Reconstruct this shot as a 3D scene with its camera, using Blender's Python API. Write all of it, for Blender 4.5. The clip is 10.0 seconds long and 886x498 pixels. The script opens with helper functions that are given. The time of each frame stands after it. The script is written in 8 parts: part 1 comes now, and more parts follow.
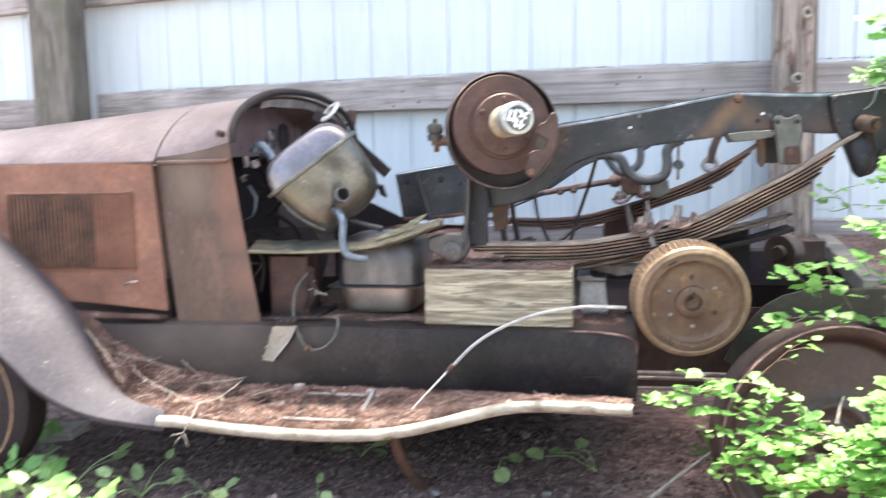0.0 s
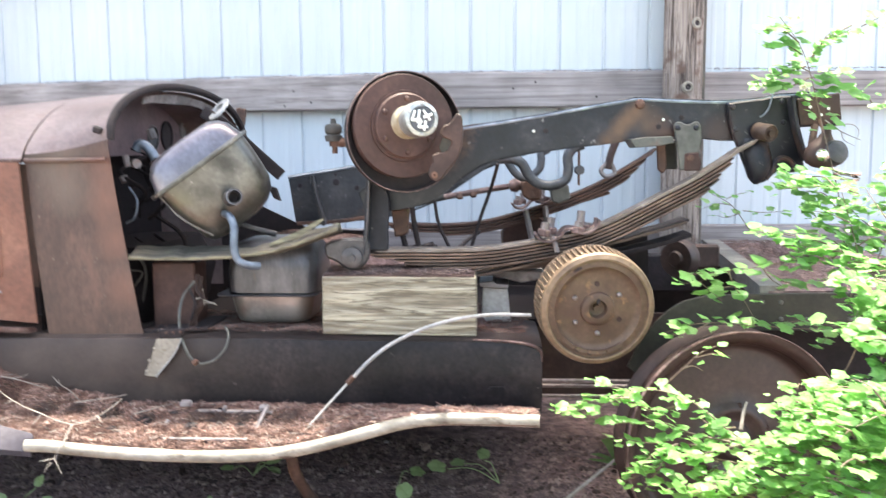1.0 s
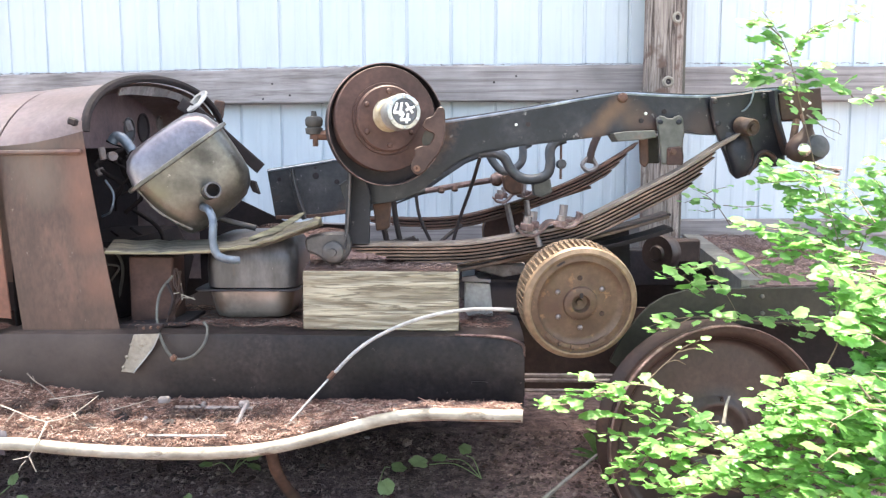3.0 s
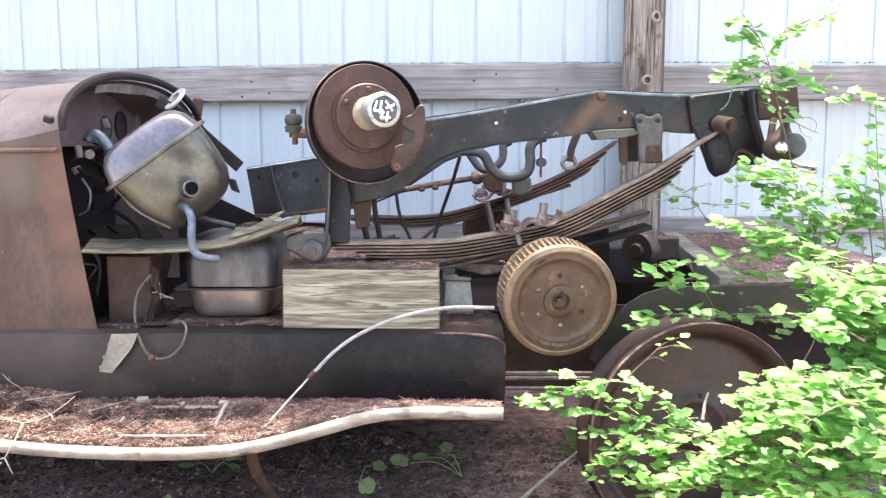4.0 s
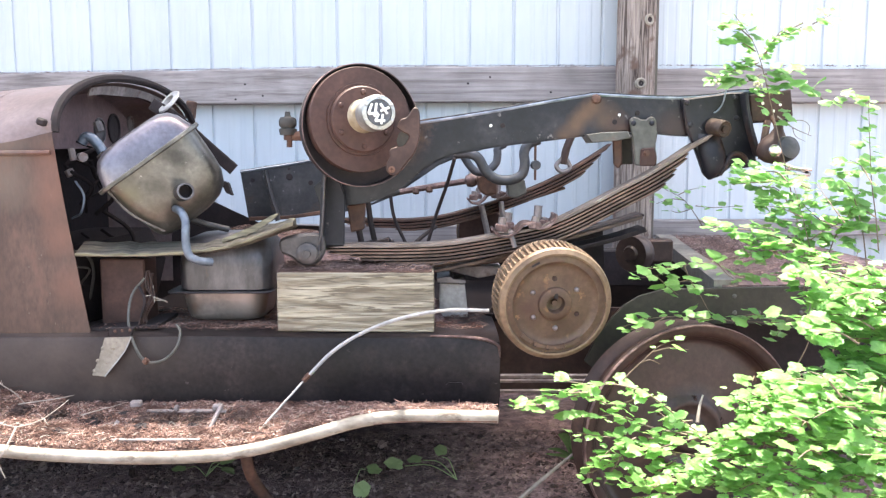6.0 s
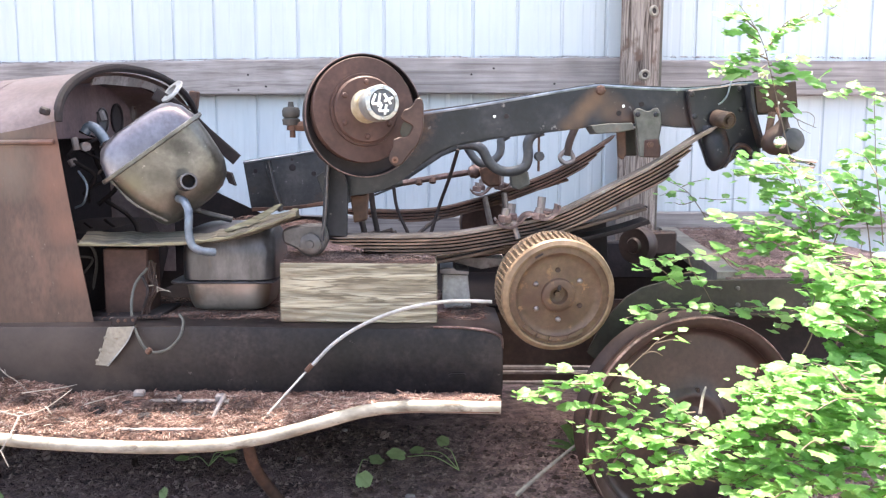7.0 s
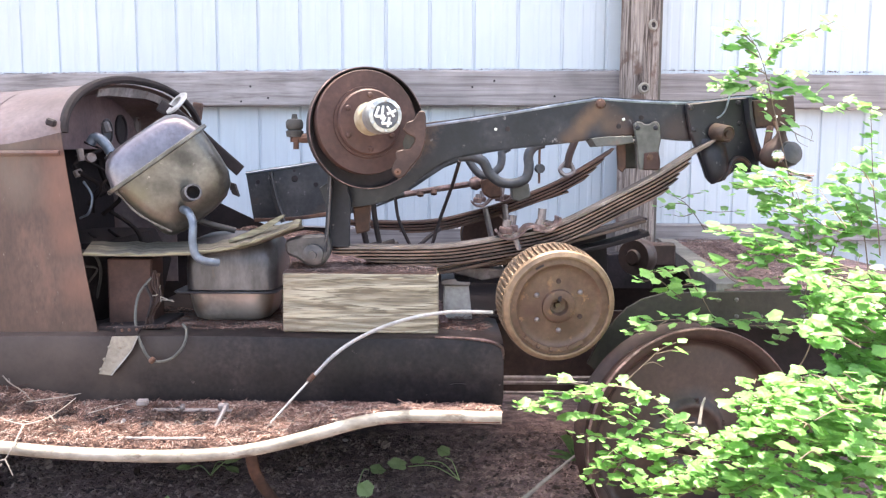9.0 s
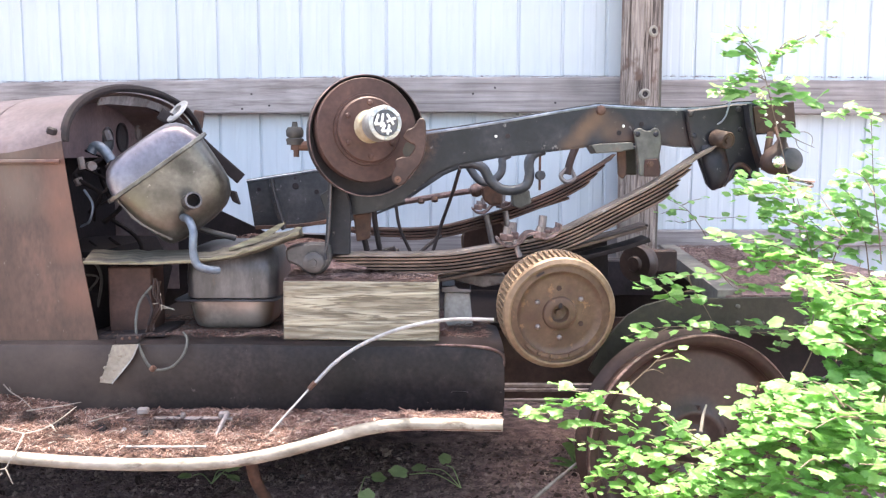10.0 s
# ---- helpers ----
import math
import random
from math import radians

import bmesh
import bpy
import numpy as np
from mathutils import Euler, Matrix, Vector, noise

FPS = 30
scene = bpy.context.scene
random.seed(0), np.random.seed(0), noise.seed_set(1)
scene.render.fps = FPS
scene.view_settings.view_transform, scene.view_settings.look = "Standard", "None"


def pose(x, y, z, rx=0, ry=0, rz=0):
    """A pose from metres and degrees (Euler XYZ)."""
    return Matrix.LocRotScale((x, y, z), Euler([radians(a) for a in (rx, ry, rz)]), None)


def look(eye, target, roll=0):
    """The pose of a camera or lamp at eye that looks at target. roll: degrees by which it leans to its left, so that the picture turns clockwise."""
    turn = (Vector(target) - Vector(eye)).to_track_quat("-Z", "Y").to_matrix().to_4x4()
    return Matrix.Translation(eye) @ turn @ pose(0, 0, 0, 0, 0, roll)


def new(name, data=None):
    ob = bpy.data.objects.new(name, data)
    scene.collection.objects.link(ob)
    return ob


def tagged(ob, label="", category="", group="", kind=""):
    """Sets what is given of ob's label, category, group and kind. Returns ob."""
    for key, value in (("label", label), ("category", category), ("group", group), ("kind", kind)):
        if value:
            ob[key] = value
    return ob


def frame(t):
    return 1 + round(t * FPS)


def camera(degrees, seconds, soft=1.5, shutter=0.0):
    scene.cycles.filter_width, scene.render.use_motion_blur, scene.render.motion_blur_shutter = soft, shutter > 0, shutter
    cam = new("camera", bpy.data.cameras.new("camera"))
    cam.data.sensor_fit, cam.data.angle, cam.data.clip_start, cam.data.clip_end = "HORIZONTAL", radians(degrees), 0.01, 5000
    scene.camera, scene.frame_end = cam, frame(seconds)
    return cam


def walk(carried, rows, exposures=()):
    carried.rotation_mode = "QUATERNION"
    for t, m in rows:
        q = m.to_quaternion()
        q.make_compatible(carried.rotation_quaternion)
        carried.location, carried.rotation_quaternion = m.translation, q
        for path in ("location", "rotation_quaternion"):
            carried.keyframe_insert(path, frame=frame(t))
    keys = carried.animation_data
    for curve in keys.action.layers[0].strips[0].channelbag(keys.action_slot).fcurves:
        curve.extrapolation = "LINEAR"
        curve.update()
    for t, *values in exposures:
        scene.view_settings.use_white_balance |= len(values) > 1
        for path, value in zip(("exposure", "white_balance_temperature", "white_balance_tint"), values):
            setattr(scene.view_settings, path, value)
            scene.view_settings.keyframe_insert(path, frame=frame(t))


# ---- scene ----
cam = camera(55.0, 10.0, soft=1.25, shutter=0.8)
PATH = [
    (0, (0.067, -0.093, 0.858), (-0.311, 1.859, 0.637), -1.1),
    (0.5, (0.038, -0.045, 0.856), (-0.182, 1.935, 0.673), -1.5),
    (1, (0.019, -0.011, 0.852), (-0.094, 1.974, 0.639), -0.3),
    (1.5, (0.002, 0.002, 0.848), (-0.053, 1.985, 0.591), 0.7),
    (2, (0.002, -0.001, 0.853), (-0.054, 1.985, 0.62), 0.2),
    (2.5, (0.006, 0.002, 0.85), (-0.066, 1.988, 0.626), -0.1),
    (4, (0.008, 0.006, 0.848), (-0.007, 1.993, 0.619), -0.1),
    (4.5, (0.007, 0.0, 0.849), (0.001, 1.987, 0.624), -0.1),
    (5, (0.006, -0.001, 0.848), (0.006, 1.986, 0.614), -0.3),
    (5.5, (0.005, 0.003, 0.85), (0.008, 1.991, 0.633), -0.2),
    (7, (0.002, 0.009, 0.845), (-0.002, 1.994, 0.604), 0.1),
    (7.5, (0.002, 0.007, 0.848), (0.0, 1.993, 0.618), 0.0),
    (8, (-0.001, 0.002, 0.851), (-0.005, 1.99, 0.626), 0.1),
    (8.5, (-0.006, -0.002, 0.847), (-0.007, 1.985, 0.622), 0.1),
    (9, (-0.005, -0.01, 0.848), (-0.006, 1.979, 0.632), 0.3),
    (9.5, (-0.002, -0.01, 0.849), (-0.009, 1.978, 0.637), 0.2),
    (10, (0.0, -0.008, 0.851), (-0.007, 1.982, 0.649), 0.1),
]
walk(cam, [(t, look(eye, target, roll)) for t, eye, target, roll in PATH], [(0, 2.88, 6900, 3), (2.5, 2.89, 6900, 3), (4.5, 2.85, 6900, 7), (7, 2.85, 6900, 8), (9.5, 2.83, 6900, 10), (10, 2.83, 6900, 10)])

# ---------------------------------------------------------------- light
SUN_HEIGHT, SUN_TURN = 76.0, 10.0
world = bpy.data.worlds.new("sky")
scene.world = world
world.use_nodes = True
wn = world.node_tree.nodes
sky = wn.new("ShaderNodeTexSky")
sky.sky_type, sky.sun_disc, sky.dust_density, sky.ozone_density = "NISHITA", False, 5.0, 0.5
sky.sun_elevation, sky.sun_rotation = radians(SUN_HEIGHT), radians(SUN_TURN)
world.node_tree.links.new(sky.outputs[0], wn["Background"].inputs[0])
wn["Background"].inputs[1].default_value = 0.15
sun = new("sun", bpy.data.lights.new("sun", "SUN"))
sun.data.energy, sun.data.angle, sun.data.color = 3.35, radians(0.6), (1.0, 0.96, 0.9)
sun.matrix_world = look((math.sin(radians(SUN_TURN)) * 5, math.cos(radians(SUN_TURN)) * 5, 5 * math.tan(radians(SUN_HEIGHT))), (0, 0, 0))

# ---------------------------------------------------------------- materials
def ramp(nt, stops):
    r = nt.nodes.new("ShaderNodeValToRGB")
    while len(r.color_ramp.elements) < len(stops):
        r.color_ramp.elements.new(0.5)
    for e, (p, c) in zip(r.color_ramp.elements, stops):
        e.position, e.color = p, (*c, 1)
    return r


def worn(name, stops, scale=8.0, rough=(0.6, 0.9), metal=0.0, bump=0.3, fine=90.0, stretch=(1, 1, 1), spots=None, random_tone=0.0, stain=None, grain=0.4, gloss=0.5, blot=None):
    """A weathered surface: large patches, fine grain, optional rust or dirt spots, and relief."""
    m = bpy.data.materials.new(name)
    m.use_nodes = True
    nt = m.node_tree
    n, l = nt.nodes, nt.links
    bsdf = n["Principled BSDF"]
    co = n.new("ShaderNodeTexCoord")
    mp = n.new("ShaderNodeMapping")
    mp.inputs["Scale"].default_value = stretch
    l.new(co.outputs["Object"], mp.inputs[0])
    big = n.new("ShaderNodeTexNoise")
    big.inputs["Scale"].default_value, big.inputs["Detail"].default_value, big.inputs["Roughness"].default_value = scale, 6, 0.62
    l.new(mp.outputs[0], big.inputs["Vector"])
    r = ramp(nt, stops)
    l.new(big.outputs[0], r.inputs[0])
    small = n.new("ShaderNodeTexNoise")
    small.inputs["Scale"].default_value, small.inputs["Detail"].default_value = fine, 5
    l.new(mp.outputs[0], small.inputs["Vector"])
    mix = n.new("ShaderNodeMix")
    mix.data_type, mix.blend_type = "RGBA", "OVERLAY"
    mix.inputs[0].default_value = grain
    l.new(r.outputs[0], mix.inputs[6])
    l.new(small.outputs[0], mix.inputs[7])
    col = mix.outputs[2]
    for sp in ([spots] if spots else []) + ([stain] if stain else []):
        tone, sc, lo, hi = sp
        s = n.new("ShaderNodeTexNoise")
        s.inputs["Scale"].default_value, s.inputs["Detail"].default_value = sc, 8
        s.inputs["Roughness"].default_value = 0.7
        l.new(mp.outputs[0], s.inputs["Vector"])
        sr = ramp(nt, [(lo, (0, 0, 0)), (hi, (1, 1, 1))])
        l.new(s.outputs[0], sr.inputs[0])
        mx = n.new("ShaderNodeMix")
        mx.data_type = "RGBA"
        l.new(sr.outputs[0], mx.inputs[0])
        l.new(col, mx.inputs[6])
        mx.inputs[7].default_value = (*tone, 1)
        col = mx.outputs[2]
    for at, reach, tone in blot or ():
        sub = n.new("ShaderNodeVectorMath")
        sub.operation = "DISTANCE"
        sub.inputs[1].default_value = at
        l.new(co.outputs["Object"], sub.inputs[0])
        wob = n.new("ShaderNodeMath")
        wob.operation = "MULTIPLY_ADD"
        soft = reach > 0.046
        wob.inputs[1].default_value = reach * (2.6 if soft else 1.6)
        l.new(big.outputs[0], wob.inputs[0])
        l.new(sub.outputs["Value"], wob.inputs[2])
        mr2 = n.new("ShaderNodeMapRange")
        mr2.inputs[1].default_value, mr2.inputs[2].default_value, mr2.inputs[3].default_value, mr2.inputs[4].default_value = reach * (0.6 if soft else 0.85), reach * (2.6 if soft else 1.95), 0.88, 0.0
        l.new(wob.outputs[0], mr2.inputs[0])
        mb = n.new("ShaderNodeMix")
        mb.data_type = "RGBA"
        l.new(mr2.outputs[0], mb.inputs[0])
        l.new(col, mb.inputs[6])
        mb.inputs[7].default_value = (*tone, 1)
        col = mb.outputs[2]
    if random_tone:
        info = n.new("ShaderNodeObjectInfo")
        hsv = n.new("ShaderNodeHueSaturation")
        mr = n.new("ShaderNodeMapRange")
        mr.inputs[3].default_value, mr.inputs[4].default_value = 1 - random_tone, 1 + random_tone
        l.new(info.outputs["Random"], mr.inputs[0])
        l.new(mr.outputs[0], hsv.inputs["Value"])
        l.new(col, hsv.inputs["Color"])
        col = hsv.outputs[0]
    l.new(col, bsdf.inputs["Base Color"])
    rr = n.new("ShaderNodeMapRange")
    rr.inputs[3].default_value, rr.inputs[4].default_value = rough
    l.new(big.outputs[0], rr.inputs[0])
    l.new(rr.outputs[0], bsdf.inputs["Roughness"])
    bsdf.inputs["Metallic"].default_value = metal
    bsdf.inputs["Specular IOR Level"].default_value = gloss
    bp = n.new("ShaderNodeBump")
    bp.inputs["Strength"].default_value, bp.inputs["Distance"].default_value = bump, 0.003
    l.new(small.outputs[0], bp.inputs["Height"])
    l.new(bp.outputs[0], bsdf.inputs["Normal"])
    return m


def timber(name, light, dark, scale, stretch, bump=0.6, rings=0.0, spots=None, distort=0.4, heart=None):
    """Weathered wood whose grain runs along the axis with the smallest stretch."""
    m = bpy.data.materials.new(name)
    m.use_nodes = True
    nt = m.node_tree
    n, l = nt.nodes, nt.links
    bsdf = n["Principled BSDF"]
    co = n.new("ShaderNodeTexCoord")
    mp = n.new("ShaderNodeMapping")
    mp.inputs["Scale"].default_value = stretch
    l.new(co.outputs["Object"], mp.inputs[0])
    w = n.new("ShaderNodeTexNoise")
    w.inputs["Scale"].default_value, w.inputs["Detail"].default_value, w.inputs["Distortion"].default_value = scale, 10, distort
    w.inputs["Roughness"].default_value = 0.5 if rings else 0.66
    l.new(mp.outputs[0], w.inputs["Vector"])
    src = w.outputs[0]
    if rings:
        mul = n.new("ShaderNodeMath")
        mul.operation = "MULTIPLY"
        mul.inputs[1].default_value = rings
        l.new(w.outputs[0], mul.inputs[0])
        grow = mul
        if heart:
            # growth rings stretched round the heart of the board
            off = n.new("ShaderNodeVectorMath")
            off.operation = "SUBTRACT"
            off.inputs[1].default_value = heart
            l.new(co.outputs["Object"], off.inputs[0])
            sq = n.new("ShaderNodeVectorMath")
            sq.operation = "MULTIPLY"
            sq.inputs[1].default_value = (0.13, 0.5, 1.0)
            l.new(off.outputs[0], sq.inputs[0])
            far = n.new("ShaderNodeVectorMath")
            far.operation = "LENGTH"
            l.new(sq.outputs[0], far.inputs[0])
            grow = n.new("ShaderNodeMath")
            grow.operation = "MULTIPLY_ADD"
            grow.inputs[1].default_value = 105.0
            l.new(far.outputs["Value"], grow.inputs[0])
            l.new(mul.outputs[0], grow.inputs[2])
        fr = n.new("ShaderNodeMath")
        fr.operation = "PINGPONG"
        fr.inputs[1].default_value = 1.0
        l.new(grow.outputs[0], fr.inputs[0])
        src = fr.outputs[0]
    lo, hi = (0.0, 0.72) if rings else (0.37, 0.63)
    r = ramp(nt, [(lo, dark), ((lo + hi) / 2, tuple(a * 0.6 + b * 0.4 for a, b in zip(light, dark))), (hi, light)])
    l.new(src, r.inputs[0])
    big = n.new("ShaderNodeTexNoise")
    big.inputs["Scale"].default_value, big.inputs["Detail"].default_value = 5, 4
    if rings:
        # long weathered streaks over the rings
        mp2 = n.new("ShaderNodeMapping")
        mp2.inputs["Scale"].default_value = (0.9, 1, 9)
        l.new(co.outputs["Object"], mp2.inputs[0])
        l.new(mp2.outputs[0], big.inputs["Vector"])
        big.inputs["Detail"].default_value = 8
    else:
        l.new(co.outputs["Object"], big.inputs["Vector"])
    mix = n.new("ShaderNodeMix")
    mix.data_type, mix.blend_type = "RGBA", "OVERLAY"
    mix.inputs[0].default_value = 0.8 if rings else 0.6
    l.new(r.outputs[0], mix.inputs[6])
    l.new(big.outputs[0], mix.inputs[7])
    col = mix.outputs[2]
    if rings:
        # dark open checks along the grain
        mp3 = n.new("ShaderNodeMapping")
        mp3.inputs["Scale"].default_value = (6, 6, 75)
        l.new(co.outputs["Object"], mp3.inputs[0])
        ck = n.new("ShaderNodeTexNoise")
        ck.inputs["Scale"].default_value, ck.inputs["Detail"].default_value, ck.inputs["Distortion"].default_value = 1.6, 6, 1.2
        l.new(mp3.outputs[0], ck.inputs["Vector"])
        cr = ramp(nt, [(0.4, (1, 1, 1)), (0.52, (0, 0, 0))])
        l.new(ck.outputs[0], cr.inputs[0])
        mc = n.new("ShaderNodeMix")
        mc.data_type = "RGBA"
        l.new(cr.outputs[0], mc.inputs[0])
        l.new(col, mc.inputs[6])
        mc.inputs[7].default_value = (*(v * 0.72 for v in dark), 1)
        col = mc.outputs[2]
    if spots:
        tone, sc, lo, hi = spots
        s = n.new("ShaderNodeTexNoise")
        s.inputs["Scale"].default_value, s.inputs["Detail"].default_value = sc, 6
        l.new(co.outputs["Object"], s.inputs["Vector"])
        sr = ramp(nt, [(lo, (0, 0, 0)), (hi, (1, 1, 1))])
        l.new(s.outputs[0], sr.inputs[0])
        mx = n.new("ShaderNodeMix")
        mx.data_type = "RGBA"
        l.new(sr.outputs[0], mx.inputs[0])
        l.new(col, mx.inputs[6])
        mx.inputs[7].default_value = (*tone, 1)
        col = mx.outputs[2]
    l.new(col, bsdf.inputs["Base Color"])
    bsdf.inputs["Roughness"].default_value = 0.85
    bp = n.new("ShaderNodeBump")
    bp.inputs["Strength"].default_value, bp.inputs["Distance"].default_value = bump, 0.004
    l.new(src, bp.inputs["Height"])
    l.new(bp.outputs[0], bsdf.inputs["Normal"])
    return m


def foliage(name, stops, rough=0.45, per_object=True, translucent=0.35, rot=None):
    """Leaves or needles, each of a slightly different tone; rot: a darker tone in noise patches of that size."""
    m = bpy.data.materials.new(name)
    m.use_nodes = True
    nt = m.node_tree
    n, l = nt.nodes, nt.links
    bsdf = n["Principled BSDF"]
    src = n.new("ShaderNodeObjectInfo" if per_object else "ShaderNodeNewGeometry")
    r = ramp(nt, stops)
    l.new(src.outputs["Random" if per_object else "Random Per Island"], r.inputs[0])
    co = n.new("ShaderNodeTexCoord")
    tx = n.new("ShaderNodeTexNoise")
    tx.inputs["Scale"].default_value = 120
    l.new(co.outputs["Object"], tx.inputs["Vector"])
    mix = n.new("ShaderNodeMix")
    mix.data_type, mix.blend_type = "RGBA", "OVERLAY"
    mix.inputs[0].default_value = 0.3
    l.new(r.outputs[0], mix.inputs[6])
    l.new(tx.outputs[0], mix.inputs[7])
    col = mix.outputs[2]
    if rot:
        tone, sc, lo, hi = rot
        pn = n.new("ShaderNodeTexNoise")
        pn.inputs["Scale"].default_value, pn.inputs["Detail"].default_value = sc, 5
        l.new(co.outputs["Object"], pn.inputs["Vector"])
        pr = ramp(nt, [(lo, (0, 0, 0)), (hi, (1, 1, 1))])
        l.new(pn.outputs[0], pr.inputs[0])
        pm = n.new("ShaderNodeMix")
        pm.data_type, pm.blend_type = "RGBA", "MULTIPLY"
        l.new(pr.outputs[0], pm.inputs[0])
        l.new(col, pm.inputs[6])
        pm.inputs[7].default_value = (*tone, 1)
        col = pm.outputs[2]
    l.new(col, bsdf.inputs["Base Color"])
    bsdf.inputs["Roughness"].default_value = rough
    bsdf.inputs["Specular IOR Level"].default_value = 0.45 if translucent else 0.3
    if translucent:
        tr = n.new("ShaderNodeBsdfTranslucent")
        # light that passes through a leaf comes out brighter and yellower
        thru = n.new("ShaderNodeVectorMath")
        thru.operation = "MULTIPLY"
        thru.inputs[1].default_value = (1.34, 1.38, 1.15)
        l.new(mix.outputs[2], thru.inputs[0])
        l.new(thru.outputs[0], tr.inputs[0])
        ms = n.new("ShaderNodeMixShader")
        ms.inputs[0].default_value = translucent
        l.new(bsdf.outputs[0], ms.inputs[1])
        l.new(tr.outputs[0], ms.inputs[2])
        l.new(ms.outputs[0], n["Material Output"].inputs[0])
    return m


# paler than the cowl side: light on the top is in the colour
M_HOOD = worn("rusty_pink_brown_lit_top", [(0.3, (0.11, 0.076, 0.073)), (0.5, (0.165, 0.122, 0.118)), (0.7, (0.235, 0.184, 0.178))], 6, (0.42, 0.62), 0.1, 0.12, spots=((0.145, 0.083, 0.066), 9, 0.55, 0.78), stain=((0.32, 0.275, 0.265), 22, 0.64, 0.77), grain=0.35)
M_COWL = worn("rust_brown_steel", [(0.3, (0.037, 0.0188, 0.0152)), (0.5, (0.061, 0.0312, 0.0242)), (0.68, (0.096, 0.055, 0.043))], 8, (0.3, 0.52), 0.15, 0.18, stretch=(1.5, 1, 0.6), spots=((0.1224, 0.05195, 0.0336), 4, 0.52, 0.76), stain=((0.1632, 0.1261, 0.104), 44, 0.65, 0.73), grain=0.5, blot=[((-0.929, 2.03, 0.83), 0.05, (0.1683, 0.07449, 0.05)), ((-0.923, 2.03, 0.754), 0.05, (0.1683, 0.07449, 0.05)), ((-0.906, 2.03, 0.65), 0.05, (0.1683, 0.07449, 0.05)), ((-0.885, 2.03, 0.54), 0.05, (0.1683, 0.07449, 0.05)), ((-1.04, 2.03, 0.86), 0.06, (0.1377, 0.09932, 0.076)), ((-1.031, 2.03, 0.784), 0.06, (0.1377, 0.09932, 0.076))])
M_ORANGE = worn("orange_rust_panel", [(0.3, (0.095, 0.03895, 0.02565)), (0.5, (0.152, 0.06365, 0.04085)), (0.7, (0.209, 0.09785, 0.0646))], 7, (0.5, 0.75), 0.05, 0.15, spots=((0.095, 0.04275, 0.0304), 5, 0.56, 0.74), grain=0.4)
M_RUST = worn("dark_rust", [(0.3, (0.04, 0.021, 0.015)), (0.5, (0.088, 0.043, 0.029)), (0.72, (0.155, 0.078, 0.05))], 14, (0.55, 0.85), 0.15, 0.4)
M_DISC = worn("smooth_brown_rust", [(0.3, (0.03876, 0.02053, 0.017)), (0.5, (0.05916, 0.03152, 0.0265)), (0.7, (0.08772, 0.04775, 0.039))], 12, (0.5, 0.7), 0.1, 0.15, spots=((0.0408, 0.02578, 0.022), 5, 0.52, 0.7), grain=0.4, gloss=0.25)
M_WHEEL = worn("dark_brown_wheel_rust", [(0.3, (0.0255, 0.01385, 0.011)), (0.5, (0.04284, 0.0234, 0.019)), (0.7, (0.0714, 0.04202, 0.035))], 10, (0.45, 0.7), 0.15, 0.2, spots=((0.0969, 0.04584, 0.031), 9, 0.57, 0.75), gloss=0.35)
M_BLACK = worn("chipped_black_paint", [(0.3, (0.00816, 0.008117, 0.011)), (0.5, (0.01734, 0.01767, 0.0235)), (0.66, (0.03774, 0.03533, 0.04)), (0.8, (0.0918, 0.0764, 0.073))], 9, (0.4, 0.62), 0.1, 0.2, spots=((0.0969, 0.04966, 0.032), 5, 0.58, 0.74), stain=((0.1734, 0.1528, 0.15), 38, 0.62, 0.7), gloss=0.3)
M_RAIL = worn("chipped_black_rail_paint", [(0.3, (0.004668, 0.005126, 0.007744)), (0.5, (0.009425, 0.009913, 0.01426)), (0.64, (0.02334, 0.02252, 0.02728)), (0.8, (0.08976, 0.079, 0.0792))], 12, (0.22, 0.42), 0.1, 0.25, spots=((0.0763, 0.04202, 0.02816), 6, 0.6, 0.74), stain=((0.1526, 0.1387, 0.1408), 38, 0.62, 0.69), gloss=0.36, blot=[((0.379, 2.15, 0.964), 0.028, (0.1077, 0.05715, 0.03168)), ((0.359, 2.15, 0.942), 0.03, (0.1077, 0.06051, 0.0352)), ((0.337, 2.15, 0.916), 0.032, (0.09874, 0.05715, 0.0352)), ((0.312, 2.15, 0.891), 0.034, (0.08976, 0.05042, 0.03168)), ((0.408, 2.15, 0.93), 0.045, (0.07181, 0.0437, 0.02992)), ((0.448, 2.15, 0.899), 0.045, (0.0763, 0.03866, 0.02816)), ((0.568, 2.15, 0.902), 0.05, (0.06283, 0.0353, 0.02992))])
M_APRON = worn("faded_black_apron_paint", [(0.3, (0.008364, 0.006589, 0.0071)), (0.5, (0.01306, 0.009932, 0.0106)), (0.7, (0.0306, 0.02244, 0.0215))], 7, (0.32, 0.55), 0.0, 0.15, spots=((0.03264, 0.02196, 0.0195), 5.0, 0.56, 0.7), stain=((0.1326, 0.105, 0.1), 34, 0.655, 0.71), gloss=0.2, grain=0.8, blot=[((-1.146, 2, 0.352), 0.34, (0.09384, 0.06971, 0.06)), ((-0.913, 2, 0.393), 0.2, (0.0816, 0.06112, 0.053)), ((-0.655, 2, 0.407), 0.12, (0.051, 0.03916, 0.035)), ((0.144, 2, 0.337), 0.03, (0.0408, 0.0296, 0.028)), ((0.109, 2.12, 0.409), 0.1, (0.1326, 0.1003, 0.095)), ((0.023, 2.06, 0.407), 0.05, (0.102, 0.0764, 0.072))])
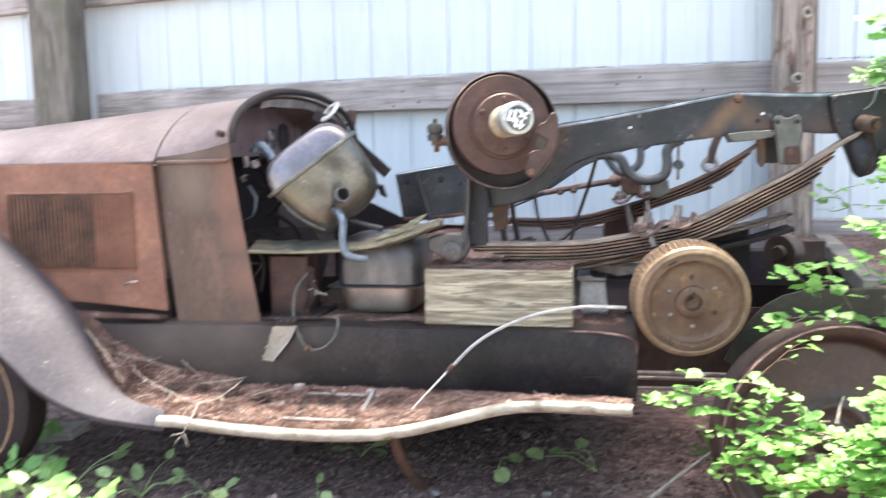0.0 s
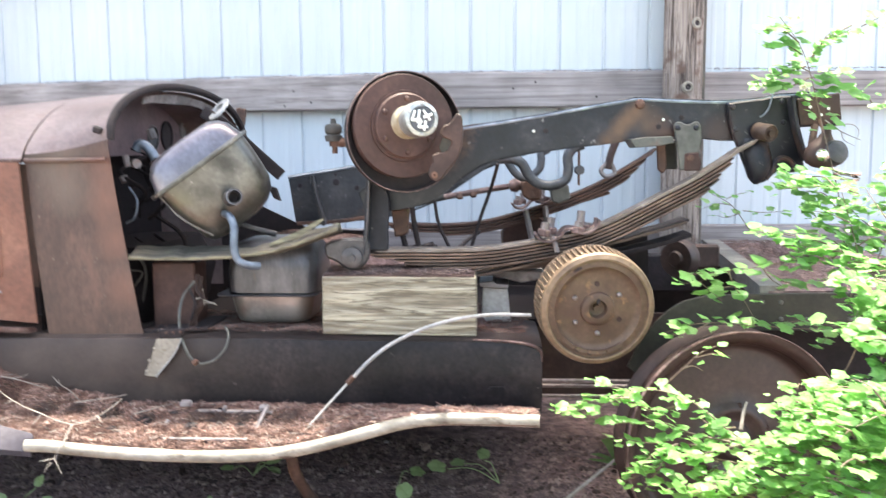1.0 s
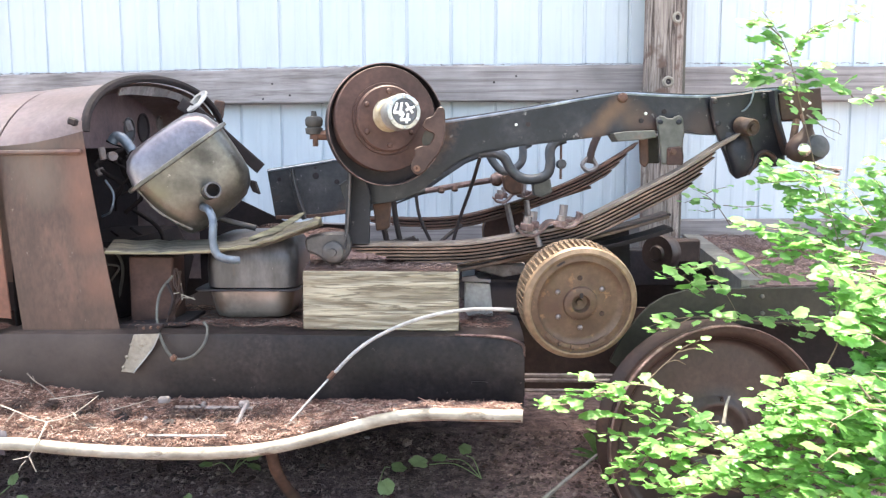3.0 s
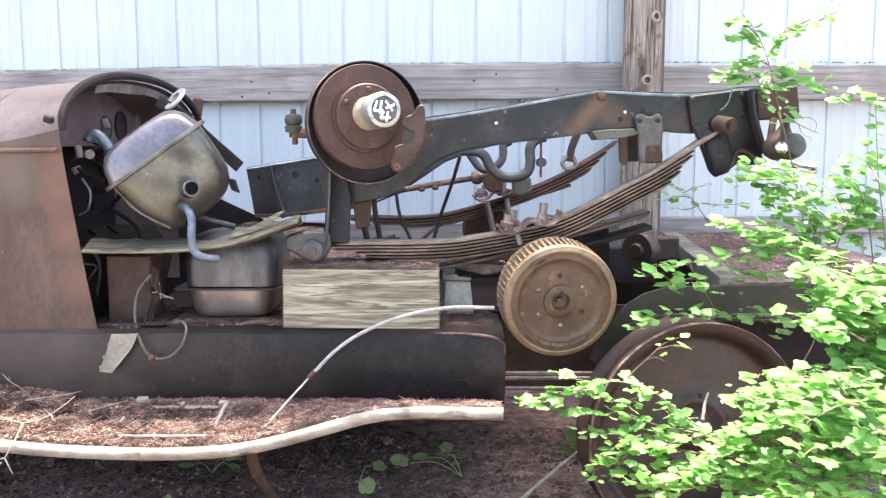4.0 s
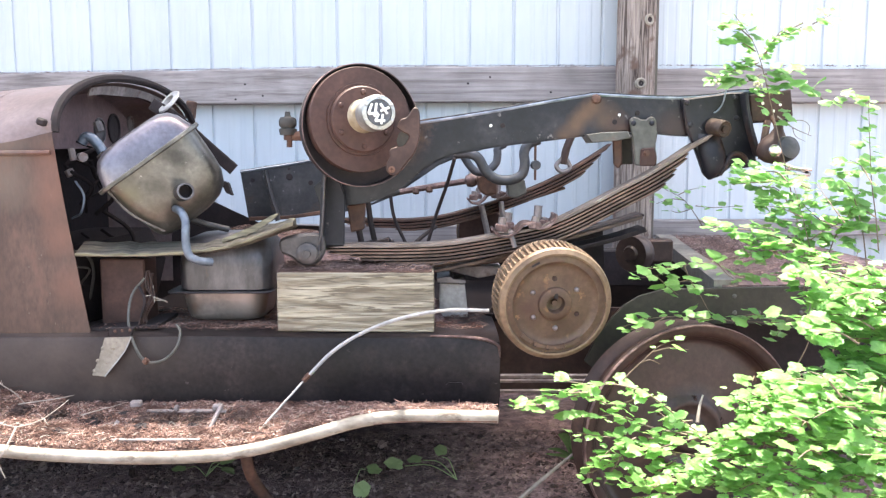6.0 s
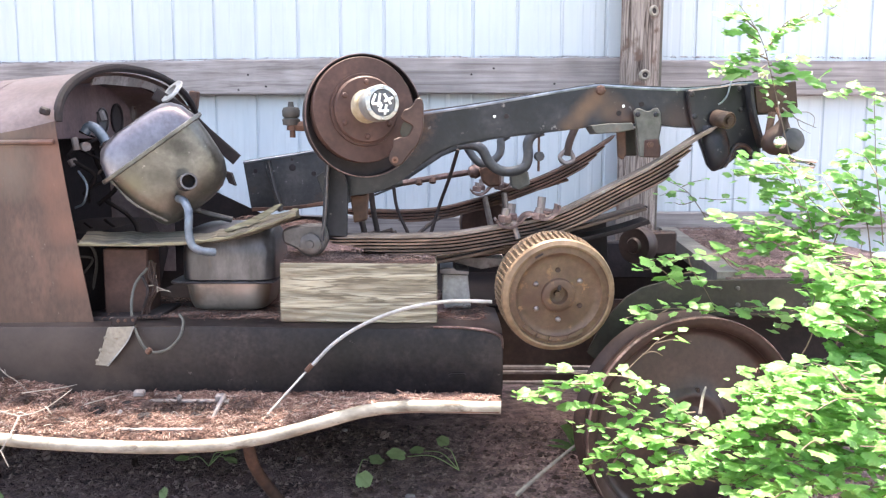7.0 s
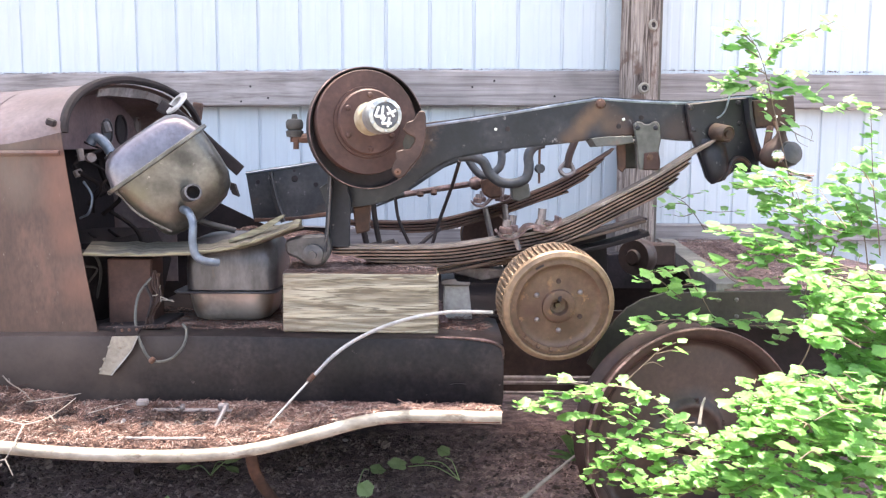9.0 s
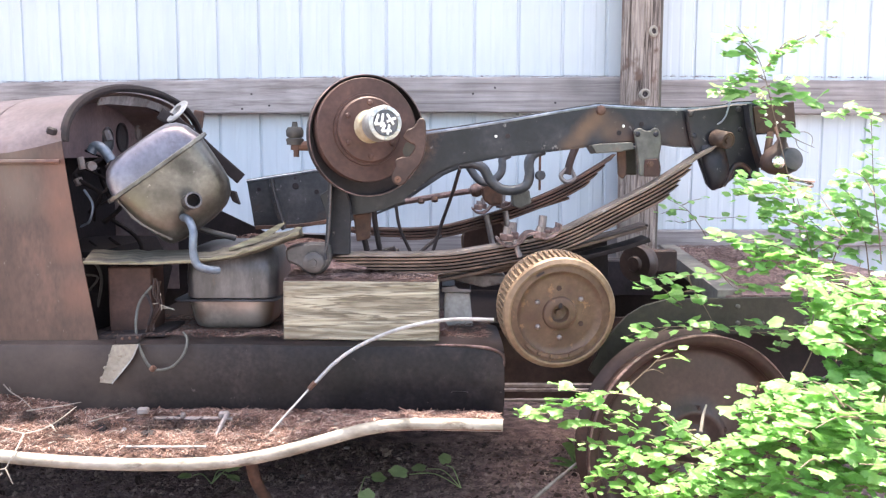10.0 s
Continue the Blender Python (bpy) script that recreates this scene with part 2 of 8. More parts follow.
M_GREYGREEN = worn("olive_grey_frame_paint", [(0.3, (0.045, 0.043, 0.037)), (0.55, (0.09, 0.087, 0.076)), (0.75, (0.15, 0.135, 0.115))], 12, (0.45, 0.7), 0.1, 0.25, spots=((0.11, 0.065, 0.042), 15, 0.58, 0.7))
M_OLIVE = worn("dark_olive_frame_paint", [(0.3, (0.018, 0.0165, 0.013)), (0.55, (0.035, 0.0315, 0.025)), (0.75, (0.065, 0.052, 0.04))], 8, (0.45, 0.75), 0.05, 0.25, gloss=0.3)
M_FARRAIL = worn("grey_black_far_rail", [(0.3, (0.01224, 0.01194, 0.0135)), (0.5, (0.02856, 0.02722, 0.03)), (0.7, (0.06324, 0.05634, 0.056))], 9, (0.4, 0.65), 0.1, 0.25, spots=((0.0714, 0.04393, 0.032), 8, 0.57, 0.72), stain=((0.204, 0.1815, 0.18), 40, 0.63, 0.69))
# one tank steel in two tones: lit above, darker and stained below
M_TANK = worn("galvanised_steel_lit_half", [(0.3, (0.0763, 0.06723, 0.0748)), (0.46, (0.1391, 0.1243, 0.139)), (0.6, (0.202, 0.1832, 0.2042)), (0.74, (0.3321, 0.3043, 0.3344))], 5, (0.2, 0.4), 0.7, 0.1, spots=((0.0763, 0.05883, 0.05808), 6, 0.56, 0.74), stain=((0.09874, 0.07984, 0.0748), 40, 0.63, 0.72), grain=0.3)
M_TANKLOW = worn("stained_galvanised_steel_dark_half", [(0.3, (0.05722, 0.05358, 0.0476)), (0.48, (0.1023, 0.09655, 0.0867)), (0.62, (0.1431, 0.1348, 0.1232)), (0.74, (0.2341, 0.2192, 0.2082))], 6, (0.2, 0.42), 0.65, 0.12, spots=((0.04335, 0.03734, 0.03485), 9, 0.58, 0.68), stain=((0.2601, 0.2435, 0.2338), 36, 0.63, 0.67), grain=0.4, blot=[((-0.637, 2.045, 0.848), 0.036, (0.016, 0.015, 0.015)), ((-0.612, 2.053, 0.828), 0.036, (0.018, 0.016, 0.015)), ((-0.671, 2.033, 0.769), 0.03, (0.04, 0.038, 0.034)), ((-0.575, 2.081, 0.707), 0.06, (0.035, 0.031, 0.028)), ((-0.616, 2.067, 0.679), 0.05, (0.03, 0.027, 0.025)), ((-0.711, 2.033, 0.696), 0.05, (0.115, 0.105, 0.07)), ((-0.742, 2.023, 0.746), 0.035, (0.11, 0.102, 0.072))])
M_PAN = worn("grimy_dark_steel", [(0.3, (0.03213, 0.02922, 0.0306)), (0.48, (0.0661, 0.06016, 0.063)), (0.68, (0.1377, 0.1263, 0.1314))], 6, (0.25, 0.48), 0.5, 0.15, spots=((0.1102, 0.06446, 0.0405), 9, 0.64, 0.78), stain=((0.3305, 0.3008, 0.306), 13, 0.66, 0.72), stretch=(1.6, 1, 0.7), grain=0.3)
M_PIPE = worn("blue_grey_pipe", [(0.3, (0.07, 0.085, 0.11)), (0.6, (0.14, 0.165, 0.205))], 20, (0.35, 0.5), 0.4, 0.15)
M_YOKE = worn("grey_forged_steel", [(0.3, (0.0306, 0.03247, 0.038)), (0.6, (0.0714, 0.07449, 0.085)), (0.8, (0.1224, 0.0955, 0.085))], 14, (0.35, 0.6), 0.3, 0.25)
M_DRUM = worn("tan_rusty_cast_drum", [(0.3, (0.1, 0.06204, 0.038)), (0.5, (0.18, 0.1184, 0.073)), (0.72, (0.285, 0.1974, 0.13))], 14, (0.45, 0.7), 0.25, 0.35, spots=((0.105, 0.0517, 0.032), 14, 0.55, 0.7))
M_DRUMFACE = worn("brown_drum_face", [(0.3, (0.058, 0.03196, 0.02)), (0.5, (0.098, 0.05734, 0.037)), (0.72, (0.155, 0.0987, 0.063))], 7, (0.42, 0.68), 0.25, 0.3, spots=((0.25, 0.141, 0.07), 30, 0.58, 0.66), stain=((0.07, 0.03384, 0.025), 6, 0.48, 0.66), blot=[((0.265, 1.954, 0.502), 0.05, (0.05, 0.028, 0.02)), ((0.3, 1.954, 0.44), 0.05, (0.065, 0.036, 0.024)), ((0.2, 1.954, 0.56), 0.05, (0.07, 0.042, 0.028))])
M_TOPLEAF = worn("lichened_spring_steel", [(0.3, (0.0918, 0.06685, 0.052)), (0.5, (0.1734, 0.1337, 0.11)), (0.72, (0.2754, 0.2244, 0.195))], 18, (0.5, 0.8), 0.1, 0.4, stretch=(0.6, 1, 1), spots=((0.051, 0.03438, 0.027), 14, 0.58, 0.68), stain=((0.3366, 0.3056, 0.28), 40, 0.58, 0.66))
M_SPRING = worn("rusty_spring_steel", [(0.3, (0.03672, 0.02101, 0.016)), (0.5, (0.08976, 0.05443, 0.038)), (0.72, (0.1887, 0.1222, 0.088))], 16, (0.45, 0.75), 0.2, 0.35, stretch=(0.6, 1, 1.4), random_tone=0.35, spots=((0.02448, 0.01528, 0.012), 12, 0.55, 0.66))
M_WALL = worn("white_painted_sheet_metal", [(0.3, (0.4675, 0.4985, 0.5268)), (0.6, (0.5146, 0.5427, 0.571)), (0.8, (0.5361, 0.5625, 0.5888))], 1.2, (0.55, 0.7), 0.0, 0.02, fine=30, stretch=(1, 1, 0.15), grain=0.1, spots=((0.3856, 0.3622, 0.3386), 7, 0.64, 0.82))
M_GIRT = timber("grey_weathered_girt", (0.33, 0.288, 0.278), (0.17, 0.142, 0.136), 9, (0.2, 2.5, 7), 0.35, 0, ((0.19, 0.165, 0.16), 2.4, 0.55, 0.75), 0.35)
M_POST = timber("weathered_grey_brown_post", (0.33, 0.268, 0.232), (0.034, 0.02, 0.0155), 14, (7, 7, 0.3), 1.0, 0, ((0.115, 0.068, 0.05), 16, 0.56, 0.67), 0.9)
M_WHEELDISC = worn("smooth_brown_wheel_rust", [(0.3, (0.02142, 0.01289, 0.011)), (0.5, (0.03876, 0.0234, 0.02)), (0.7, (0.06324, 0.04011, 0.034))], 5, (0.32, 0.58), 0.2, 0.2, spots=((0.0867, 0.04489, 0.032), 7, 0.56, 0.74), grain=0.45)
M_GREASE = worn("greasy_grey_steel", [(0.3, (0.02244, 0.02005, 0.02)), (0.5, (0.0459, 0.04106, 0.041)), (0.7, (0.0918, 0.08213, 0.082))], 14, (0.35, 0.6), 0.3, 0.3, spots=((0.0816, 0.04775, 0.036), 12, 0.58, 0.7))
M_BLOCK = timber("pale_treated_block", (0.315, 0.278, 0.205), (0.175, 0.143, 0.1), 2.0, (0.7, 1.5, 6.0), 0.6, 7.0, ((0.165, 0.133, 0.095), 5, 0.52, 0.66), 1.8, (-0.15, 2.06, 0.51))
M_PLANK = timber("mossy_old_plank", (0.15, 0.13, 0.098), (0.04, 0.032, 0.025), 10, (0.4, 8, 9), 1.0, 0, ((0.2, 0.185, 0.1), 10, 0.58, 0.7))
M_TUBE = worn("chipped_white_tube", [(0.3, (0.11, 0.093, 0.07)), (0.46, (0.205, 0.18, 0.142)), (0.68, (0.31, 0.285, 0.238))], 18, (0.5, 0.75), 0, 0.25, stretch=(0.5, 1, 1), spots=((0.085, 0.062, 0.045), 30, 0.55, 0.64), stain=((0.12, 0.112, 0.1), 9, 0.55, 0.68), grain=0.5)
M_FENDER = worn("dusty_violet_grey_fender", [(0.3, (0.03565, 0.031, 0.0372)), (0.55, (0.0527, 0.04681, 0.05502)), (0.75, (0.0806, 0.0713, 0.07905))], 5, (0.55, 0.72), 0.0, 0.1, grain=0.4, gloss=0.1, stain=((0.155, 0.1318, 0.124), 30, 0.62, 0.72))
M_SOIL = worn("dark_needle_soil", [(0.3, (0.0612, 0.03725, 0.036)), (0.48, (0.153, 0.0955, 0.092)), (0.6, (0.2346, 0.1528, 0.147)), (0.75, (0.3672, 0.2559, 0.245))], 30, (0.85, 1.0), 0, 1.0, fine=230, spots=((0.0459, 0.02865, 0.028), 11, 0.53, 0.62), grain=0.9)
# pale tone for ground out of view, added to throw light back
M_BOUNCE_GROUND = worn("unseen_pale_bounce_ground", [(0.3, (0.176, 0.172, 0.16)), (0.5, (0.256, 0.2496, 0.2336)), (0.7, (0.344, 0.336, 0.316))], 12, (0.85, 1.0), 0, 0.8, fine=150)
M_LITTERBED = worn("red_brown_needle_bed", [(0.3, (0.03, 0.016, 0.013)), (0.5, (0.088, 0.046, 0.036)), (0.7, (0.165, 0.1, 0.08))], 30, (0.85, 1.0), 0, 1.0, fine=220, spots=((0.022, 0.014, 0.012), 11, 0.53, 0.6))
M_NEEDLE = foliage("dry_needles", [(0, (0.058, 0.029, 0.022)), (0.4, (0.14, 0.072, 0.055)), (0.78, (0.23, 0.14, 0.114)), (1, (0.39, 0.305, 0.265))], 0.7, False, 0, ((0.38, 0.3, 0.28), 15, 0.51, 0.63))
M_LEAF = foliage("fresh_green_leaf", [(0, (0.105, 0.225, 0.06)), (0.4, (0.16, 0.33, 0.094)), (0.75, (0.212, 0.4, 0.128)), (0.93, (0.265, 0.455, 0.165)), (1, (0.33, 0.51, 0.22))], 0.4, True, 0.5)
M_LEAVES = foliage("fresh_green_leaves", [(0, (0.105, 0.225, 0.06)), (0.4, (0.16, 0.33, 0.094)), (0.75, (0.212, 0.4, 0.128)), (0.93, (0.265, 0.455, 0.165)), (1, (0.33, 0.51, 0.22))], 0.4, False, 0.5)
M_WEED = foliage("shaded_weed_leaf", [(0, (0.17, 0.225, 0.095)), (1, (0.3, 0.38, 0.18))], 0.5, True, 0.3)
# light blue-grey that paints the sky's highlight along steel edges
M_EDGE_GLINT = worn("blue_grey_edge_glint", [(0.3, (0.08, 0.09, 0.11)), (0.5, (0.19, 0.21, 0.245)), (0.7, (0.34, 0.36, 0.4))], 14, (0.22, 0.4), 0.4, 0.1)
M_BLADE = foliage("shaded_grass_blade", [(0, (0.06, 0.12, 0.04)), (1, (0.14, 0.22, 0.075))], 0.5, True, 0.3)
M_BUD = foliage("cream_flower_buds", [(0, (0.4, 0.42, 0.22)), (1, (0.65, 0.62, 0.45))], 0.6, False, 0.2)
M_FLAP = worn("tan_weathered_sheet", [(0.3, (0.16, 0.135, 0.105)), (0.5, (0.24, 0.21, 0.17)), (0.7, (0.3, 0.27, 0.225))], 14, (0.5, 0.75), 0.1, 0.25, spots=((0.12, 0.08, 0.055), 25, 0.58, 0.68))
M_CLAMP = worn("pinkish_flaking_rust", [(0.3, (0.0357, 0.02005, 0.018)), (0.5, (0.102, 0.05921, 0.052)), (0.68, (0.2754, 0.1815, 0.16))], 30, (0.4, 0.65), 0.2, 0.4)
# light tone and pale blot stand for reflections; the rust is real
M_PANLOW = worn("steel_with_pale_reflections", [(0.3, (0.102, 0.08977, 0.082)), (0.5, (0.1785, 0.1595, 0.147)), (0.7, (0.2958, 0.2674, 0.25))], 6, (0.22, 0.42), 0.55, 0.12, spots=((0.0765, 0.06303, 0.054), 8, 0.6, 0.72), grain=0.3, blot=[((-0.435, 2.12, 0.48), 0.035, (0.1428, 0.07162, 0.04)), ((-0.44, 2.12, 0.45), 0.03, (0.1122, 0.05921, 0.035)), ((-0.49, 2.1, 0.485), 0.05, (0.408, 0.3677, 0.34)), ((-0.62, 2.1, 0.469), 0.03, (0.1224, 0.0764, 0.05))])
M_PLANKEDGE = timber("pale_mossy_plank_edge", (0.235, 0.21, 0.14), (0.09, 0.078, 0.05), 9, (0.5, 6, 8), 0.8, 0, ((0.13, 0.115, 0.08), 14, 0.52, 0.64))
M_DARKPOST = timber("dark_weathered_post", (0.17, 0.145, 0.125), (0.05, 0.04, 0.033), 9, (7, 7, 0.4), 1.0, 0, ((0.09, 0.085, 0.06), 6, 0.52, 0.68), 1.0)
M_TWIG = worn("red_brown_twig", [(0.3, (0.075, 0.048, 0.032)), (0.7, (0.17, 0.12, 0.085))], 20, (0.6, 0.8), 0, 0.3)
M_DRYTWIG = worn("bleached_dry_twig", [(0.3, (0.13, 0.105, 0.088)), (0.7, (0.28, 0.25, 0.222))], 25, (0.7, 0.9), 0, 0.3)
M_ROD = worn("pale_grey_rod", [(0.3, (0.22, 0.21, 0.2)), (0.7, (0.4, 0.385, 0.38))], 20, (0.4, 0.6), 0.2, 0.1)
M_HUB = worn("yellowed_white_hub_paint", [(0.3, (0.22, 0.165, 0.09)), (0.5, (0.36, 0.3, 0.21)), (0.7, (0.46, 0.42, 0.35))], 20, (0.4, 0.6), 0.1, 0.2)
M_CAP = worn("scuffed_alloy_cap", [(0.3, (0.24, 0.235, 0.22)), (0.7, (0.5, 0.5, 0.48))], 30, (0.25, 0.45), 0.6, 0.2)
M_WHITE = worn("white_mark_paint", [(0.3, (0.65, 0.64, 0.58)), (0.7, (0.82, 0.81, 0.76))], 30, (0.5, 0.6), 0, 0.1)
M_DULLNEEDLE = foliage("rotting_needles", [(0, (0.042, 0.027, 0.024)), (0.55, (0.14, 0.092, 0.082)), (1, (0.31, 0.225, 0.202))], 0.8, False, 0, ((0.5, 0.42, 0.4), 12, 0.52, 0.64))
# near black for black parts and for the shade in holes and gaps
M_INK = worn("black_parts_and_recess_shade", [(0.3, (0.01275, 0.009072, 0.0097)), (0.7, (0.02958, 0.02082, 0.0213))], 20, (0.6, 0.9), 0, 0.3, gloss=0.3)
M_RUBBER = worn("cracked_black_rubber", [(0.3, (0.02, 0.019, 0.018)), (0.7, (0.055, 0.05, 0.045))], 20, (0.6, 0.85), 0, 0.3)
M_CONCRETE = worn("grey_painted_plate", [(0.3, (0.102, 0.08404, 0.08)), (0.5, (0.1734, 0.148, 0.145)), (0.7, (0.2856, 0.2483, 0.245))], 16, (0.6, 0.85), 0, 0.3, spots=((0.1122, 0.06685, 0.055), 22, 0.55, 0.66))
M_DECKEDGE = worn("dusty_deck_edge", [(0.3, (0.07, 0.063, 0.055)), (0.5, (0.12, 0.11, 0.098)), (0.7, (0.19, 0.176, 0.16))], 14, (0.6, 0.85), 0, 0.4, spots=((0.07, 0.048, 0.035), 18, 0.55, 0.66))
# near black that puts the shade inside the body into the colour
M_INSIDE_SHADE = worn("interior_shade_black", [(0.3, (0.0075, 0.0056, 0.0062)), (0.7, (0.018, 0.0128, 0.0135))], 16, (0.7, 0.95), 0, 0.3, gloss=0.15)
M_DASH = worn("purple_brown_bare_dash", [(0.3, (0.075, 0.043, 0.043)), (0.5, (0.12, 0.071, 0.071)), (0.7, (0.175, 0.112, 0.11))], 9, (0.45, 0.7), 0.1, 0.2, spots=((0.05, 0.028, 0.026), 8, 0.55, 0.7))
M_CHROME = worn("tarnished_chrome", [(0.3, (0.3, 0.27, 0.22)), (0.7, (0.7, 0.68, 0.64))], 18, (0.08, 0.3), 1.0, 0.05)
M_BRIGHT = worn("dull_bare_steel", [(0.3, (0.1326, 0.105, 0.097)), (0.7, (0.2958, 0.2531, 0.245))], 25, (0.35, 0.6), 0.5, 0.2)


# ---------------------------------------------------------------- building tools
def thing(name, label, category, at=(0, 0, 0), group="", kind=""):
    ob = new(name)
    ob.location = at
    ob.empty_display_size = 0.1
    return tagged(ob, label, category, group, kind)


def part(name, bm, material, parent=None, label="", smooth=False):
    me = bpy.data.meshes.new(name)
    bmesh.ops.recalc_face_normals(bm, faces=bm.faces)
    if smooth:
        for f in bm.faces:
            f.smooth = True
        for e in bm.edges:
            if len(e.link_faces) == 2 and e.calc_face_angle(0) > 0.7:
                e.smooth = False
    bm.to_mesh(me)
    bm.free()
    me.materials.append(material)
    ob = new(name, me)
    if parent is not None:
        ob.parent = parent
        if parent.type == "EMPTY":
            ob.matrix_parent_inverse = Matrix.Translation(-parent.location)
    if label:
        ob["label"] = label
    return ob


def catmull(pts, steps=6):
    pts = [Vector(p) for p in pts]
    ext = [pts[0] * 2 - pts[1]] + pts + [pts[-1] * 2 - pts[-2]]
    out = []
    for i in range(1, len(ext) - 2):
        a, b, c, d = ext[i - 1:i + 3]
        for k in range(steps):
            t = k / steps
            out.append(0.5 * (2 * b + (c - a) * t + (2 * a - 5 * b + 4 * c - d) * t * t + (3 * b - a - 3 * c + d) * t ** 3))
    return out + [pts[-1]]


def tube(pts, r, seg=8, steps=6, bm=None, hollow=False):
    """A round bar along a smooth line; r is a number or one radius per point."""
    bm = bm or bmesh.new()
    radii = list(r) if isinstance(r, (list, tuple)) else [r] * len(pts)
    line = catmull(pts, steps) if len(pts) > 2 and steps > 1 else [Vector(p) for p in pts]
    n = len(line)
    rings, up = [], None
    for i, p in enumerate(line):
        d = (line[min(i + 1, n - 1)] - line[max(i - 1, 0)]).normalized()
        if up is None:
            up = d.orthogonal().normalized()
        up = (up - d * up.dot(d)).normalized()
        side = d.cross(up)
        s = i / (n - 1) * (len(radii) - 1)
        k = min(int(s), len(radii) - 2)
        rad = radii[k] + (radii[k + 1] - radii[k]) * (s - k)
        rings.append([bm.verts.new(p + (up * math.cos(a) + side * math.sin(a)) * rad) for a in (2 * math.pi * j / seg for j in range(seg))])
    for a, b in zip(rings, rings[1:]):
        for j in range(seg):
            bm.faces.new((a[j], a[(j + 1) % seg], b[(j + 1) % seg], b[j]))
    if not hollow:
        bm.faces.new(rings[0][::-1])
        bm.faces.new(rings[-1])
    else:
        for ring, inward in ((rings[0], line[1] - line[0]), (rings[-1], line[-2] - line[-1])):
            c = sum((v.co for v in ring), Vector()) / seg
            rim = [bm.verts.new(c + (v.co - c) * 0.78) for v in ring]
            deep = [bm.verts.new(v.co + inward.normalized() * radii[0] * 2) for v in rim]
            for j in range(seg):
                k = (j + 1) % seg
                bm.faces.new((ring[j], ring[k], rim[k], rim[j]))
                bm.faces.new((rim[j], rim[k], deep[k], deep[j]))
            bm.faces.new(deep)
    return bm


def soften(bm, width, segments=1):
    if width:
        bmesh.ops.recalc_face_normals(bm, faces=bm.faces)
        edges = [e for e in bm.edges if len(e.link_faces) == 2 and e.calc_face_angle(0) > 0.5]
        bmesh.ops.bevel(bm, geom=edges, offset=width, segments=segments, affect="EDGES", clamp_overlap=True)
    return bm


def prism(poly, y0, y1, bevel=0.0, bm=None):
    """A plate with the outline poly in (x, z), from depth y0 to y1."""
    own = bmesh.new()
    a = [own.verts.new((x, y0, z)) for x, z in poly]
    b = [own.verts.new((x, y1, z)) for x, z in poly]
    own.faces.new(a)
    own.faces.new(b[::-1])
    for i in range(len(poly)):
        j = (i + 1) % len(poly)
        own.faces.new((a[i], b[i], b[j], a[j]))
    soften(own, bevel)
    return merge(bm, own)


def rounded(poly, steps=4):
    """A closed outline made smooth."""
    n = len(poly)
    pts = catmull([(x, 0, z) for x, z in [poly[-1]] + list(poly) + [poly[0], poly[1]]], steps)
    return [(p.x, p.z) for p in pts[steps:-2 * steps + 0]][:n * steps]


def merge(bm, own):
    if bm is None:
        return own
    me = bpy.data.meshes.new("tmp")
    own.to_mesh(me)
    own.free()
    bm.from_mesh(me)
    bpy.data.meshes.remove(me)
    return bm


def block(m, size, bevel=0.0, bm=None, segments=1):
    """A box of that size at the pose m (its centre)."""
    own = bmesh.new()
    bmesh.ops.create_cube(own, size=1, matrix=m @ Matrix.Diagonal((*size, 1)))
    soften(own, bevel, segments)
    return merge(bm, own)


def lathe(profile, at, axis=(0, -1, 0), seg=48, bm=None):
    """A turned body: profile of (radius, way along the axis)."""
    own = bmesh.new()
    rot = Vector(axis).to_track_quat("Z", "Y").to_matrix().to_4x4()
    m = Matrix.Translation(at) @ rot
    rings = []
    for r, h in profile:
        if r < 1e-6:
            rings.append([own.verts.new(m @ Vector((0, 0, h)))])
        else:
            rings.append([own.verts.new(m @ Vector((r * math.cos(2 * math.pi * j / seg), r * math.sin(2 * math.pi * j / seg), h))) for j in range(seg)])
    for a, b in zip(rings, rings[1:]):
        for j in range(seg):
            k = (j + 1) % seg
            vs = [a[j], a[k], b[k], b[j]] if len(a) > 1 and len(b) > 1 else [a[0], b[k], b[j]] if len(a) == 1 else [a[j], a[k], b[0]]
            own.faces.new(vs)
    return merge(bm, own)


def loft(sections, bm=None, caps=True, closed=True):
    own = bmesh.new()
    rings = [[own.verts.new(p) for p in s] for s in sections]
    n = len(rings[0])
    for a, b in zip(rings, rings[1:]):
        for j in range(n if closed else n - 1):
            k = (j + 1) % n
            own.faces.new((a[j], a[k], b[k], b[j]))
    if caps and closed:
        own.faces.new(rings[0][::-1])
        own.faces.new(rings[-1])
    return merge(bm, own)


def sheet(rows, thick, bm=None):
    """A bent sheet of metal through a grid of places, with a thickness."""
    own = loft(rows, closed=False)
    bmesh.ops.recalc_face_normals(own, faces=own.faces)
    own.normal_update()
    front = own.faces[:]
    rim = [e for e in own.edges if len(e.link_faces) == 1]
    back = {v: own.verts.new(v.co - v.normal * thick) for v in own.verts[:]}
    for f in front:
        own.faces.new([back[v] for v in reversed(f.verts)])
    for e in rim:
        a, b = e.verts
        own.faces.new((a, b, back[b], back[a]))
    return merge(bm, own)


def round_rect(w, h, r, n=5):
    out = []
    for cx, cy, a0 in ((w / 2 - r, h / 2 - r, 0), (-w / 2 + r, h / 2 - r, 90), (-w / 2 + r, -h / 2 + r, 180), (w / 2 - r, -h / 2 + r, 270)):
        for k in range(n):
            a = radians(a0 + 90 * k / (n - 1))
            out.append((cx + r * math.cos(a), cy + r * math.sin(a)))
    return out


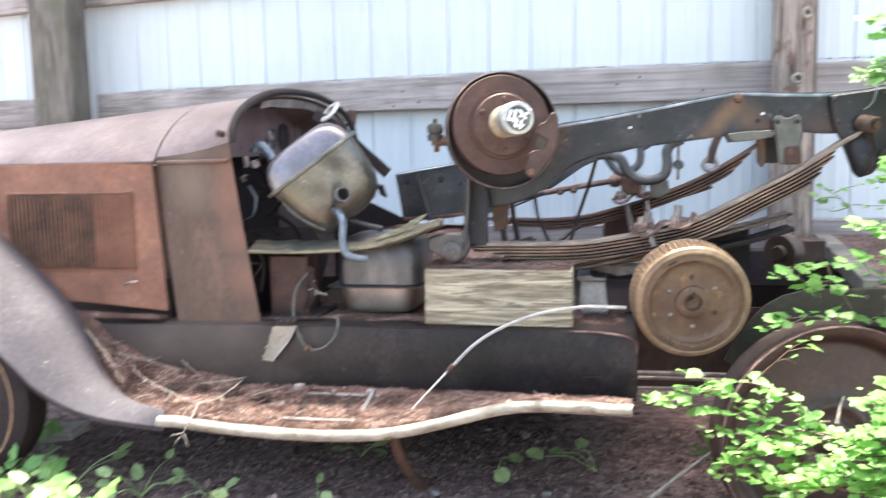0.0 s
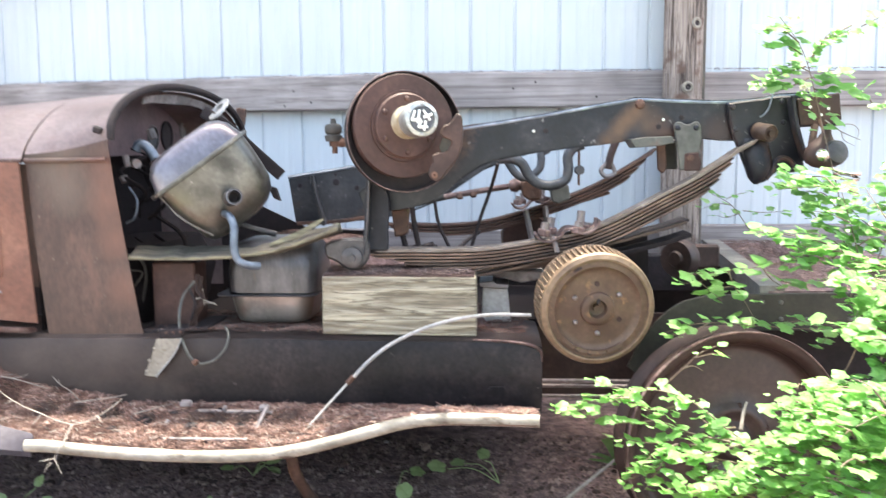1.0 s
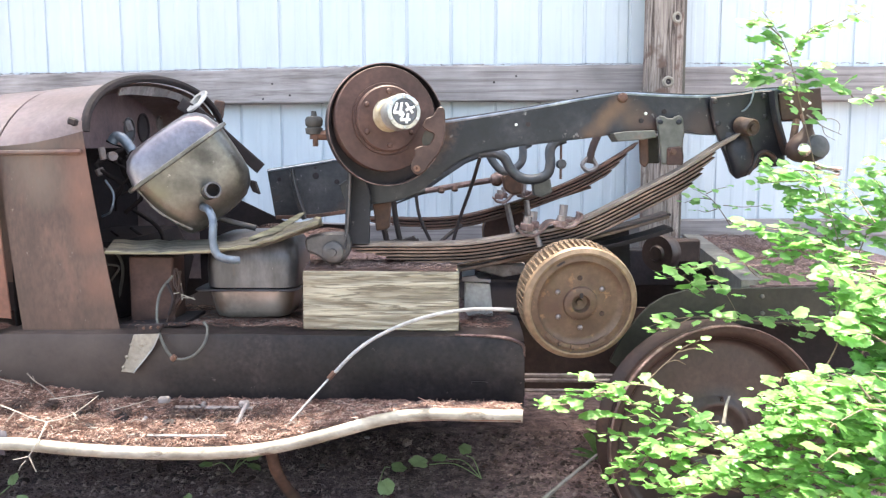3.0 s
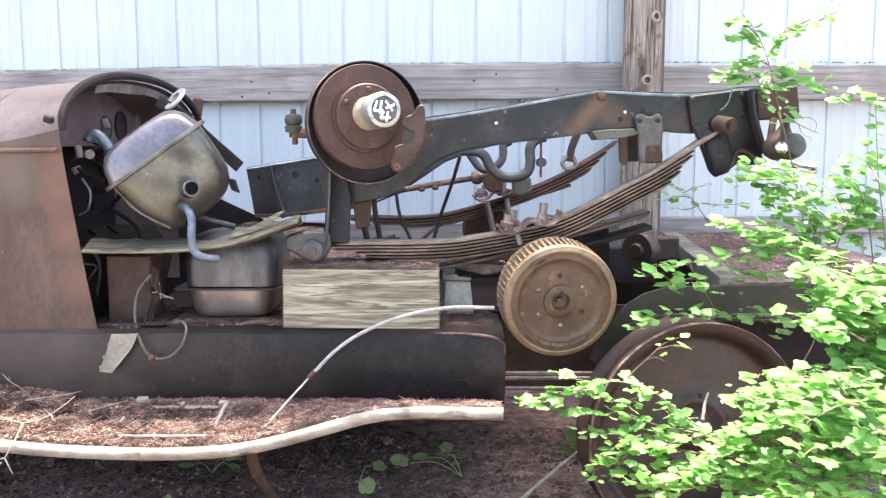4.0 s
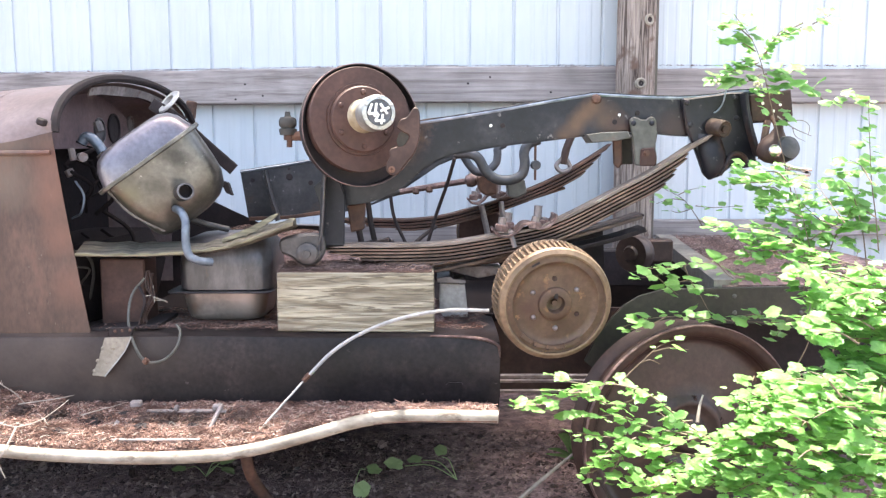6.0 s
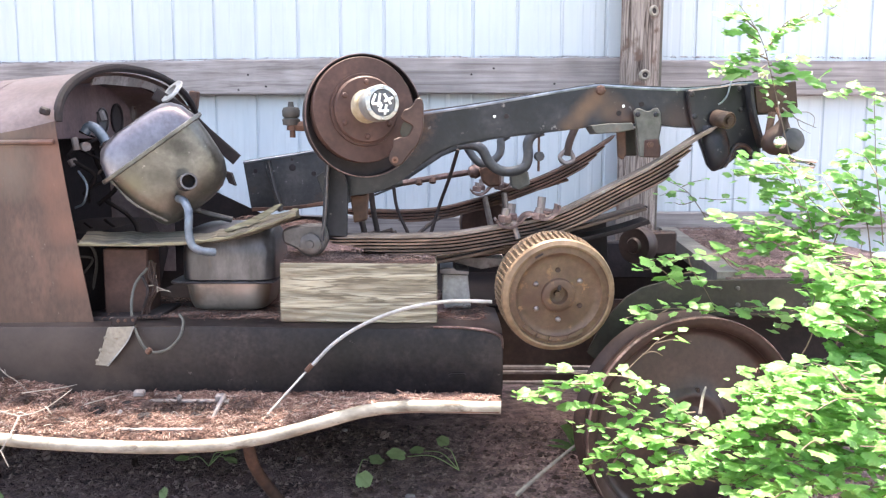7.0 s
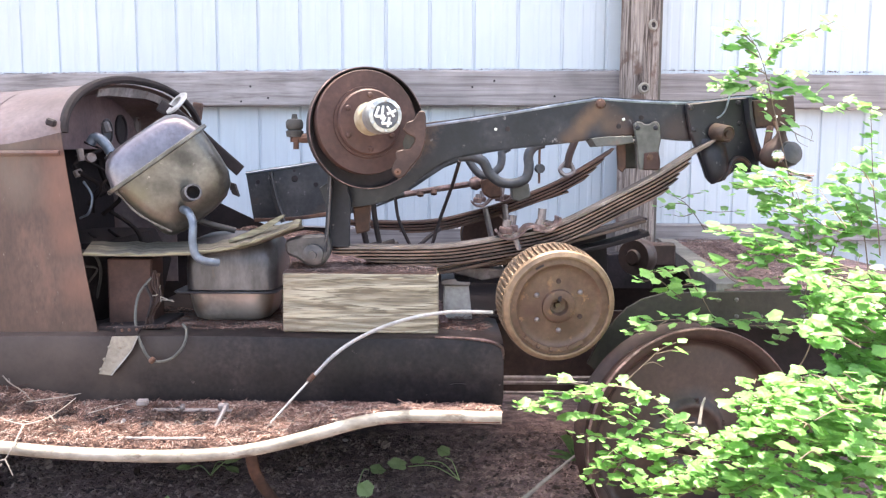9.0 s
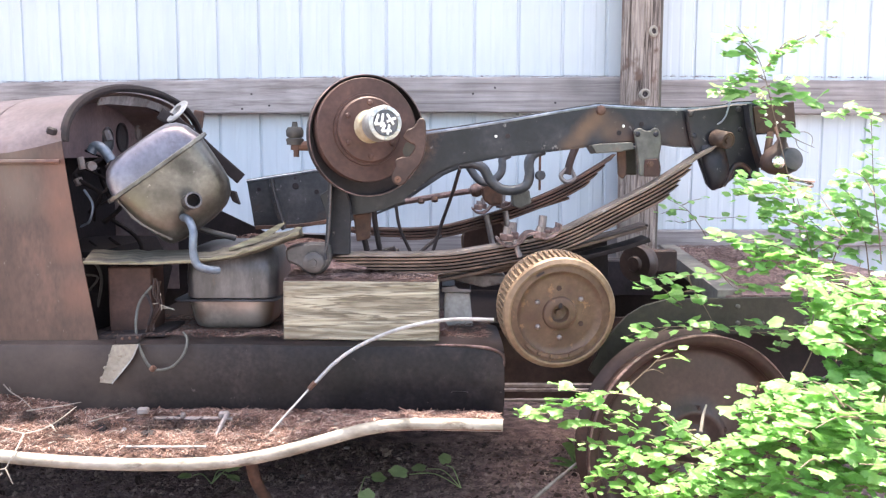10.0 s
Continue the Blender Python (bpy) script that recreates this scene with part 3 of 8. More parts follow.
def shell(m, layers, bm=None):
    """A body of rounded-rectangle layers (width, depth, corner, height, and a shift to the side) at the pose m."""
    return loft([[m @ Vector((x + (off[0] if off else 0), y, h)) for x, y in round_rect(w, d, r)] for w, d, r, h, *off in layers], bm)


def strip(line, thick, y0, y1, steps=6, bm=None, taper=0.0):
    """A flat bar along a line in (x, z), from depth y0 to y1; with taper its ends thin out over that length."""
    pts = catmull([(x, 0, z) for x, z in line], steps) if steps > 1 else [Vector((x, 0, z)) for x, z in line]
    secs = []
    for i, p in enumerate(pts):
        d = (pts[min(i + 1, len(pts) - 1)] - pts[max(i - 1, 0)]).normalized()
        th = thick
        if taper:
            th *= min(1, 0.25 + min((p - pts[0]).length, (p - pts[-1]).length) / taper)
        nrm = Vector((-d.z, 0, d.x)) * th
        up, dn = 0.5 * thick / th, 0.5 * thick / th - 1
        up = min(up, 0.5) if not taper else 0.5 * thick / th
        dn = up - 1
        c = 0.0012
        secs.append([(p.x + k * nrm.x, y, p.z + k * nrm.z) for k, y in ((up, y0 + c), (up, y1), (dn, y1), (dn, y0 + c), (dn + 0.15, y0), (up - 0.15, y0))])
    return loft(secs, bm)


def rivets(places, r, axis=(0, -1, 0), bm=None, seg=8):
    for p in places:
        bm = lathe([(r, -0.002), (r, r * 0.25), (r * 0.7, r * 0.6), (0, r * 0.75)], p, axis, seg, bm)
    return bm


def bolt(p, r, length, axis, bm=None):
    bm = lathe([(0, 0), (r, 0), (r, r * 0.9), (0, r * 0.9)], p, axis, 6, bm)
    return lathe([(r * 0.5, 0), (r * 0.5, length), (0, length)], p, axis, 8, bm)


def needles(count, place, rng, length=(0.011, 0.028), width=0.00052, lift=0.5, bm=None):
    """Fallen needles and scraps; place(rng) gives a spot on the surface."""
    verts, faces = [], []
    for _ in range(count):
        p = Vector(place(rng))
        a, e = rng.uniform(0, 2 * math.pi), rng.gauss(0, lift * 0.35)
        d = Vector((math.cos(a) * math.cos(e), math.sin(a) * math.cos(e), math.sin(e)))
        ln = rng.uniform(*length)
        s = d.cross(Vector((0, 0, 1))).normalized() * width
        u = s.cross(d).normalized() * width
        b = len(verts)
        bow = Vector((0, 0, rng.uniform(0, 0.006)))
        for c in (p - d * ln / 2, p + bow, p + d * ln / 2):
            verts += [c + s, c - s * 0.5 + u * 1.2, c - s]
        for k in (0, 3):
            faces += [(b + k, b + k + 1, b + k + 4, b + k + 3), (b + k + 1, b + k + 2, b + k + 5, b + k + 4), (b + k + 2, b + k, b + k + 3, b + k + 5)]
    return verts, faces


def stuff(name, vf, material, label, category, parent=None):
    me = bpy.data.meshes.new(name)
    me.from_pydata([tuple(v) for v in vf[0]], [], vf[1])
    me.materials.append(material)
    ob = new(name, me)
    tagged(ob, label, category, kind="stuff")
    return ob


# ---------------------------------------------------------------- ground and wall
def hump(x, y):
    return 0.018 * noise.noise((x * 2.1, y * 2.1, 0)) + 0.008 * noise.noise((x * 9, y * 9, 3)) + 0.004 * noise.noise((x * 31, y * 31, 7))


def ground_sheet():
    def axis_steps(lo, hi, fine, far):
        vals = [lo + (hi - lo) * i / fine for i in range(fine + 1)]
        for k in range(1, 9):
            vals = [lo - far * (k / 8) ** 3] + vals + [hi + far * (k / 8) ** 3]
        return vals
    xs, ys = axis_steps(-2.6, 2.2, 150, 400), axis_steps(0.6, 3.6, 90, 400)
    bm = bmesh.new()
    grid = [[bm.verts.new((x, y, hump(x, y) if abs(x) < 20 and abs(y) < 20 else 0)) for x in xs] for y in ys]
    for a, b in zip(grid, grid[1:]):
        for i in range(len(xs) - 1):
            bm.faces.new((a[i], a[i + 1], b[i + 1], b[i]))
    # unseen pale ground in front of the wreck, added to bounce fill light
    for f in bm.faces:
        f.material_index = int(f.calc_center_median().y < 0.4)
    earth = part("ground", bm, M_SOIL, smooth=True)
    earth.data.materials.append(M_BOUNCE_GROUND)
    return tagged(earth, "dark bare soil strewn with fallen needles under the wreck", "ground", kind="structure")


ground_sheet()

def wall_y(x):
    """The fence line: straight in the middle, swinging back a little to both ends."""
    return 3.47 + 0.17 * max(0, -0.25 - x) + 0.03 * max(0, x - 0.95)


def ribbed_wall():
    bm = bmesh.new()
    xs = []
    pitch, x = 0.1765, -4.11
    while x < 4.2:
        for dx, dy in ((0.0, 0), (0.05, 0), (0.056, -0.0015), (0.066, -0.0015), (0.072, 0), (0.1, 0), (0.106, -0.0015), (0.116, -0.0015), (0.122, 0), (0.155, 0), (0.159, 0.007), (0.167, 0.007), (0.171, 0)):
            xs.append((x + dx, dy))
        x += pitch
    # the unseen top is made high and rises west to shade the wreck
    low = [bm.verts.new((x, wall_y(x) + dy, -0.05)) for x, dy in xs]
    high = [bm.verts.new((x, wall_y(x) + dy, 6.78 + 0.8 * max(0, -0.3 - x))) for x, dy in xs]
    for i in range(len(xs) - 1):
        bm.faces.new((low[i], low[i + 1], high[i + 1], high[i]))
    bmesh.ops.recalc_face_normals(bm, faces=bm.faces)
    bmesh.ops.solidify(bm, geom=bm.faces[:], thickness=0.001)
    return tagged(part("wall_north", bm, M_WALL), "white ribbed sheet-metal wall on weathered posts", "wall", kind="structure")


ribbed_wall()


def girt(name, x0, x1, z0, z1, label, y_front=0.05, seed=1, sag=0.0):
    rng = random.Random(seed)
    secs, n = [], max(8, int((x1 - x0) / 0.06))
    for i in range(n + 1):
        x = x0 + (x1 - x0) * i / n
        yb = wall_y(x) - 0.004
        dz = sag * math.sin(math.pi * i / n)
        w = [rng.uniform(-0.0022, 0.0022) for _ in range(4)]
        secs.append([(x, yb, z0 + dz), (x, yb, z1 + dz), (x, yb - y_front + 0.004, z1 + dz + w[0]), (x, yb - y_front, z1 + dz - 0.005 + w[1]), (x, yb - y_front, z0 + dz + 0.005 + w[2]), (x, yb - y_front + 0.004, z0 + dz + w[3])])
    ob = tagged(part(name, loft(secs), M_GIRT), label, "girt", kind="structure")
    return ob


GZ0, GZ1 = 1.05, 1.189
PX2 = (-2.506, 3.64, 1.465)[0]
girt("girt_upper", PX2 + 0.09, 0.701, GZ0, GZ1, "grey weathered horizontal board along the metal wall", seed=3)
girt("girt_upper_east", 0.85, 3.4, GZ0 - 0.004, GZ1 - 0.008, "grey weathered horizontal board beyond the round post", seed=4)
girt("girt_upper_west", -3.8, PX2 - 0.09, GZ0 - 0.015, GZ1 - 0.01, "grey weathered horizontal board beyond the square post", seed=5)
girt("girt_top", -3.8, 3.4, 1.614, 1.614 + 0.14, "grey weathered upper board of the metal wall", seed=8)
girt("girt_lower", -3.8, 0.701, 0.464, 0.56, "pale grey lower board of the metal wall", seed=6)
girt("girt_lower_east", 0.85, 3.4, 0.515, 0.581, "grey lower board of the metal wall", seed=7)


for k, (x, z) in enumerate(((-0.795, 1.128), (0.106, 1.123), (-0.721, 1.081), (0.433, 1.088), (-0.836, 1.068), (0.193, 1.147))):
    nail = part("nail", lathe([(0.0042, -0.003), (0.0042, 0.001), (0, 0.0015)], (x, wall_y(x) - 0.0545, z), (0, -1, 0), 8), M_INK, bpy.data.objects["girt_upper"])


def round_post(x, y, r, top):
    bm = bmesh.new()
    rings = []
    for i in range(61):
        z = -0.1 + (top + 0.1) * i / 60
        ring = []
        for j in range(40):
            a = 2 * math.pi * j / 40
            rr = r * (1 + 0.035 * noise.noise((math.cos(a) * 2.2, math.sin(a) * 2.2, z * 1.2))) - 0.006 * max(0, noise.noise((math.cos(a) * 6, math.sin(a) * 6, z * 0.7)) - 0.18)
            ring.append((x + rr * math.cos(a), y + rr * math.sin(a), z))
        rings.append(ring)
    post = tagged(part("post_1", loft(rings, bm=None), M_POST, smooth=True), "round weathered timber post with cracks and knots", "post", kind="structure")
    for kz, ka in ((1.111, -86), (1.347, -62)):
        a = radians(ka)
        p = (x + r * 0.97 * math.cos(a), y + r * 0.97 * math.sin(a), kz)
        knot = part("knot", lathe([(0.026, -0.008), (0.021, 0.003), (0.016, 0.006), (0.0095, 0.003)], p, (math.cos(a), math.sin(a), 0), 16), M_FLAP, post, "pale ringed knot", True)
        part("knot_heart", lathe([(0.0105, 0.0035), (0, 0.002)], p, (math.cos(a), math.sin(a), 0), 12), M_INK, knot)
    return post


round_post(0.749, 3.34, 0.07318, 6.6)
tagged(part("post_board", block(pose(0.832, 3.41, 3.25, 0, 0, 0), (0.02, 0.08, 6.7), 0.003), M_DARKPOST), "narrow weathered board nailed beside the round post", "board", kind="structure")
tagged(part("post_2", block(pose(PX2, 3.64, 3.25, 0, 0, 0), (0.205, 0.16, 6.7), 0.008), M_DARKPOST), "square dark weathered timber post", "post", kind="structure")

# ---------------------------------------------------------------- the old car
car = thing("vintage_car", "stripped rusty vintage car body with hood and running board", "car", (-0.6, 2.4, 0))

CY0, CY1 = 2.03, 2.9
Z_BELT, Z_SHOULDER, Z_CROWN = 0.852, 0.901, 1.045
Z_SILL = 0.417


def body_section(x, y0, y1, z0, zs, zt, lean=0.0, n=20, arch=1.0):
    """Half-open body outline: near side up, over the crown, far side down. arch 1: a full round; 0: a low crown that meets the side at a crease."""
    out = []
    for k in (0, 0.12, 0.26, 0.4, 0.54, 0.68, 0.82, 0.94, 1.0):
        z = z0 + (zs - z0) * k
        out.append((x + lean * (1 - k) ** 1.15, y0 + 0.012 * k, z))
    yc, hw = (y0 + y1) / 2, (y1 - y0) / 2 - 0.012
    for i in range(1, n):
        a = math.pi * i / n
        c, q = math.cos(a), math.sin(a)
        out.append((x, yc - hw * math.copysign(abs(c) ** 0.92, c), zs + (zt - zs) * q ** (0.92 + 0.7 * (1 - arch))))
    for z in (zs, z0):
        out.append((x, y1, z))
    return out


HX = -1.132
cowl_rows = [body_section(x, CY0, CY1, Z_SILL, 0.866 + (Z_SHOULDER - 0.866) * t ** 2, Z_CROWN - 0.012 * (1 - t), ln, 20, t * t * (3 - 2 * t)) for t, x, ln in ((0, HX, 0.045), (0.12, HX + 0.02, 0.047), (0.3, HX + 0.05, 0.052), (0.45, HX + 0.085, 0.056), (0.6, HX + 0.115, 0.06), (0.75, HX + 0.15, 0.065), (0.88, HX + 0.18, 0.069), (1.0, -0.92, 0.075))]
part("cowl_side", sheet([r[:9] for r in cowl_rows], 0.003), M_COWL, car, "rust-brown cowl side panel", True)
# the top takes the paler tone that carries its light
part("cowl_top", sheet([r[8:] for r in cowl_rows], 0.003), M_HOOD, car, "cowl top in a paler tone, as lit from above", True)
XR = -0.923
rim_line = [(XR + 0.002 + 0.1 * (y - CY0) / 0.87, y, z) for x, y, z in body_section(XR, CY0 + 0.01, CY1 - 0.01, Z_SILL, Z_SHOULDER, Z_CROWN + 0.012)[8:-1]]
part("cowl_rim", tube(rim_line, 0.011, 8, 2), M_INK, car, "dark rolled rim of the cowl opening", True)
lip = [[(x - 0.01, y, z - 0.012) for x, y, z in rim_line], [(x - 0.05, y, z - 0.035) for x, y, z in rim_line]]
part("cowl_lip", sheet(lip, 0.003), M_DISC, car, "bent rusty lip under the rim", True)
crown = rim_line[7:20]
rows = [[(x - 0.02, y, z - 0.014) for x, y, z in crown], [(x - 0.03, y, z - 0.04 - 0.02 * abs(noise.noise((k * 0.8, 3, 1)))) for k, (x, y, z) in enumerate(crown)]]
part("crown_sheet", sheet(rows, 0.003), M_CONCRETE, car, "broken grey sheet under the cowl crown")
part("rim_tab", block(pose(-0.938, 2.03, 0.924, 0, 20, 0), (0.022, 0.018, 0.018), 0.004), M_INK, car)
part("rim_tab", block(pose(-0.834, 2.88, 0.994, 0, 8, 0), (0.03, 0.03, 0.06), 0.004), M_RUST, car)
belt = [(-0.918, 2.022, Z_BELT), (HX + 0.01, 2.022, Z_BELT - 0.002), (-1.6, 2.03, 0.85), (-2.1, 2.05, 0.846)]
part("belt_moulding", tube(belt[:2], 0.006, 8, 1), M_COWL, car, "raised belt moulding")
part("belt_moulding", tube([(HX + 0.003, 2.022, Z_BELT - 0.002)] + belt[2:], 0.006, 8, 1), M_COWL, car, "raised belt moulding")

hood_rows = []
for t in (0, 0.35, 0.7, 1.0):
    x = HX - 0.006 - 1.0 * t
    s = body_section(x, CY0 + 0.03 * t, CY1 - 0.1 * t, Z_BELT - 0.004, 0.865 - 0.004 * t, Z_CROWN - 0.014 - 0.097 * t, 0.0, 20, 0.0)
    hood_rows.append(s)
part("hood_top", sheet(hood_rows, 0.003), M_HOOD, car, "pink-brown rusted hood top in a paler, lit tone", True)
# near hood side panel with its louvre field
X_LEFT = -2.08
panel = part("hood_side", prism([(HX - 0.004, Z_BELT + 0.002), (HX + 0.022, 0.447), (-1.35, 0.467), (X_LEFT, 0.511), (X_LEFT, Z_BELT - 0.004)], 2.018, 2.024, 0.001), M_ORANGE, car, "orange rusted hood side panel")
LX0, LX1, LZ0, LZ1 = -1.58, -1.198, 0.566, 0.766
# dark plate gives the gaps between louvres their shade by colour
part("louvre_backing", prism([(LX0, LZ0 - 0.003), (LX1, LZ0 - 0.003), (LX1, LZ1 + 0.003), (LX0, LZ1 + 0.003)], 2.0155, 2.0185, 0.001), M_WHEEL, panel, "dark plate painting in the shade between the louvres")
for i in range(30):
    x = LX0 + (LX1 - LX0) * (i + 0.5) / 30
    part("louvre", prism([(x - 0.0035, LZ0), (x + 0.0035, LZ0), (x + 0.0035, LZ1), (x - 0.0035, LZ1)], 2.006, 2.0165, 0.0015), M_ORANGE if i > 20 else M_RUST, panel)
for a, b in (((LX0, LZ1 + 0.006), (LX1, LZ1 + 0.006)), ((LX0, LZ0 - 0.006), (LX1, LZ0 - 0.006)), ((LX1 + 0.004, LZ0), (LX1 + 0.004, LZ1))):
    part("louvre_border", tube([(a[0], 2.016, a[1]), (b[0], 2.016, b[1])], 0.004, 6, 1), M_ORANGE, panel)
part("hood_catch", tube([(-1.226, 2, 0.521), (-1.197, 1.985, 0.53), (-1.181, 1.99, 0.531)], 0.004, 6, 3), M_BRIGHT, panel, "bare metal hood catch")
part("far_hood_side", prism([(X_LEFT, Z_SILL), (HX, Z_SILL), (HX, Z_BELT), (X_LEFT, Z_BELT - 0.03)], CY1 - 0.1, CY1 - 0.096), M_COWL, car)

# instrument panel and dark works inside the cowl
XI = XR - 0.085
dash_poly = [(y, z) for x, y, z in body_section(0, CY0 + 0.03, CY1 - 0.03, 0.808, 0.87, Z_CROWN - 0.024, 0.0, 20, 0.55)[6:-1]]
bm = bmesh.new()
fa = [bm.verts.new((XI, y, z)) for y, z in dash_poly]
fb = [bm.verts.new((XI - 0.004, y, z)) for y, z in dash_poly]
bm.faces.new(fa)
bm.faces.new(fb[::-1])
for i in range(len(fa)):
    bm.faces.new((fa[i], fb[i], fb[(i + 1) % len(fa)], fa[(i + 1) % len(fa)]))
dash = part("dashboard", bm, M_DASH, car, "rusted bare dashboard panel")


def gauge(y, z, r, material, hole=True):
    part("gauge_hole" if hole else "gauge", lathe([(r * 1.15, 0), (r * 1.15, 0.006), (r, 0.007), (r * 0.95, 0.0015), (0, 0.001)], (XI, y, z), (1, 0, 0), 20), material, dash)


gauge(2.65, 0.926, 0.04, M_INK)
gauge(2.54, 0.916, 0.034, M_PAN, False)
gauge(2.79, 0.945, 0.022, M_CONCRETE, False)
# firewall, loom and housing carry the interior shade in their colour
part("firewall", block(pose(HX + 0.012, 2.46, 0.655), (0.004, 0.8, 0.47)), M_INSIDE_SHADE, car, "firewall in near black for the shade under the cowl")
part("steering_column", tube([(-0.917, 2.2, 0.877), (-0.906, 2.2, 0.891), (-0.889, 2.2, 0.887), (-0.869, 2.2, 0.861), (-0.848, 2.2, 0.817)], 0.0135, 10, 5), M_PIPE, car, "pale grey bent column tube", True)
for p, q, r in (((-0.924, 2.15, 0.863), (-0.919, 2.15, 0.833), 0.009), ((-0.904, 2.16, 0.841), (-0.89, 2.14, 0.841), 0.012), ((-0.955, 2.2, 0.808), (-0.948, 2.2, 0.793), 0.012), ((-0.956, 2.4, 0.938), (-0.948, 2.4, 0.911), 0.012)):
    part("lever", tube([p, q], r, 8, 1), M_CONCRETE, car, "", True)
for k in range(9):
    rg = random.Random(60 + k)
    x, y, z = rg.uniform(-0.98, -0.86), rg.uniform(2.15, 2.5), rg.uniform(0.5, 0.85)
    pts = [(x + rg.uniform(-0.06, 0.06), y + rg.uniform(-0.06, 0.06), z + 0.05 * i - 0.1) for i in range(4)]
    part("loom", tube(pts, rg.choice((0.003, 0.004, 0.006)), 7, 4), M_INSIDE_SHADE, car, "", True)
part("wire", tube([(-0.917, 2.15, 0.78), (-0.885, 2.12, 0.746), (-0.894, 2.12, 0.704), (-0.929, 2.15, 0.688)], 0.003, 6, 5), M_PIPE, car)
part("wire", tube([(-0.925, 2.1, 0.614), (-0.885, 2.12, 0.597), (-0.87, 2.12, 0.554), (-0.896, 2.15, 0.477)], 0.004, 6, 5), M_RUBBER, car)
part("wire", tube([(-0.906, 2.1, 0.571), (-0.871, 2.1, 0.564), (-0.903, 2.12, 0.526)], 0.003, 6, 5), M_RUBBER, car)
part("rusty_housing", shell(pose(-1.0, 2.42, 0.52), [(0.2, 0.5, 0.03, -0.15), (0.26, 0.6, 0.05, 0.0), (0.2, 0.5, 0.05, 0.1)]), M_INSIDE_SHADE, car, "gearbox housing in near black for the shade inside", True)

# sill, apron and running board
XE = 0.14
apron_line = [(2.0, 0.236), (1.995, 0.323), (1.998, 0.392), (2.004, 0.412), (2.03, Z_SILL + 0.002), (2.12, Z_SILL + 0.004), (2.32, Z_SILL - 0.004)]
rows = []
for i in range(60):
    x = -2.1 + (XE + 2.1) * i / 59
    e = max(0, (x - (XE - 0.09)) / 0.09)
    rows.append([(x, y + 0.003 * noise.noise((x * 3, y * 4, z * 5)), z + 0.004 * noise.noise((x * 2.5, 2, z * 3)) - (0.012 * e * e if z > 0.4 else 0)) for y, z in apron_line])
part("apron", sheet(rows, 0.004), M_APRON, car, "faded black splash apron with brown stains", True)
part("apron_lip", tube([(-0.025, 2.003, 0.416), (0.049, 2, 0.414), (0.106, 1.997, 0.408), (0.136, 1.996, 0.393), (0.141, 1.997, 0.365)], (0.002, 0.0035, 0.0042, 0.004, 0.002), 8, 5), M_CLAMP, car, "brown curled lip of the apron end", True)
part("apron_end", prism([(XE - 0.004, 0.39), (XE + 0.002, 0.39), (XE + 0.002, 0.264), (XE - 0.004, 0.264)], 2.0, 2.05, 0.001), M_APRON, car)
part("apron_slot", shell(pose(0.033, 1.996, 0.297, 90, 0, 0), [(0.04, 0.014, 0.006, -0.002), (0.04, 0.014, 0.006, 0.003)]), M_APRON, car)

tube_line = [(-1.012, 1.767, 0.2205), (-0.96, 1.765, 0.221), (-0.854, 1.765, 0.211), (-0.708, 1.765, 0.204), (-0.587, 1.765, 0.203), (-0.478, 1.768, 0.208), (-0.381, 1.772, 0.223), (-0.284, 1.776, 0.248), (-0.175, 1.782, 0.277), (-0.089, 1.785, 0.287), (0.008, 1.786, 0.287), (0.123, 1.787, 0.285)]


def board_edge(x):
    line = tube_line
    if x <= line[0][0]:
        return line[0][2]
    for a, b in zip(line, line[1:]):
        if x <= b[0]:
            return a[2] + (b[2] - a[2]) * (x - a[0]) / (b[0] - a[0])
    return line[-1][2]


Z_INNER = 0.262


def board_z(x, y):
    t = min(1, max(0, (y - 1.775) / 0.225))
    return board_edge(x) + (Z_INNER - board_edge(x)) * t ** 0.8


XB0 = -1.136
rows = [[(x, y, board_z(x, y) - 0.004 - 0.035 * max(0, (y - 1.8) / 0.2)) for y in (1.775, 1.83, 1.89, 1.95, 2.004)] for x in (XB0 + (XE - 0.02 - XB0) * i / 40 for i in range(41))]
part("running_board", sheet(rows, 0.005), M_RUST, car, "bent rusty running board buried in needles", True)
part("board_edge_tube", tube(tube_line, 0.01359, 24, 16, hollow=True), M_TUBE, car, "chipped white edge tube, wavy and bent", True)
part("tread_strip", block(pose(-0.591, 1.93, board_z(-0.55, 1.93) + 0.008, 3, 0, 0), (0.18582, 0.016, 0.004), 0.001), M_CONCRETE, car, "grey bare metal tread strip")
part("tread_strip", block(pose(-0.621, 1.805, board_z(-0.62, 1.8) + 0.016, 6, 0, 0), (0.19123, 0.01, 0.004), 0.001), M_CONCRETE, car)
part("tread_strip", tube([(-0.509, 1.92, 0.269), (-0.525, 1.83, 0.217)], 0.005, 6, 1), M_CONCRETE, car)
part("tread_strip", tube([(-0.732, 1.88, 0.247), (-0.748, 1.83, 0.212)], 0.005, 6, 1), M_CONCRETE, car)

for p, q in (((-0.707, 1.93, 0.267), (0.026, 0.02, 0.014)), ((-0.518, 1.93, 0.258), (0.024, 0.02, 0.014)), ((-0.614, 1.93, 0.256), (0.01, 0.022, 0.012))):
    part("tread_clip", block(pose(p[0], p[1], p[2] + 0.006, 0, 0, 8), q, 0.003), M_CONCRETE, car)

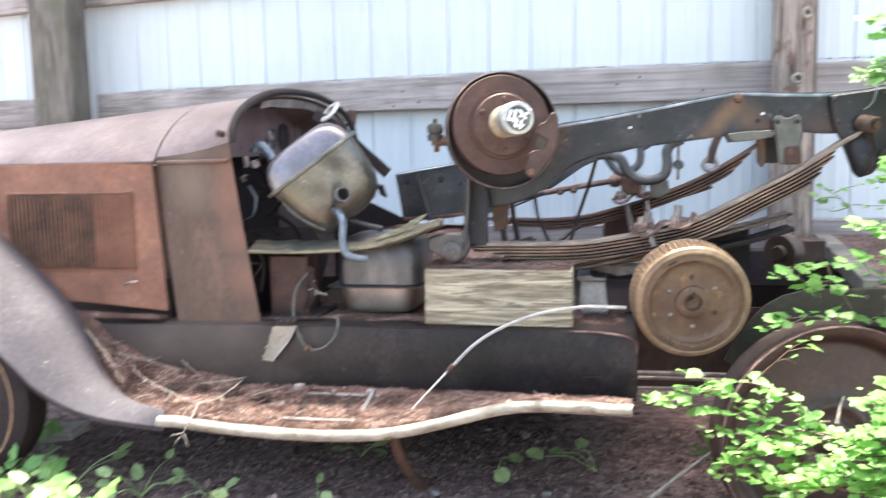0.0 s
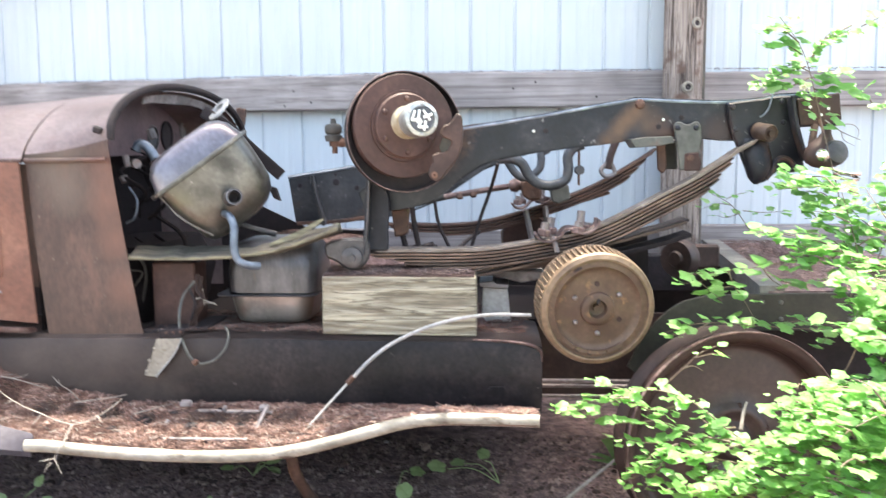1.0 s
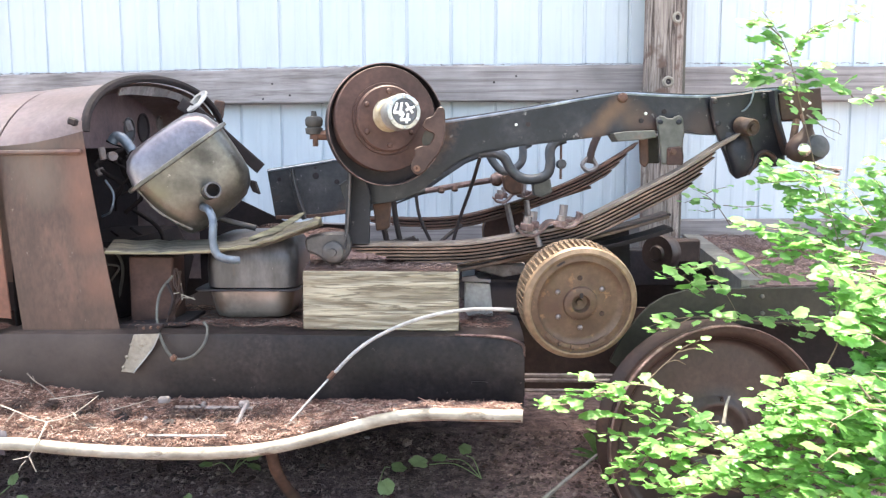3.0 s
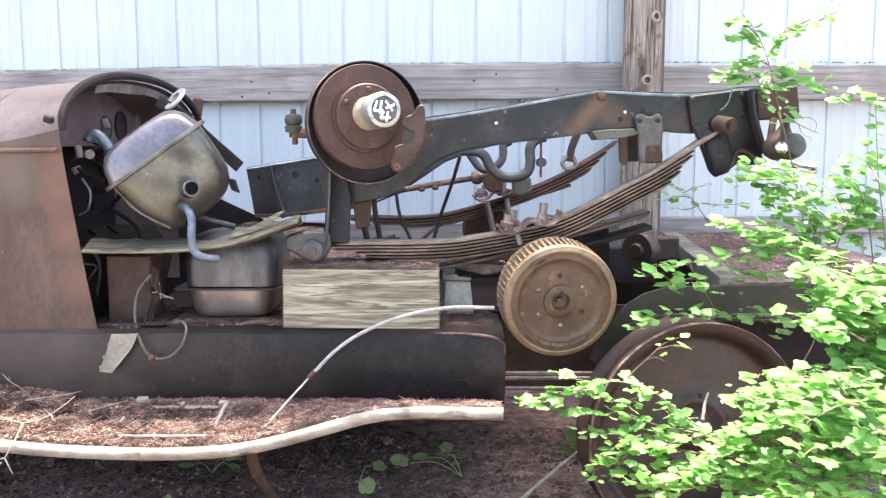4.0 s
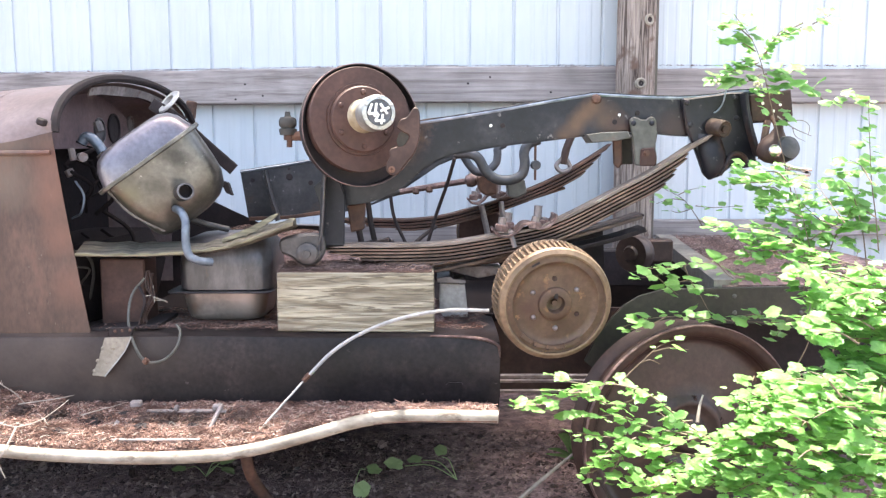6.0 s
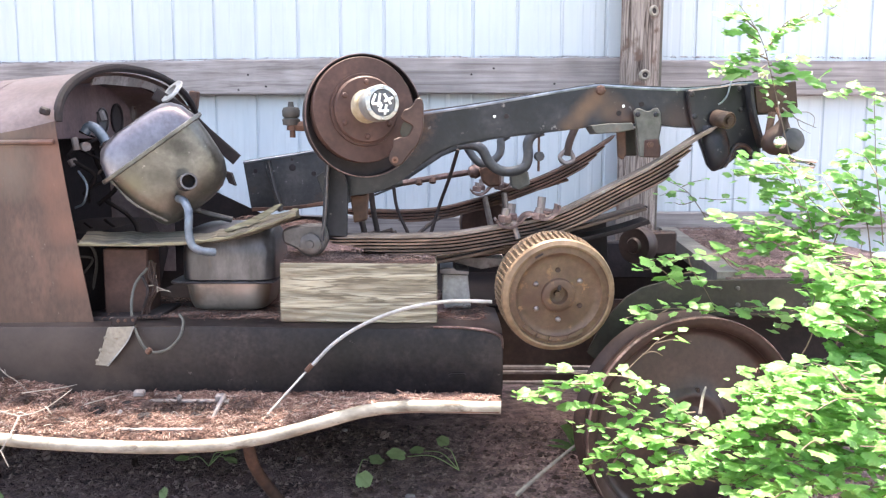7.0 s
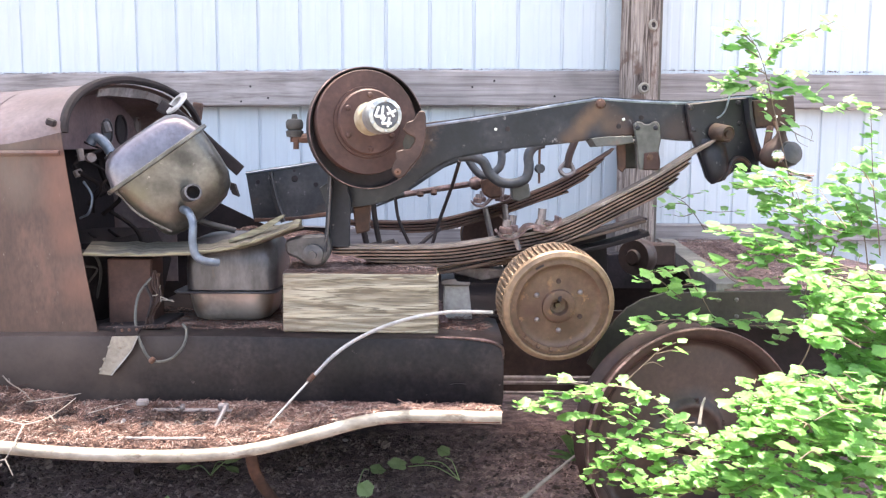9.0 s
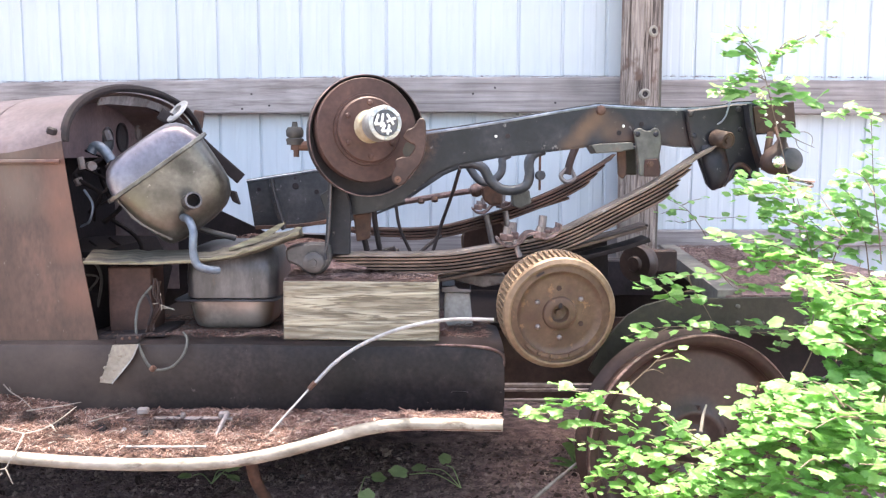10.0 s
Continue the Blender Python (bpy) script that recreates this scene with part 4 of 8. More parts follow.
# front fender sweeping down into the running board
inner = [(-1.817, 2, 0.844), (-1.666, 2, 0.715), (-1.542, 1.99, 0.613), (-1.42, 1.98, 0.513), (-1.344, 1.985, 0.408), (-1.278, 1.95, 0.297), (-1.182, 1.88, 0.22), (-1.048, 1.8, 0.204)]
outer = [(-1.614, 1.74, 0.535), (-1.507, 1.74, 0.464), (-1.41, 1.74, 0.38), (-1.329, 1.74, 0.304), (-1.254, 1.74, 0.262), (-1.182, 1.745, 0.236), (-1.088, 1.752, 0.22), (-0.999, 1.762, 0.209)]
ci, co_ = catmull(inner, 4), catmull(outer, 4)
rows = []
for a, b in zip(ci, co_):
    rows.append([tuple(a.lerp(b, t) + Vector((0.02, 0, 0.035)) * math.sin(math.pi * t)) for t in (0, 0.15, 0.3, 0.5, 0.7, 0.85, 1)] + [tuple(b + Vector((0, 0.004, -0.012)))])
part("front_fender", sheet(rows, 0.003), M_FENDER, car, "dusty violet-grey swept front fender", True)

wheel_c = (-1.646, 1.86, 0.236)
front_wheel = part("front_wheel", lathe([(0.1, -0.05), (0.205, -0.06), (0.235, -0.04), (0.245, 0), (0.235, 0.04), (0.205, 0.06), (0.1, 0.05)], wheel_c, seg=40), M_INK, car, "flat perished front tyre", True)
part("wheel_disc", lathe([(0.0, 0.03), (0.05, 0.03), (0.06, 0.02), (0.19, 0.03), (0.2, 0.062), (0.207, 0.062)], wheel_c, seg=40), M_DRUM, front_wheel, "tan rusty wheel", True)

# rear frame deck, side rail and wheel
DZ = 0.527
part("rear_rail", prism([(0.353, 0.339), (0.382, 0.399), (0.42, 0.45), (0.449, 0.48), (0.485, 0.502), (0.542, 0.518), (0.948, 0.527), (1.183, 0.527), (1.19, 0.406), (0.94, 0.413), (0.759, 0.432), (0.633, 0.43), (0.482, 0.37), (0.4, 0.3)], 2.06, 2.07, 0.002), M_OLIVE, car, "olive-grey riveted rear frame rail")
for p in ((0.673, 2.06, 0.501), (0.717, 2.06, 0.501), (0.719, 2.06, 0.46), (0.778, 2.06, 0.46), (0.88, 2.06, 0.505), (0.882, 2.06, 0.46)):
    part("rail_rivet", rivets([p], 0.006), M_GREYGREEN, car)
part("rear_deck", loft([[(x0, y, DZ - 0.02), (1.3, y, DZ - 0.02), (1.3, y, DZ), (x0, y, DZ)] for x0, y in ((0.69, 2.071), (0.84, 3.25))]), M_SOIL, car, "rear deck plate strewn with needles")
part("deck_edge", loft([[(x + dx, y, z) for dx, z in ((-0.03, DZ - 0.03), (0.03, DZ - 0.03), (0.03, DZ + 0.012), (-0.03, DZ + 0.012))] for x, y in ((0.7, 2.072), (0.85, 3.25))]), M_DECKEDGE, car, "dusty grey deck side strip")
# near-black colour stands for the shade behind the wheel
part("wheel_well", prism([(0.4, 0.02), (1.4, 0.02), (1.4, DZ - 0.03), (0.64, DZ - 0.03), (0.46, 0.36)], 2.32, 2.33, 0.001), M_INK, car, "near-black panel filling the shade inside the wheel well")
part("cross_member", prism([(0.42, DZ - 0.12), (0.7, DZ - 0.12), (0.7, DZ), (0.42, DZ)], 2.82, 2.9, 0.004), M_INK, car, "rear cross member darkened for the shade around it")
wc = (0.58, 1.97, 0.187)
WA = Vector((0.2, -0.98, 0.0)).normalized()
rear_wheel = part("rear_wheel", lathe([(r * 1.08, h) for r, h in [(0.218, 0.022), (0.226, 0.036), (0.237, 0.043), (0.246, 0.042), (0.249, 0.034), (0.247, 0.022), (0.236, 0.012), (0.232, -0.004), (0.226, -0.012), (0.226, -0.036), (0.24, -0.044), (0.246, -0.055), (0.2, -0.06)]], wc, WA, 72), M_WHEEL, car, "bare dark rusty rear wheel rim without tyre", True)
part("wheel_disc", lathe([(r * 1.08, h) for r, h in [(0.222, 0.03), (0.216, 0.012), (0.209, 0.004), (0.2, 0.002), (0.19, 0.004), (0.15, 0.006), (0.12, 0.007), (0.094, 0.009), (0.086, 0.014), (0.08, 0.021), (0.073, 0.024), (0.066, 0.022), (0.058, 0.015), (0.046, 0.014), (0.04, 0.02), (0.034, 0.032), (0.028, 0.035), (0, 0.035)]], wc, WA, 72), M_WHEELDISC, rear_wheel, "brown dished wheel disc with a raised boss", True)
# lighter ring paints the highlight along the worn rim
part("rim_edge", lathe([(0.2649, 0.0445), (0.2674, 0.0458), (0.2697, 0.043), (0.2697, 0.039)], wc, WA, 72), M_CLAMP, rear_wheel, "worn brown rim edge, lightened for its highlight", True)
for k in range(6):
    a = radians(20 + 60 * k)
    part("wheel_bolt", bolt((wc[0] + 0.088 * math.cos(a), wc[1] - 0.008 + 0.018 * math.cos(a), wc[2] + 0.088 * math.sin(a)), 0.009, 0.014, WA), M_WHEEL, rear_wheel)
part("rear_axle", tube([(0.269, 1.98, 0.511), (0.269 + 0.01, 2.95, 0.511)], 0.035, 14, 1), M_INK, car, "dark axle tube", True)
for dy, rz in ((2.1, 0.292), (2.16, 0.263), (2.25, 0.21)):
    part("brake_rod", tube([(XE - 0.02, dy, rz), (XE + 0.3, dy, rz)], 0.006, 6, 1), M_BRIGHT, car)
bush = part("shackle_bush", lathe([(0, 0.03), (0.02, 0.03), (0.025, 0.022), (0.052, 0.022), (0.055, 0.015), (0.055, -0.02), (0.05, -0.026), (0, -0.026)], (0.571, 2.5, 0.555), (-0.7, -0.7, 0), 24), M_WHEELDISC, car, "brown shackle bush", True)
part("shackle_arm", block(pose(*(0.645, 2.56, 0.556), 0, 0, 8), (0.1, 0.05, 0.07), 0.006), M_WHEEL, car)
part("floor_pan", prism([(-0.84, Z_SILL), (XE + 0.05, Z_SILL - 0.01), (XE + 0.05, Z_SILL - 0.03), (-0.84, Z_SILL - 0.03)], 2.325, 2.95, 0.001), M_INSIDE_SHADE, car, "dark floor pan covered with needles")
# dark backing panels, added to fill gaps where only shade shows
part("far_sill", prism([(-2.1, 0.15), (1.3, 0.15), (1.3, 0.505), (-2.1, 0.505)], 2.95, 2.96, 0.001), M_INK, car, "near-black panel filling the shade at the far sill")
part("far_cowl_side", prism([(-1.3, 0.507), (-0.36, 0.507), (-0.36, 0.599), (-0.62, 0.61), (-0.8, 0.696), (-1.12, 0.792), (-1.3, 0.83)], 2.92, 2.93, 0.001), M_INK, car, "near-black panel filling the shade on the far side")
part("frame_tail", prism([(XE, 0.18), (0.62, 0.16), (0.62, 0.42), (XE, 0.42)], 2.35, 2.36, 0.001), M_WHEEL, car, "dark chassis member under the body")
part("belly", block(pose(-0.5, 2.5, 0.2), (1.2, 0.6, 0.02), 0.003), M_INK, car, "dark tray under the body")
part("board_bracket", tube([(-0.451, 1.9, 0.165), (-0.442, 1.91, 0.111), (-0.423, 1.94, 0.054), (-0.39, 1.98, -0.015)], 0.01388, 10, 5), M_RUST, car, "bent red-rusted bracket tube", True)

# ---------------------------------------------------------------- loose parts on the body
def steel_post():
    t = thing("steel_box_post", "rusty steel box standing on the sill under the plank", "metal box", (-0.792, 2.15, Z_SILL))
    part("box", block(pose(-0.789, 2.14, (0.591 + 0.424) / 2), (0.11155, 0.09, 0.591 - 0.424), 0.004), M_DISC, t)
    part("base_flange", prism([(-0.854, 0.429), (-0.687, 0.436), (-0.687, 0.426), (-0.855, 0.419)], 2.04, 2.2, 0.001), M_INK, t, "dark base flange")


steel_post()


def wooden_block():
    t = thing("timber_block", "pale weathered block of treated timber on the apron", "wood block", (-0.204, 2.1, 0.418))
    part("block", prism([(-0.394, 0.565), (-0.017, 0.563), (-0.016, 0.418), (-0.395, 0.421)], 2.03, 2.17, 0.003), M_BLOCK, t)


wooden_block()


def old_plank():
    """A curved mossy board lying from the cowl to the shackle."""
    t = thing("old_plank", "mossy split plank, bent upward at its end", "plank", (-0.764, 2.1, 0.6))
    top = catmull([(-0.906, 2.1, 0.628), (-0.763, 2.1, 0.626), (-0.636, 2.1, 0.63), (-0.523, 2.1, 0.649), (-0.439, 2.1, 0.67), (-0.368, 2.1, 0.686)], 5)
    low = catmull([(-0.875, 2.03, 0.605), (-0.739, 2.03, 0.604), (-0.616, 2.03, 0.608), (-0.507, 2.03, 0.624), (-0.425, 2.03, 0.651), (-0.353, 2.03, 0.678)], 5)
    secs = []
    for i, (a, b) in enumerate(zip(top, low)):
        w = 0.007 * noise.noise((i * 0.9, 0, 0))
        b = b + Vector((0, 0, 0.005 * noise.noise((i * 1.7, 5, 0))))
        secs.append([(a.x, 2.16, a.z + w), (b.x, 2.035, b.z + 0.009 + w), (b.x, 2.03, b.z), (b.x, 2.1, b.z - 0.008), (a.x, 2.165, b.z - 0.004)])
    part("board", loft(secs), M_PLANK, t, smooth=False)
    rim = [[(q[1][0], 2.033, q[1][2] - 0.001), (q[2][0], 2.026, q[1][2] - 0.002), (q[2][0], 2.027, q[2][2] + 0.002), (q[2][0], 2.033, q[2][2] + 0.001)] for q in secs]
    part("front_edge", loft(rim), M_PLANKEDGE, t, "pale mossy broken edge")
    part("splinter", loft([[(p[0], p[1] + dy, p[2] + dz) for dy, dz in ((-0.01, -s), (0.01, -s), (0.008, s), (-0.008, s))] for p, s in (((-0.533, 2.08, 0.638), 0.004), ((-0.462, 2.08, 0.664), 0.008), ((-0.413, 2.08, 0.692), 0.007), ((-0.396, 2.08, 0.703), 0.002))]), M_PLANKEDGE, t, "raised pale splinter")


old_plank()


def tilted_tank():
    t = thing("fuel_tank", "tilted stained galvanised tank with a welded flange", "tank", (-0.71, 2.2, 0.647))
    ray = Vector((-0.33, 0.944, 0))
    c = Vector((-0.692, 2.04, 0.84)) + ray * 0.15
    flat = Vector((0.944, 0.33, 0))
    u, w = flat * math.cos(radians(36)) + Vector((0, 0, math.sin(radians(36)))), flat * math.sin(radians(36)) - Vector((0, 0, math.cos(radians(36))))
    m = Matrix((u, -ray, w)).transposed().to_4x4()
    m.translation = c
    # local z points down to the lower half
    part("upper_half", shell(m, [(0.12, 0.2, 0.05, -0.074), (0.165, 0.245, 0.05, -0.071), (0.205, 0.275, 0.045, -0.06), (0.235, 0.293, 0.04, -0.04), (0.257, 0.3, 0.035, -0.003)]), M_TANK, t, "upper pressed half in a lighter, lit tone", True)
    part("lower_half", shell(m, [(0.257, 0.3, 0.035, 0.003), (0.25, 0.297, 0.036, 0.05, 0.0025), (0.241, 0.292, 0.038, 0.09, 0.0045), (0.228, 0.282, 0.042, 0.125, 0.007), (0.207, 0.265, 0.048, 0.155, 0.002), (0.172, 0.235, 0.05, 0.174, -0.004), (0.12, 0.19, 0.05, 0.183, -0.008)]), M_TANKLOW, t, "lower pressed half, darker in tone, with brown stains", True)
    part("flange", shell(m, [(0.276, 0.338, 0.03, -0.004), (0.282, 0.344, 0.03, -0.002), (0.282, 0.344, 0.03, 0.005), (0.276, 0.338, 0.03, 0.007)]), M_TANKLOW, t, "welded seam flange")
    edge = catmull([(-0.787, 2.019, 0.769), (-0.765, 2.027, 0.737), (-0.735, 2.038, 0.706), (-0.703, 2.049, 0.684), (-0.668, 2.061, 0.665)], 5)
    rag = random.Random(12)
    # ragged strip whose pale colour stands for light along the lower edge
    part("lit_torn_edge", sheet([[tuple(p), tuple(p + Vector((-0.35, 0.1, -0.8)) * rag.uniform(0.002, 0.008))] for p in edge], 0.0018), M_DECKEDGE, t, "ragged edge of the lower seam, pale for the light on it")
    part("outlet", tube([(-0.64, 2.1, 0.751), (-0.596, 2, 0.762)], 0.02012, 16, 1, hollow=True), M_PAN, t, "open round outlet", True)
    d = (Vector((-0.596, 2, 0.762)) - Vector((-0.64, 2.1, 0.751))).normalized()
    part("outlet_bore", lathe([(0.01556, -0.002), (0.01529, 0.0), (0, 0.0)], Vector((-0.596, 2, 0.762)) - d * 0.032, d, 16), M_INK, t, "dark bore")
    part("bent_pipe", tube([(-0.64, 2.06, 0.717), (-0.615, 2.02, 0.713), (-0.599, 2, 0.689), (-0.599, 1.995, 0.645), (-0.592, 1.995, 0.612), (-0.572, 2, 0.598), (-0.546, 2.02, 0.592)], 0.0098, 12, 5, hollow=True), M_PIPE, t, "blue-grey bent filler pipe", True)
    part("pipe", tube([(-0.642, 2.15, 0.687), (-0.601, 2.18, 0.67), (-0.548, 2.2, 0.654)], 0.008, 10, 4), M_GREASE, t, "", True)
    # strap and round fitting on the far top
    part("strap", strip([(-0.77, 0.982), (-0.7, 0.936), (-0.63, 0.872), (-0.556, 0.806)], 0.032, 2.3, 2.308, 5), M_INK, t, "black angled strap")
    part("fitting", lathe([(0.02, -0.006), (0.036, -0.002), (0.038, 0), (0.036, 0.004), (0.02, 0.005), (0.019, -0.006)], (-0.722, 2.3, 0.986), (-0.55, -0.5, 0.6), 20), M_ROD, t, "bare ring fitting", True)
    part("bracket", prism([(-0.588, 0.778), (-0.567, 0.772), (-0.556, 0.737), (-0.574, 0.745)], 2.28, 2.3, 0.001), M_INK, t)


tilted_tank()


def sump_tank():
    t = thing("oil_pan", "grimy pressed steel pan with a wide flange", "oil pan", (-0.57, 2.25, Z_SILL))
    cx, y = -0.544, 2.21
    w = 0.00139
    part("lower_half", shell(pose(cx, y, 0), [(w * 110, 0.17, 0.03, 0.432), (w * 134, 0.19, 0.04, 0.437), (w * 144, 0.205, 0.045, 0.453), (w * 156, 0.22, 0.045, 0.503)]), M_PANLOW, t, "lower pan with rusty corners", True)
    part("flange", shell(pose(cx - 0.006, y, 0), [(w * 184, 0.25, 0.02, 0.505), (w * 188, 0.254, 0.02, 0.5075), (w * 184, 0.25, 0.02, 0.51)]), M_PAN, t)
    part("upper_half", shell(pose(cx + 0.005, y, 0), [(w * 166, 0.23, 0.04, 0.513), (w * 168, 0.23, 0.04, 0.57), (w * 166, 0.225, 0.05, 0.613), (w * 150, 0.2, 0.06, 0.635), (w * 110, 0.15, 0.06, 0.646)]), M_PAN, t, "upper half stained with white streaks", True)


sump_tank()


def hinge_plate():
    t = thing("hinge_plate", "pale bent sheet-metal flap hanging over the apron", "metal bracket", (-0.765, 1.99, 0.423))
    part("flap", prism([(-0.793, 0.418), (-0.731, 0.42), (-0.742, 0.398), (-0.753, 0.378), (-0.799, 0.324), (-0.827, 0.327), (-0.809, 0.368)], 1.978, 1.982, 0.001), M_FLAP, t, "tan bent sheet flap")
    part("flap_edge", tube([(-0.73, 1.976, 0.42), (-0.74, 1.976, 0.398), (-0.752, 1.976, 0.378), (-0.796, 1.976, 0.325)], 0.0018, 6, 3), M_ROD, t, "bright torn edge")
    part("hinge", prism([(-0.783, 0.44), (-0.722, 0.443), (-0.733, 0.421), (-0.786, 0.421)], 1.982, 1.992, 0.001), M_INK, t, "dark riveted hinge leaf")
    for p in ((-0.769, 1.982, 0.433), (-0.752, 1.982, 0.434), (-0.734, 1.982, 0.435)):
        part("rivet", rivets([p], 0.004), M_RUST, t)
    for p in ((-0.799, 1.978, 0.393), (-0.812, 1.978, 0.363), (-0.821, 1.978, 0.338)):
        part("lug", rivets([p], 0.0042), M_FLAP, t)


hinge_plate()


def cable_loop():
    t = thing("cable_loop", "loose grey cable hanging in a loop", "cable", (-0.691, 1.98, 0.356))
    part("cable", tube([(-0.725, 2.07, 0.547), (-0.754, 2.06, 0.507), (-0.754, 2.03, 0.456), (-0.73, 1.985, 0.41), (-0.699, 1.975, 0.363), (-0.655, 1.975, 0.365), (-0.623, 1.975, 0.396), (-0.621, 2, 0.427), (-0.635, 2.02, 0.441)], 0.00345, 8, 6), M_GREYGREEN, t)
    part("cable_end", tube([(-0.736, 2.06, 0.528), (-0.72, 2.05, 0.494), (-0.731, 2.05, 0.452)], 0.004, 6, 4), M_INK, t)
    part("clip", lathe([(0, -0.008), (0.007, -0.006), (0.007, 0.006), (0, 0.008)], (-0.696, 1.972, 0.363), (0.7, 0, 0.7), 8), M_RUST, t, "rusty clip")


cable_loop()


def grey_stand():
    t = thing("metal_stand", "grey metal stand with a torn top behind the timber block", "metal stand", (0.031, 2.2, 0.422))
    part("body", prism([(-0.003, 0.518), (0.062, 0.515), (0.071, 0.426), (-0.006, 0.426)], 2.18, 2.26, 0.003), M_ROD, t)
    part("top", prism([(-0.01, 0.532), (0.024, 0.536), (0.032, 0.529), (0.064, 0.527), (0.064, 0.518), (-0.01, 0.52)], 2.16, 2.27, 0.001), M_PAN, t, "torn bent top plate")


grey_stand()

# ---------------------------------------------------------------- the chassis frame lying on the body
NY, FY = 2.15, 2.78
frame_t = thing("chassis_frame", "black truck chassis frame with springs, stacked on the car body", "chassis", (0.3, 2.45, Z_SILL))
TOP = [(-0.319, 0.765), (-0.261, 0.808), (-0.175, 0.892), (-0.061, 0.927), (0.024, 0.939), (0.151, 0.959), (0.277, 0.981), (0.361, 0.994), (0.387, 0.997), (0.489, 0.991), (0.596, 0.988), (0.685, 0.994), (0.727, 1.002), (0.86, 1.007)]
LOW = [(0.87, 0.928), (0.772, 0.924), (0.716, 0.896), (0.605, 0.894), (0.54, 0.901), (0.477, 0.904), (0.391, 0.898), (0.311, 0.887), (0.165, 0.87), (0.09, 0.858), (0.024, 0.844), (-0.026, 0.821), (-0.069, 0.79), (-0.112, 0.758), (-0.162, 0.734), (-0.234, 0.722), (-0.305, 0.72)]


def channel(y, depth):
    bm = prism(TOP + LOW, y, y + 0.006, 0.001)
    strip(TOP, 0.006, y, y + depth, 3, bm)
    strip(LOW, 0.006, y, y + depth, 3, bm)
    return bm


part("near_rail", channel(NY, 0.055), M_RAIL, frame_t, "chipped black near side rail")
# rounded edge; its sky highlight is put into the colour
part("rail_edge", tube([(x, NY + 0.0035, z - 0.0035) for x, z in TOP[3:]], 0.005, 8, 2), M_EDGE_GLINT, frame_t, "rounded rail edge coloured for its bluish sky highlight", True)
part("rail_bolt", rivets([(0.387, 2.15, 0.982)], 0.013), M_RUST, frame_t, "large rusty rivet")
hole_places = [(0.49, 2.149, 0.948), (0.434, 2.149, 0.926), (0.155, 2.149, 0.918)]
for p in hole_places:
    part("rail_hole", lathe([(0.0065, 0), (0.006, 0.0012), (0, 0.0012)], p, (0, -1, 0), 12), M_INK, frame_t)
for p in ((0.445, 2.149, 0.943), (0.125, 2.149, 0.917), (0.811, 2.104, 0.95), (0.784, 2.104, 0.969), (0.827, 2.104, 0.965)):
    part("rail_rivet", lathe([(0.004, 0), (0.003, 0.002), (0, 0.0025)], p, (0, -1, 0), 8), M_WHITE, frame_t)
FTOP = [(-0.652, 0.792), (-0.56, 0.807), (-0.412, 0.83), (-0.265, 0.865), (-0.045, 0.919), (0.211, 0.955), (0.502, 0.99), (0.939, 0.993)]
FLOW = [(0.942, 0.91), (0.504, 0.911), (0.212, 0.886), (-0.008, 0.813), (-0.156, 0.713), (-0.341, 0.656), (-0.629, 0.638)]
bm = prism(FTOP + FLOW, FY, FY + 0.006, 0.001)
strip(FTOP, 0.006, FY, FY + 0.055, 2, bm)
strip(FLOW, 0.006, FY, FY + 0.055, 2, bm)
part("far_rail", bm, M_FARRAIL, frame_t, "black far side rail with bolt holes")
part("far_rail_edge", tube([(x, FY, z - 0.003) for x, z in FTOP], 0.0045, 6, 2), M_EDGE_GLINT, frame_t, "", True)
part("stiffener_edge", tube([(-0.559, 2.72, 0.797), (-0.546, 2.72, 0.725), (-0.519, 2.72, 0.638)], 0.004, 6, 3), M_GREASE, frame_t, "grey stiffener edge", True)
part("leg_edge", tube([(-0.277, 2.05, 0.807), (-0.283, 2.05, 0.701), (-0.288, 2.05, 0.653), (-0.295, 2.05, 0.632)], 0.003, 6, 4), M_GREASE, frame_t, "grey leg edge", True)
part("rail_stiffener", strip([(-0.569, 0.796), (-0.552, 0.723), (-0.525, 0.634)], 0.008, 2.72, 2.79, 4), M_FARRAIL, frame_t)
for p, r in (((-0.492, 2.778, 0.774), 0.011), ((-0.423, 2.778, 0.755), 0.008), ((-0.493, 2.778, 0.8), 0.005), ((-0.612, 2.778, 0.763), 0.007), ((-0.569, 2.778, 0.787), 0.01)):
    part("rail_hole", lathe([(r, 0), (r * 0.9, 0.0015), (0, 0.0015)], p, (0, -1, 0), 14), M_INK, frame_t)
part("rail_edge_rust", strip([(-0.623, 0.638), (-0.488, 0.644), (-0.359, 0.664)], 0.012, 2.765, 2.79, 3), M_RUST, frame_t)
# leg plate with the rear spring eye
part("leg", prism([(-0.287, 0.809), (-0.252, 0.796), (-0.236, 0.745), (-0.236, 0.71), (-0.238, 0.676), (-0.239, 0.619), (-0.297, 0.616), (-0.293, 0.697)], 2.1, 2.112, 0.002), M_BLACK, frame_t, "black riveted leg plate")
part("leg_flange", strip([(-0.282, 0.806), (-0.288, 0.699), (-0.294, 0.615)], 0.006, 2.05, 2.11, 4), M_BLACK, frame_t)
part("leg_rust", prism([(-0.242, 0.716), (-0.195, 0.722), (-0.199, 0.653), (-0.233, 0.646)], 2.2, 2.23, 0.003), M_RUST, frame_t, "rusty bracket behind the leg")
part("shackle", prism(rounded([(-0.394, 0.638), (-0.362, 0.652), (-0.307, 0.656), (-0.285, 0.648), (-0.283, 0.611), (-0.301, 0.583), (-0.336, 0.579), (-0.363, 0.597), (-0.391, 0.611)]), 2.06, 2.09, 0.006), M_GREASE, frame_t, "greasy grey spring shackle")
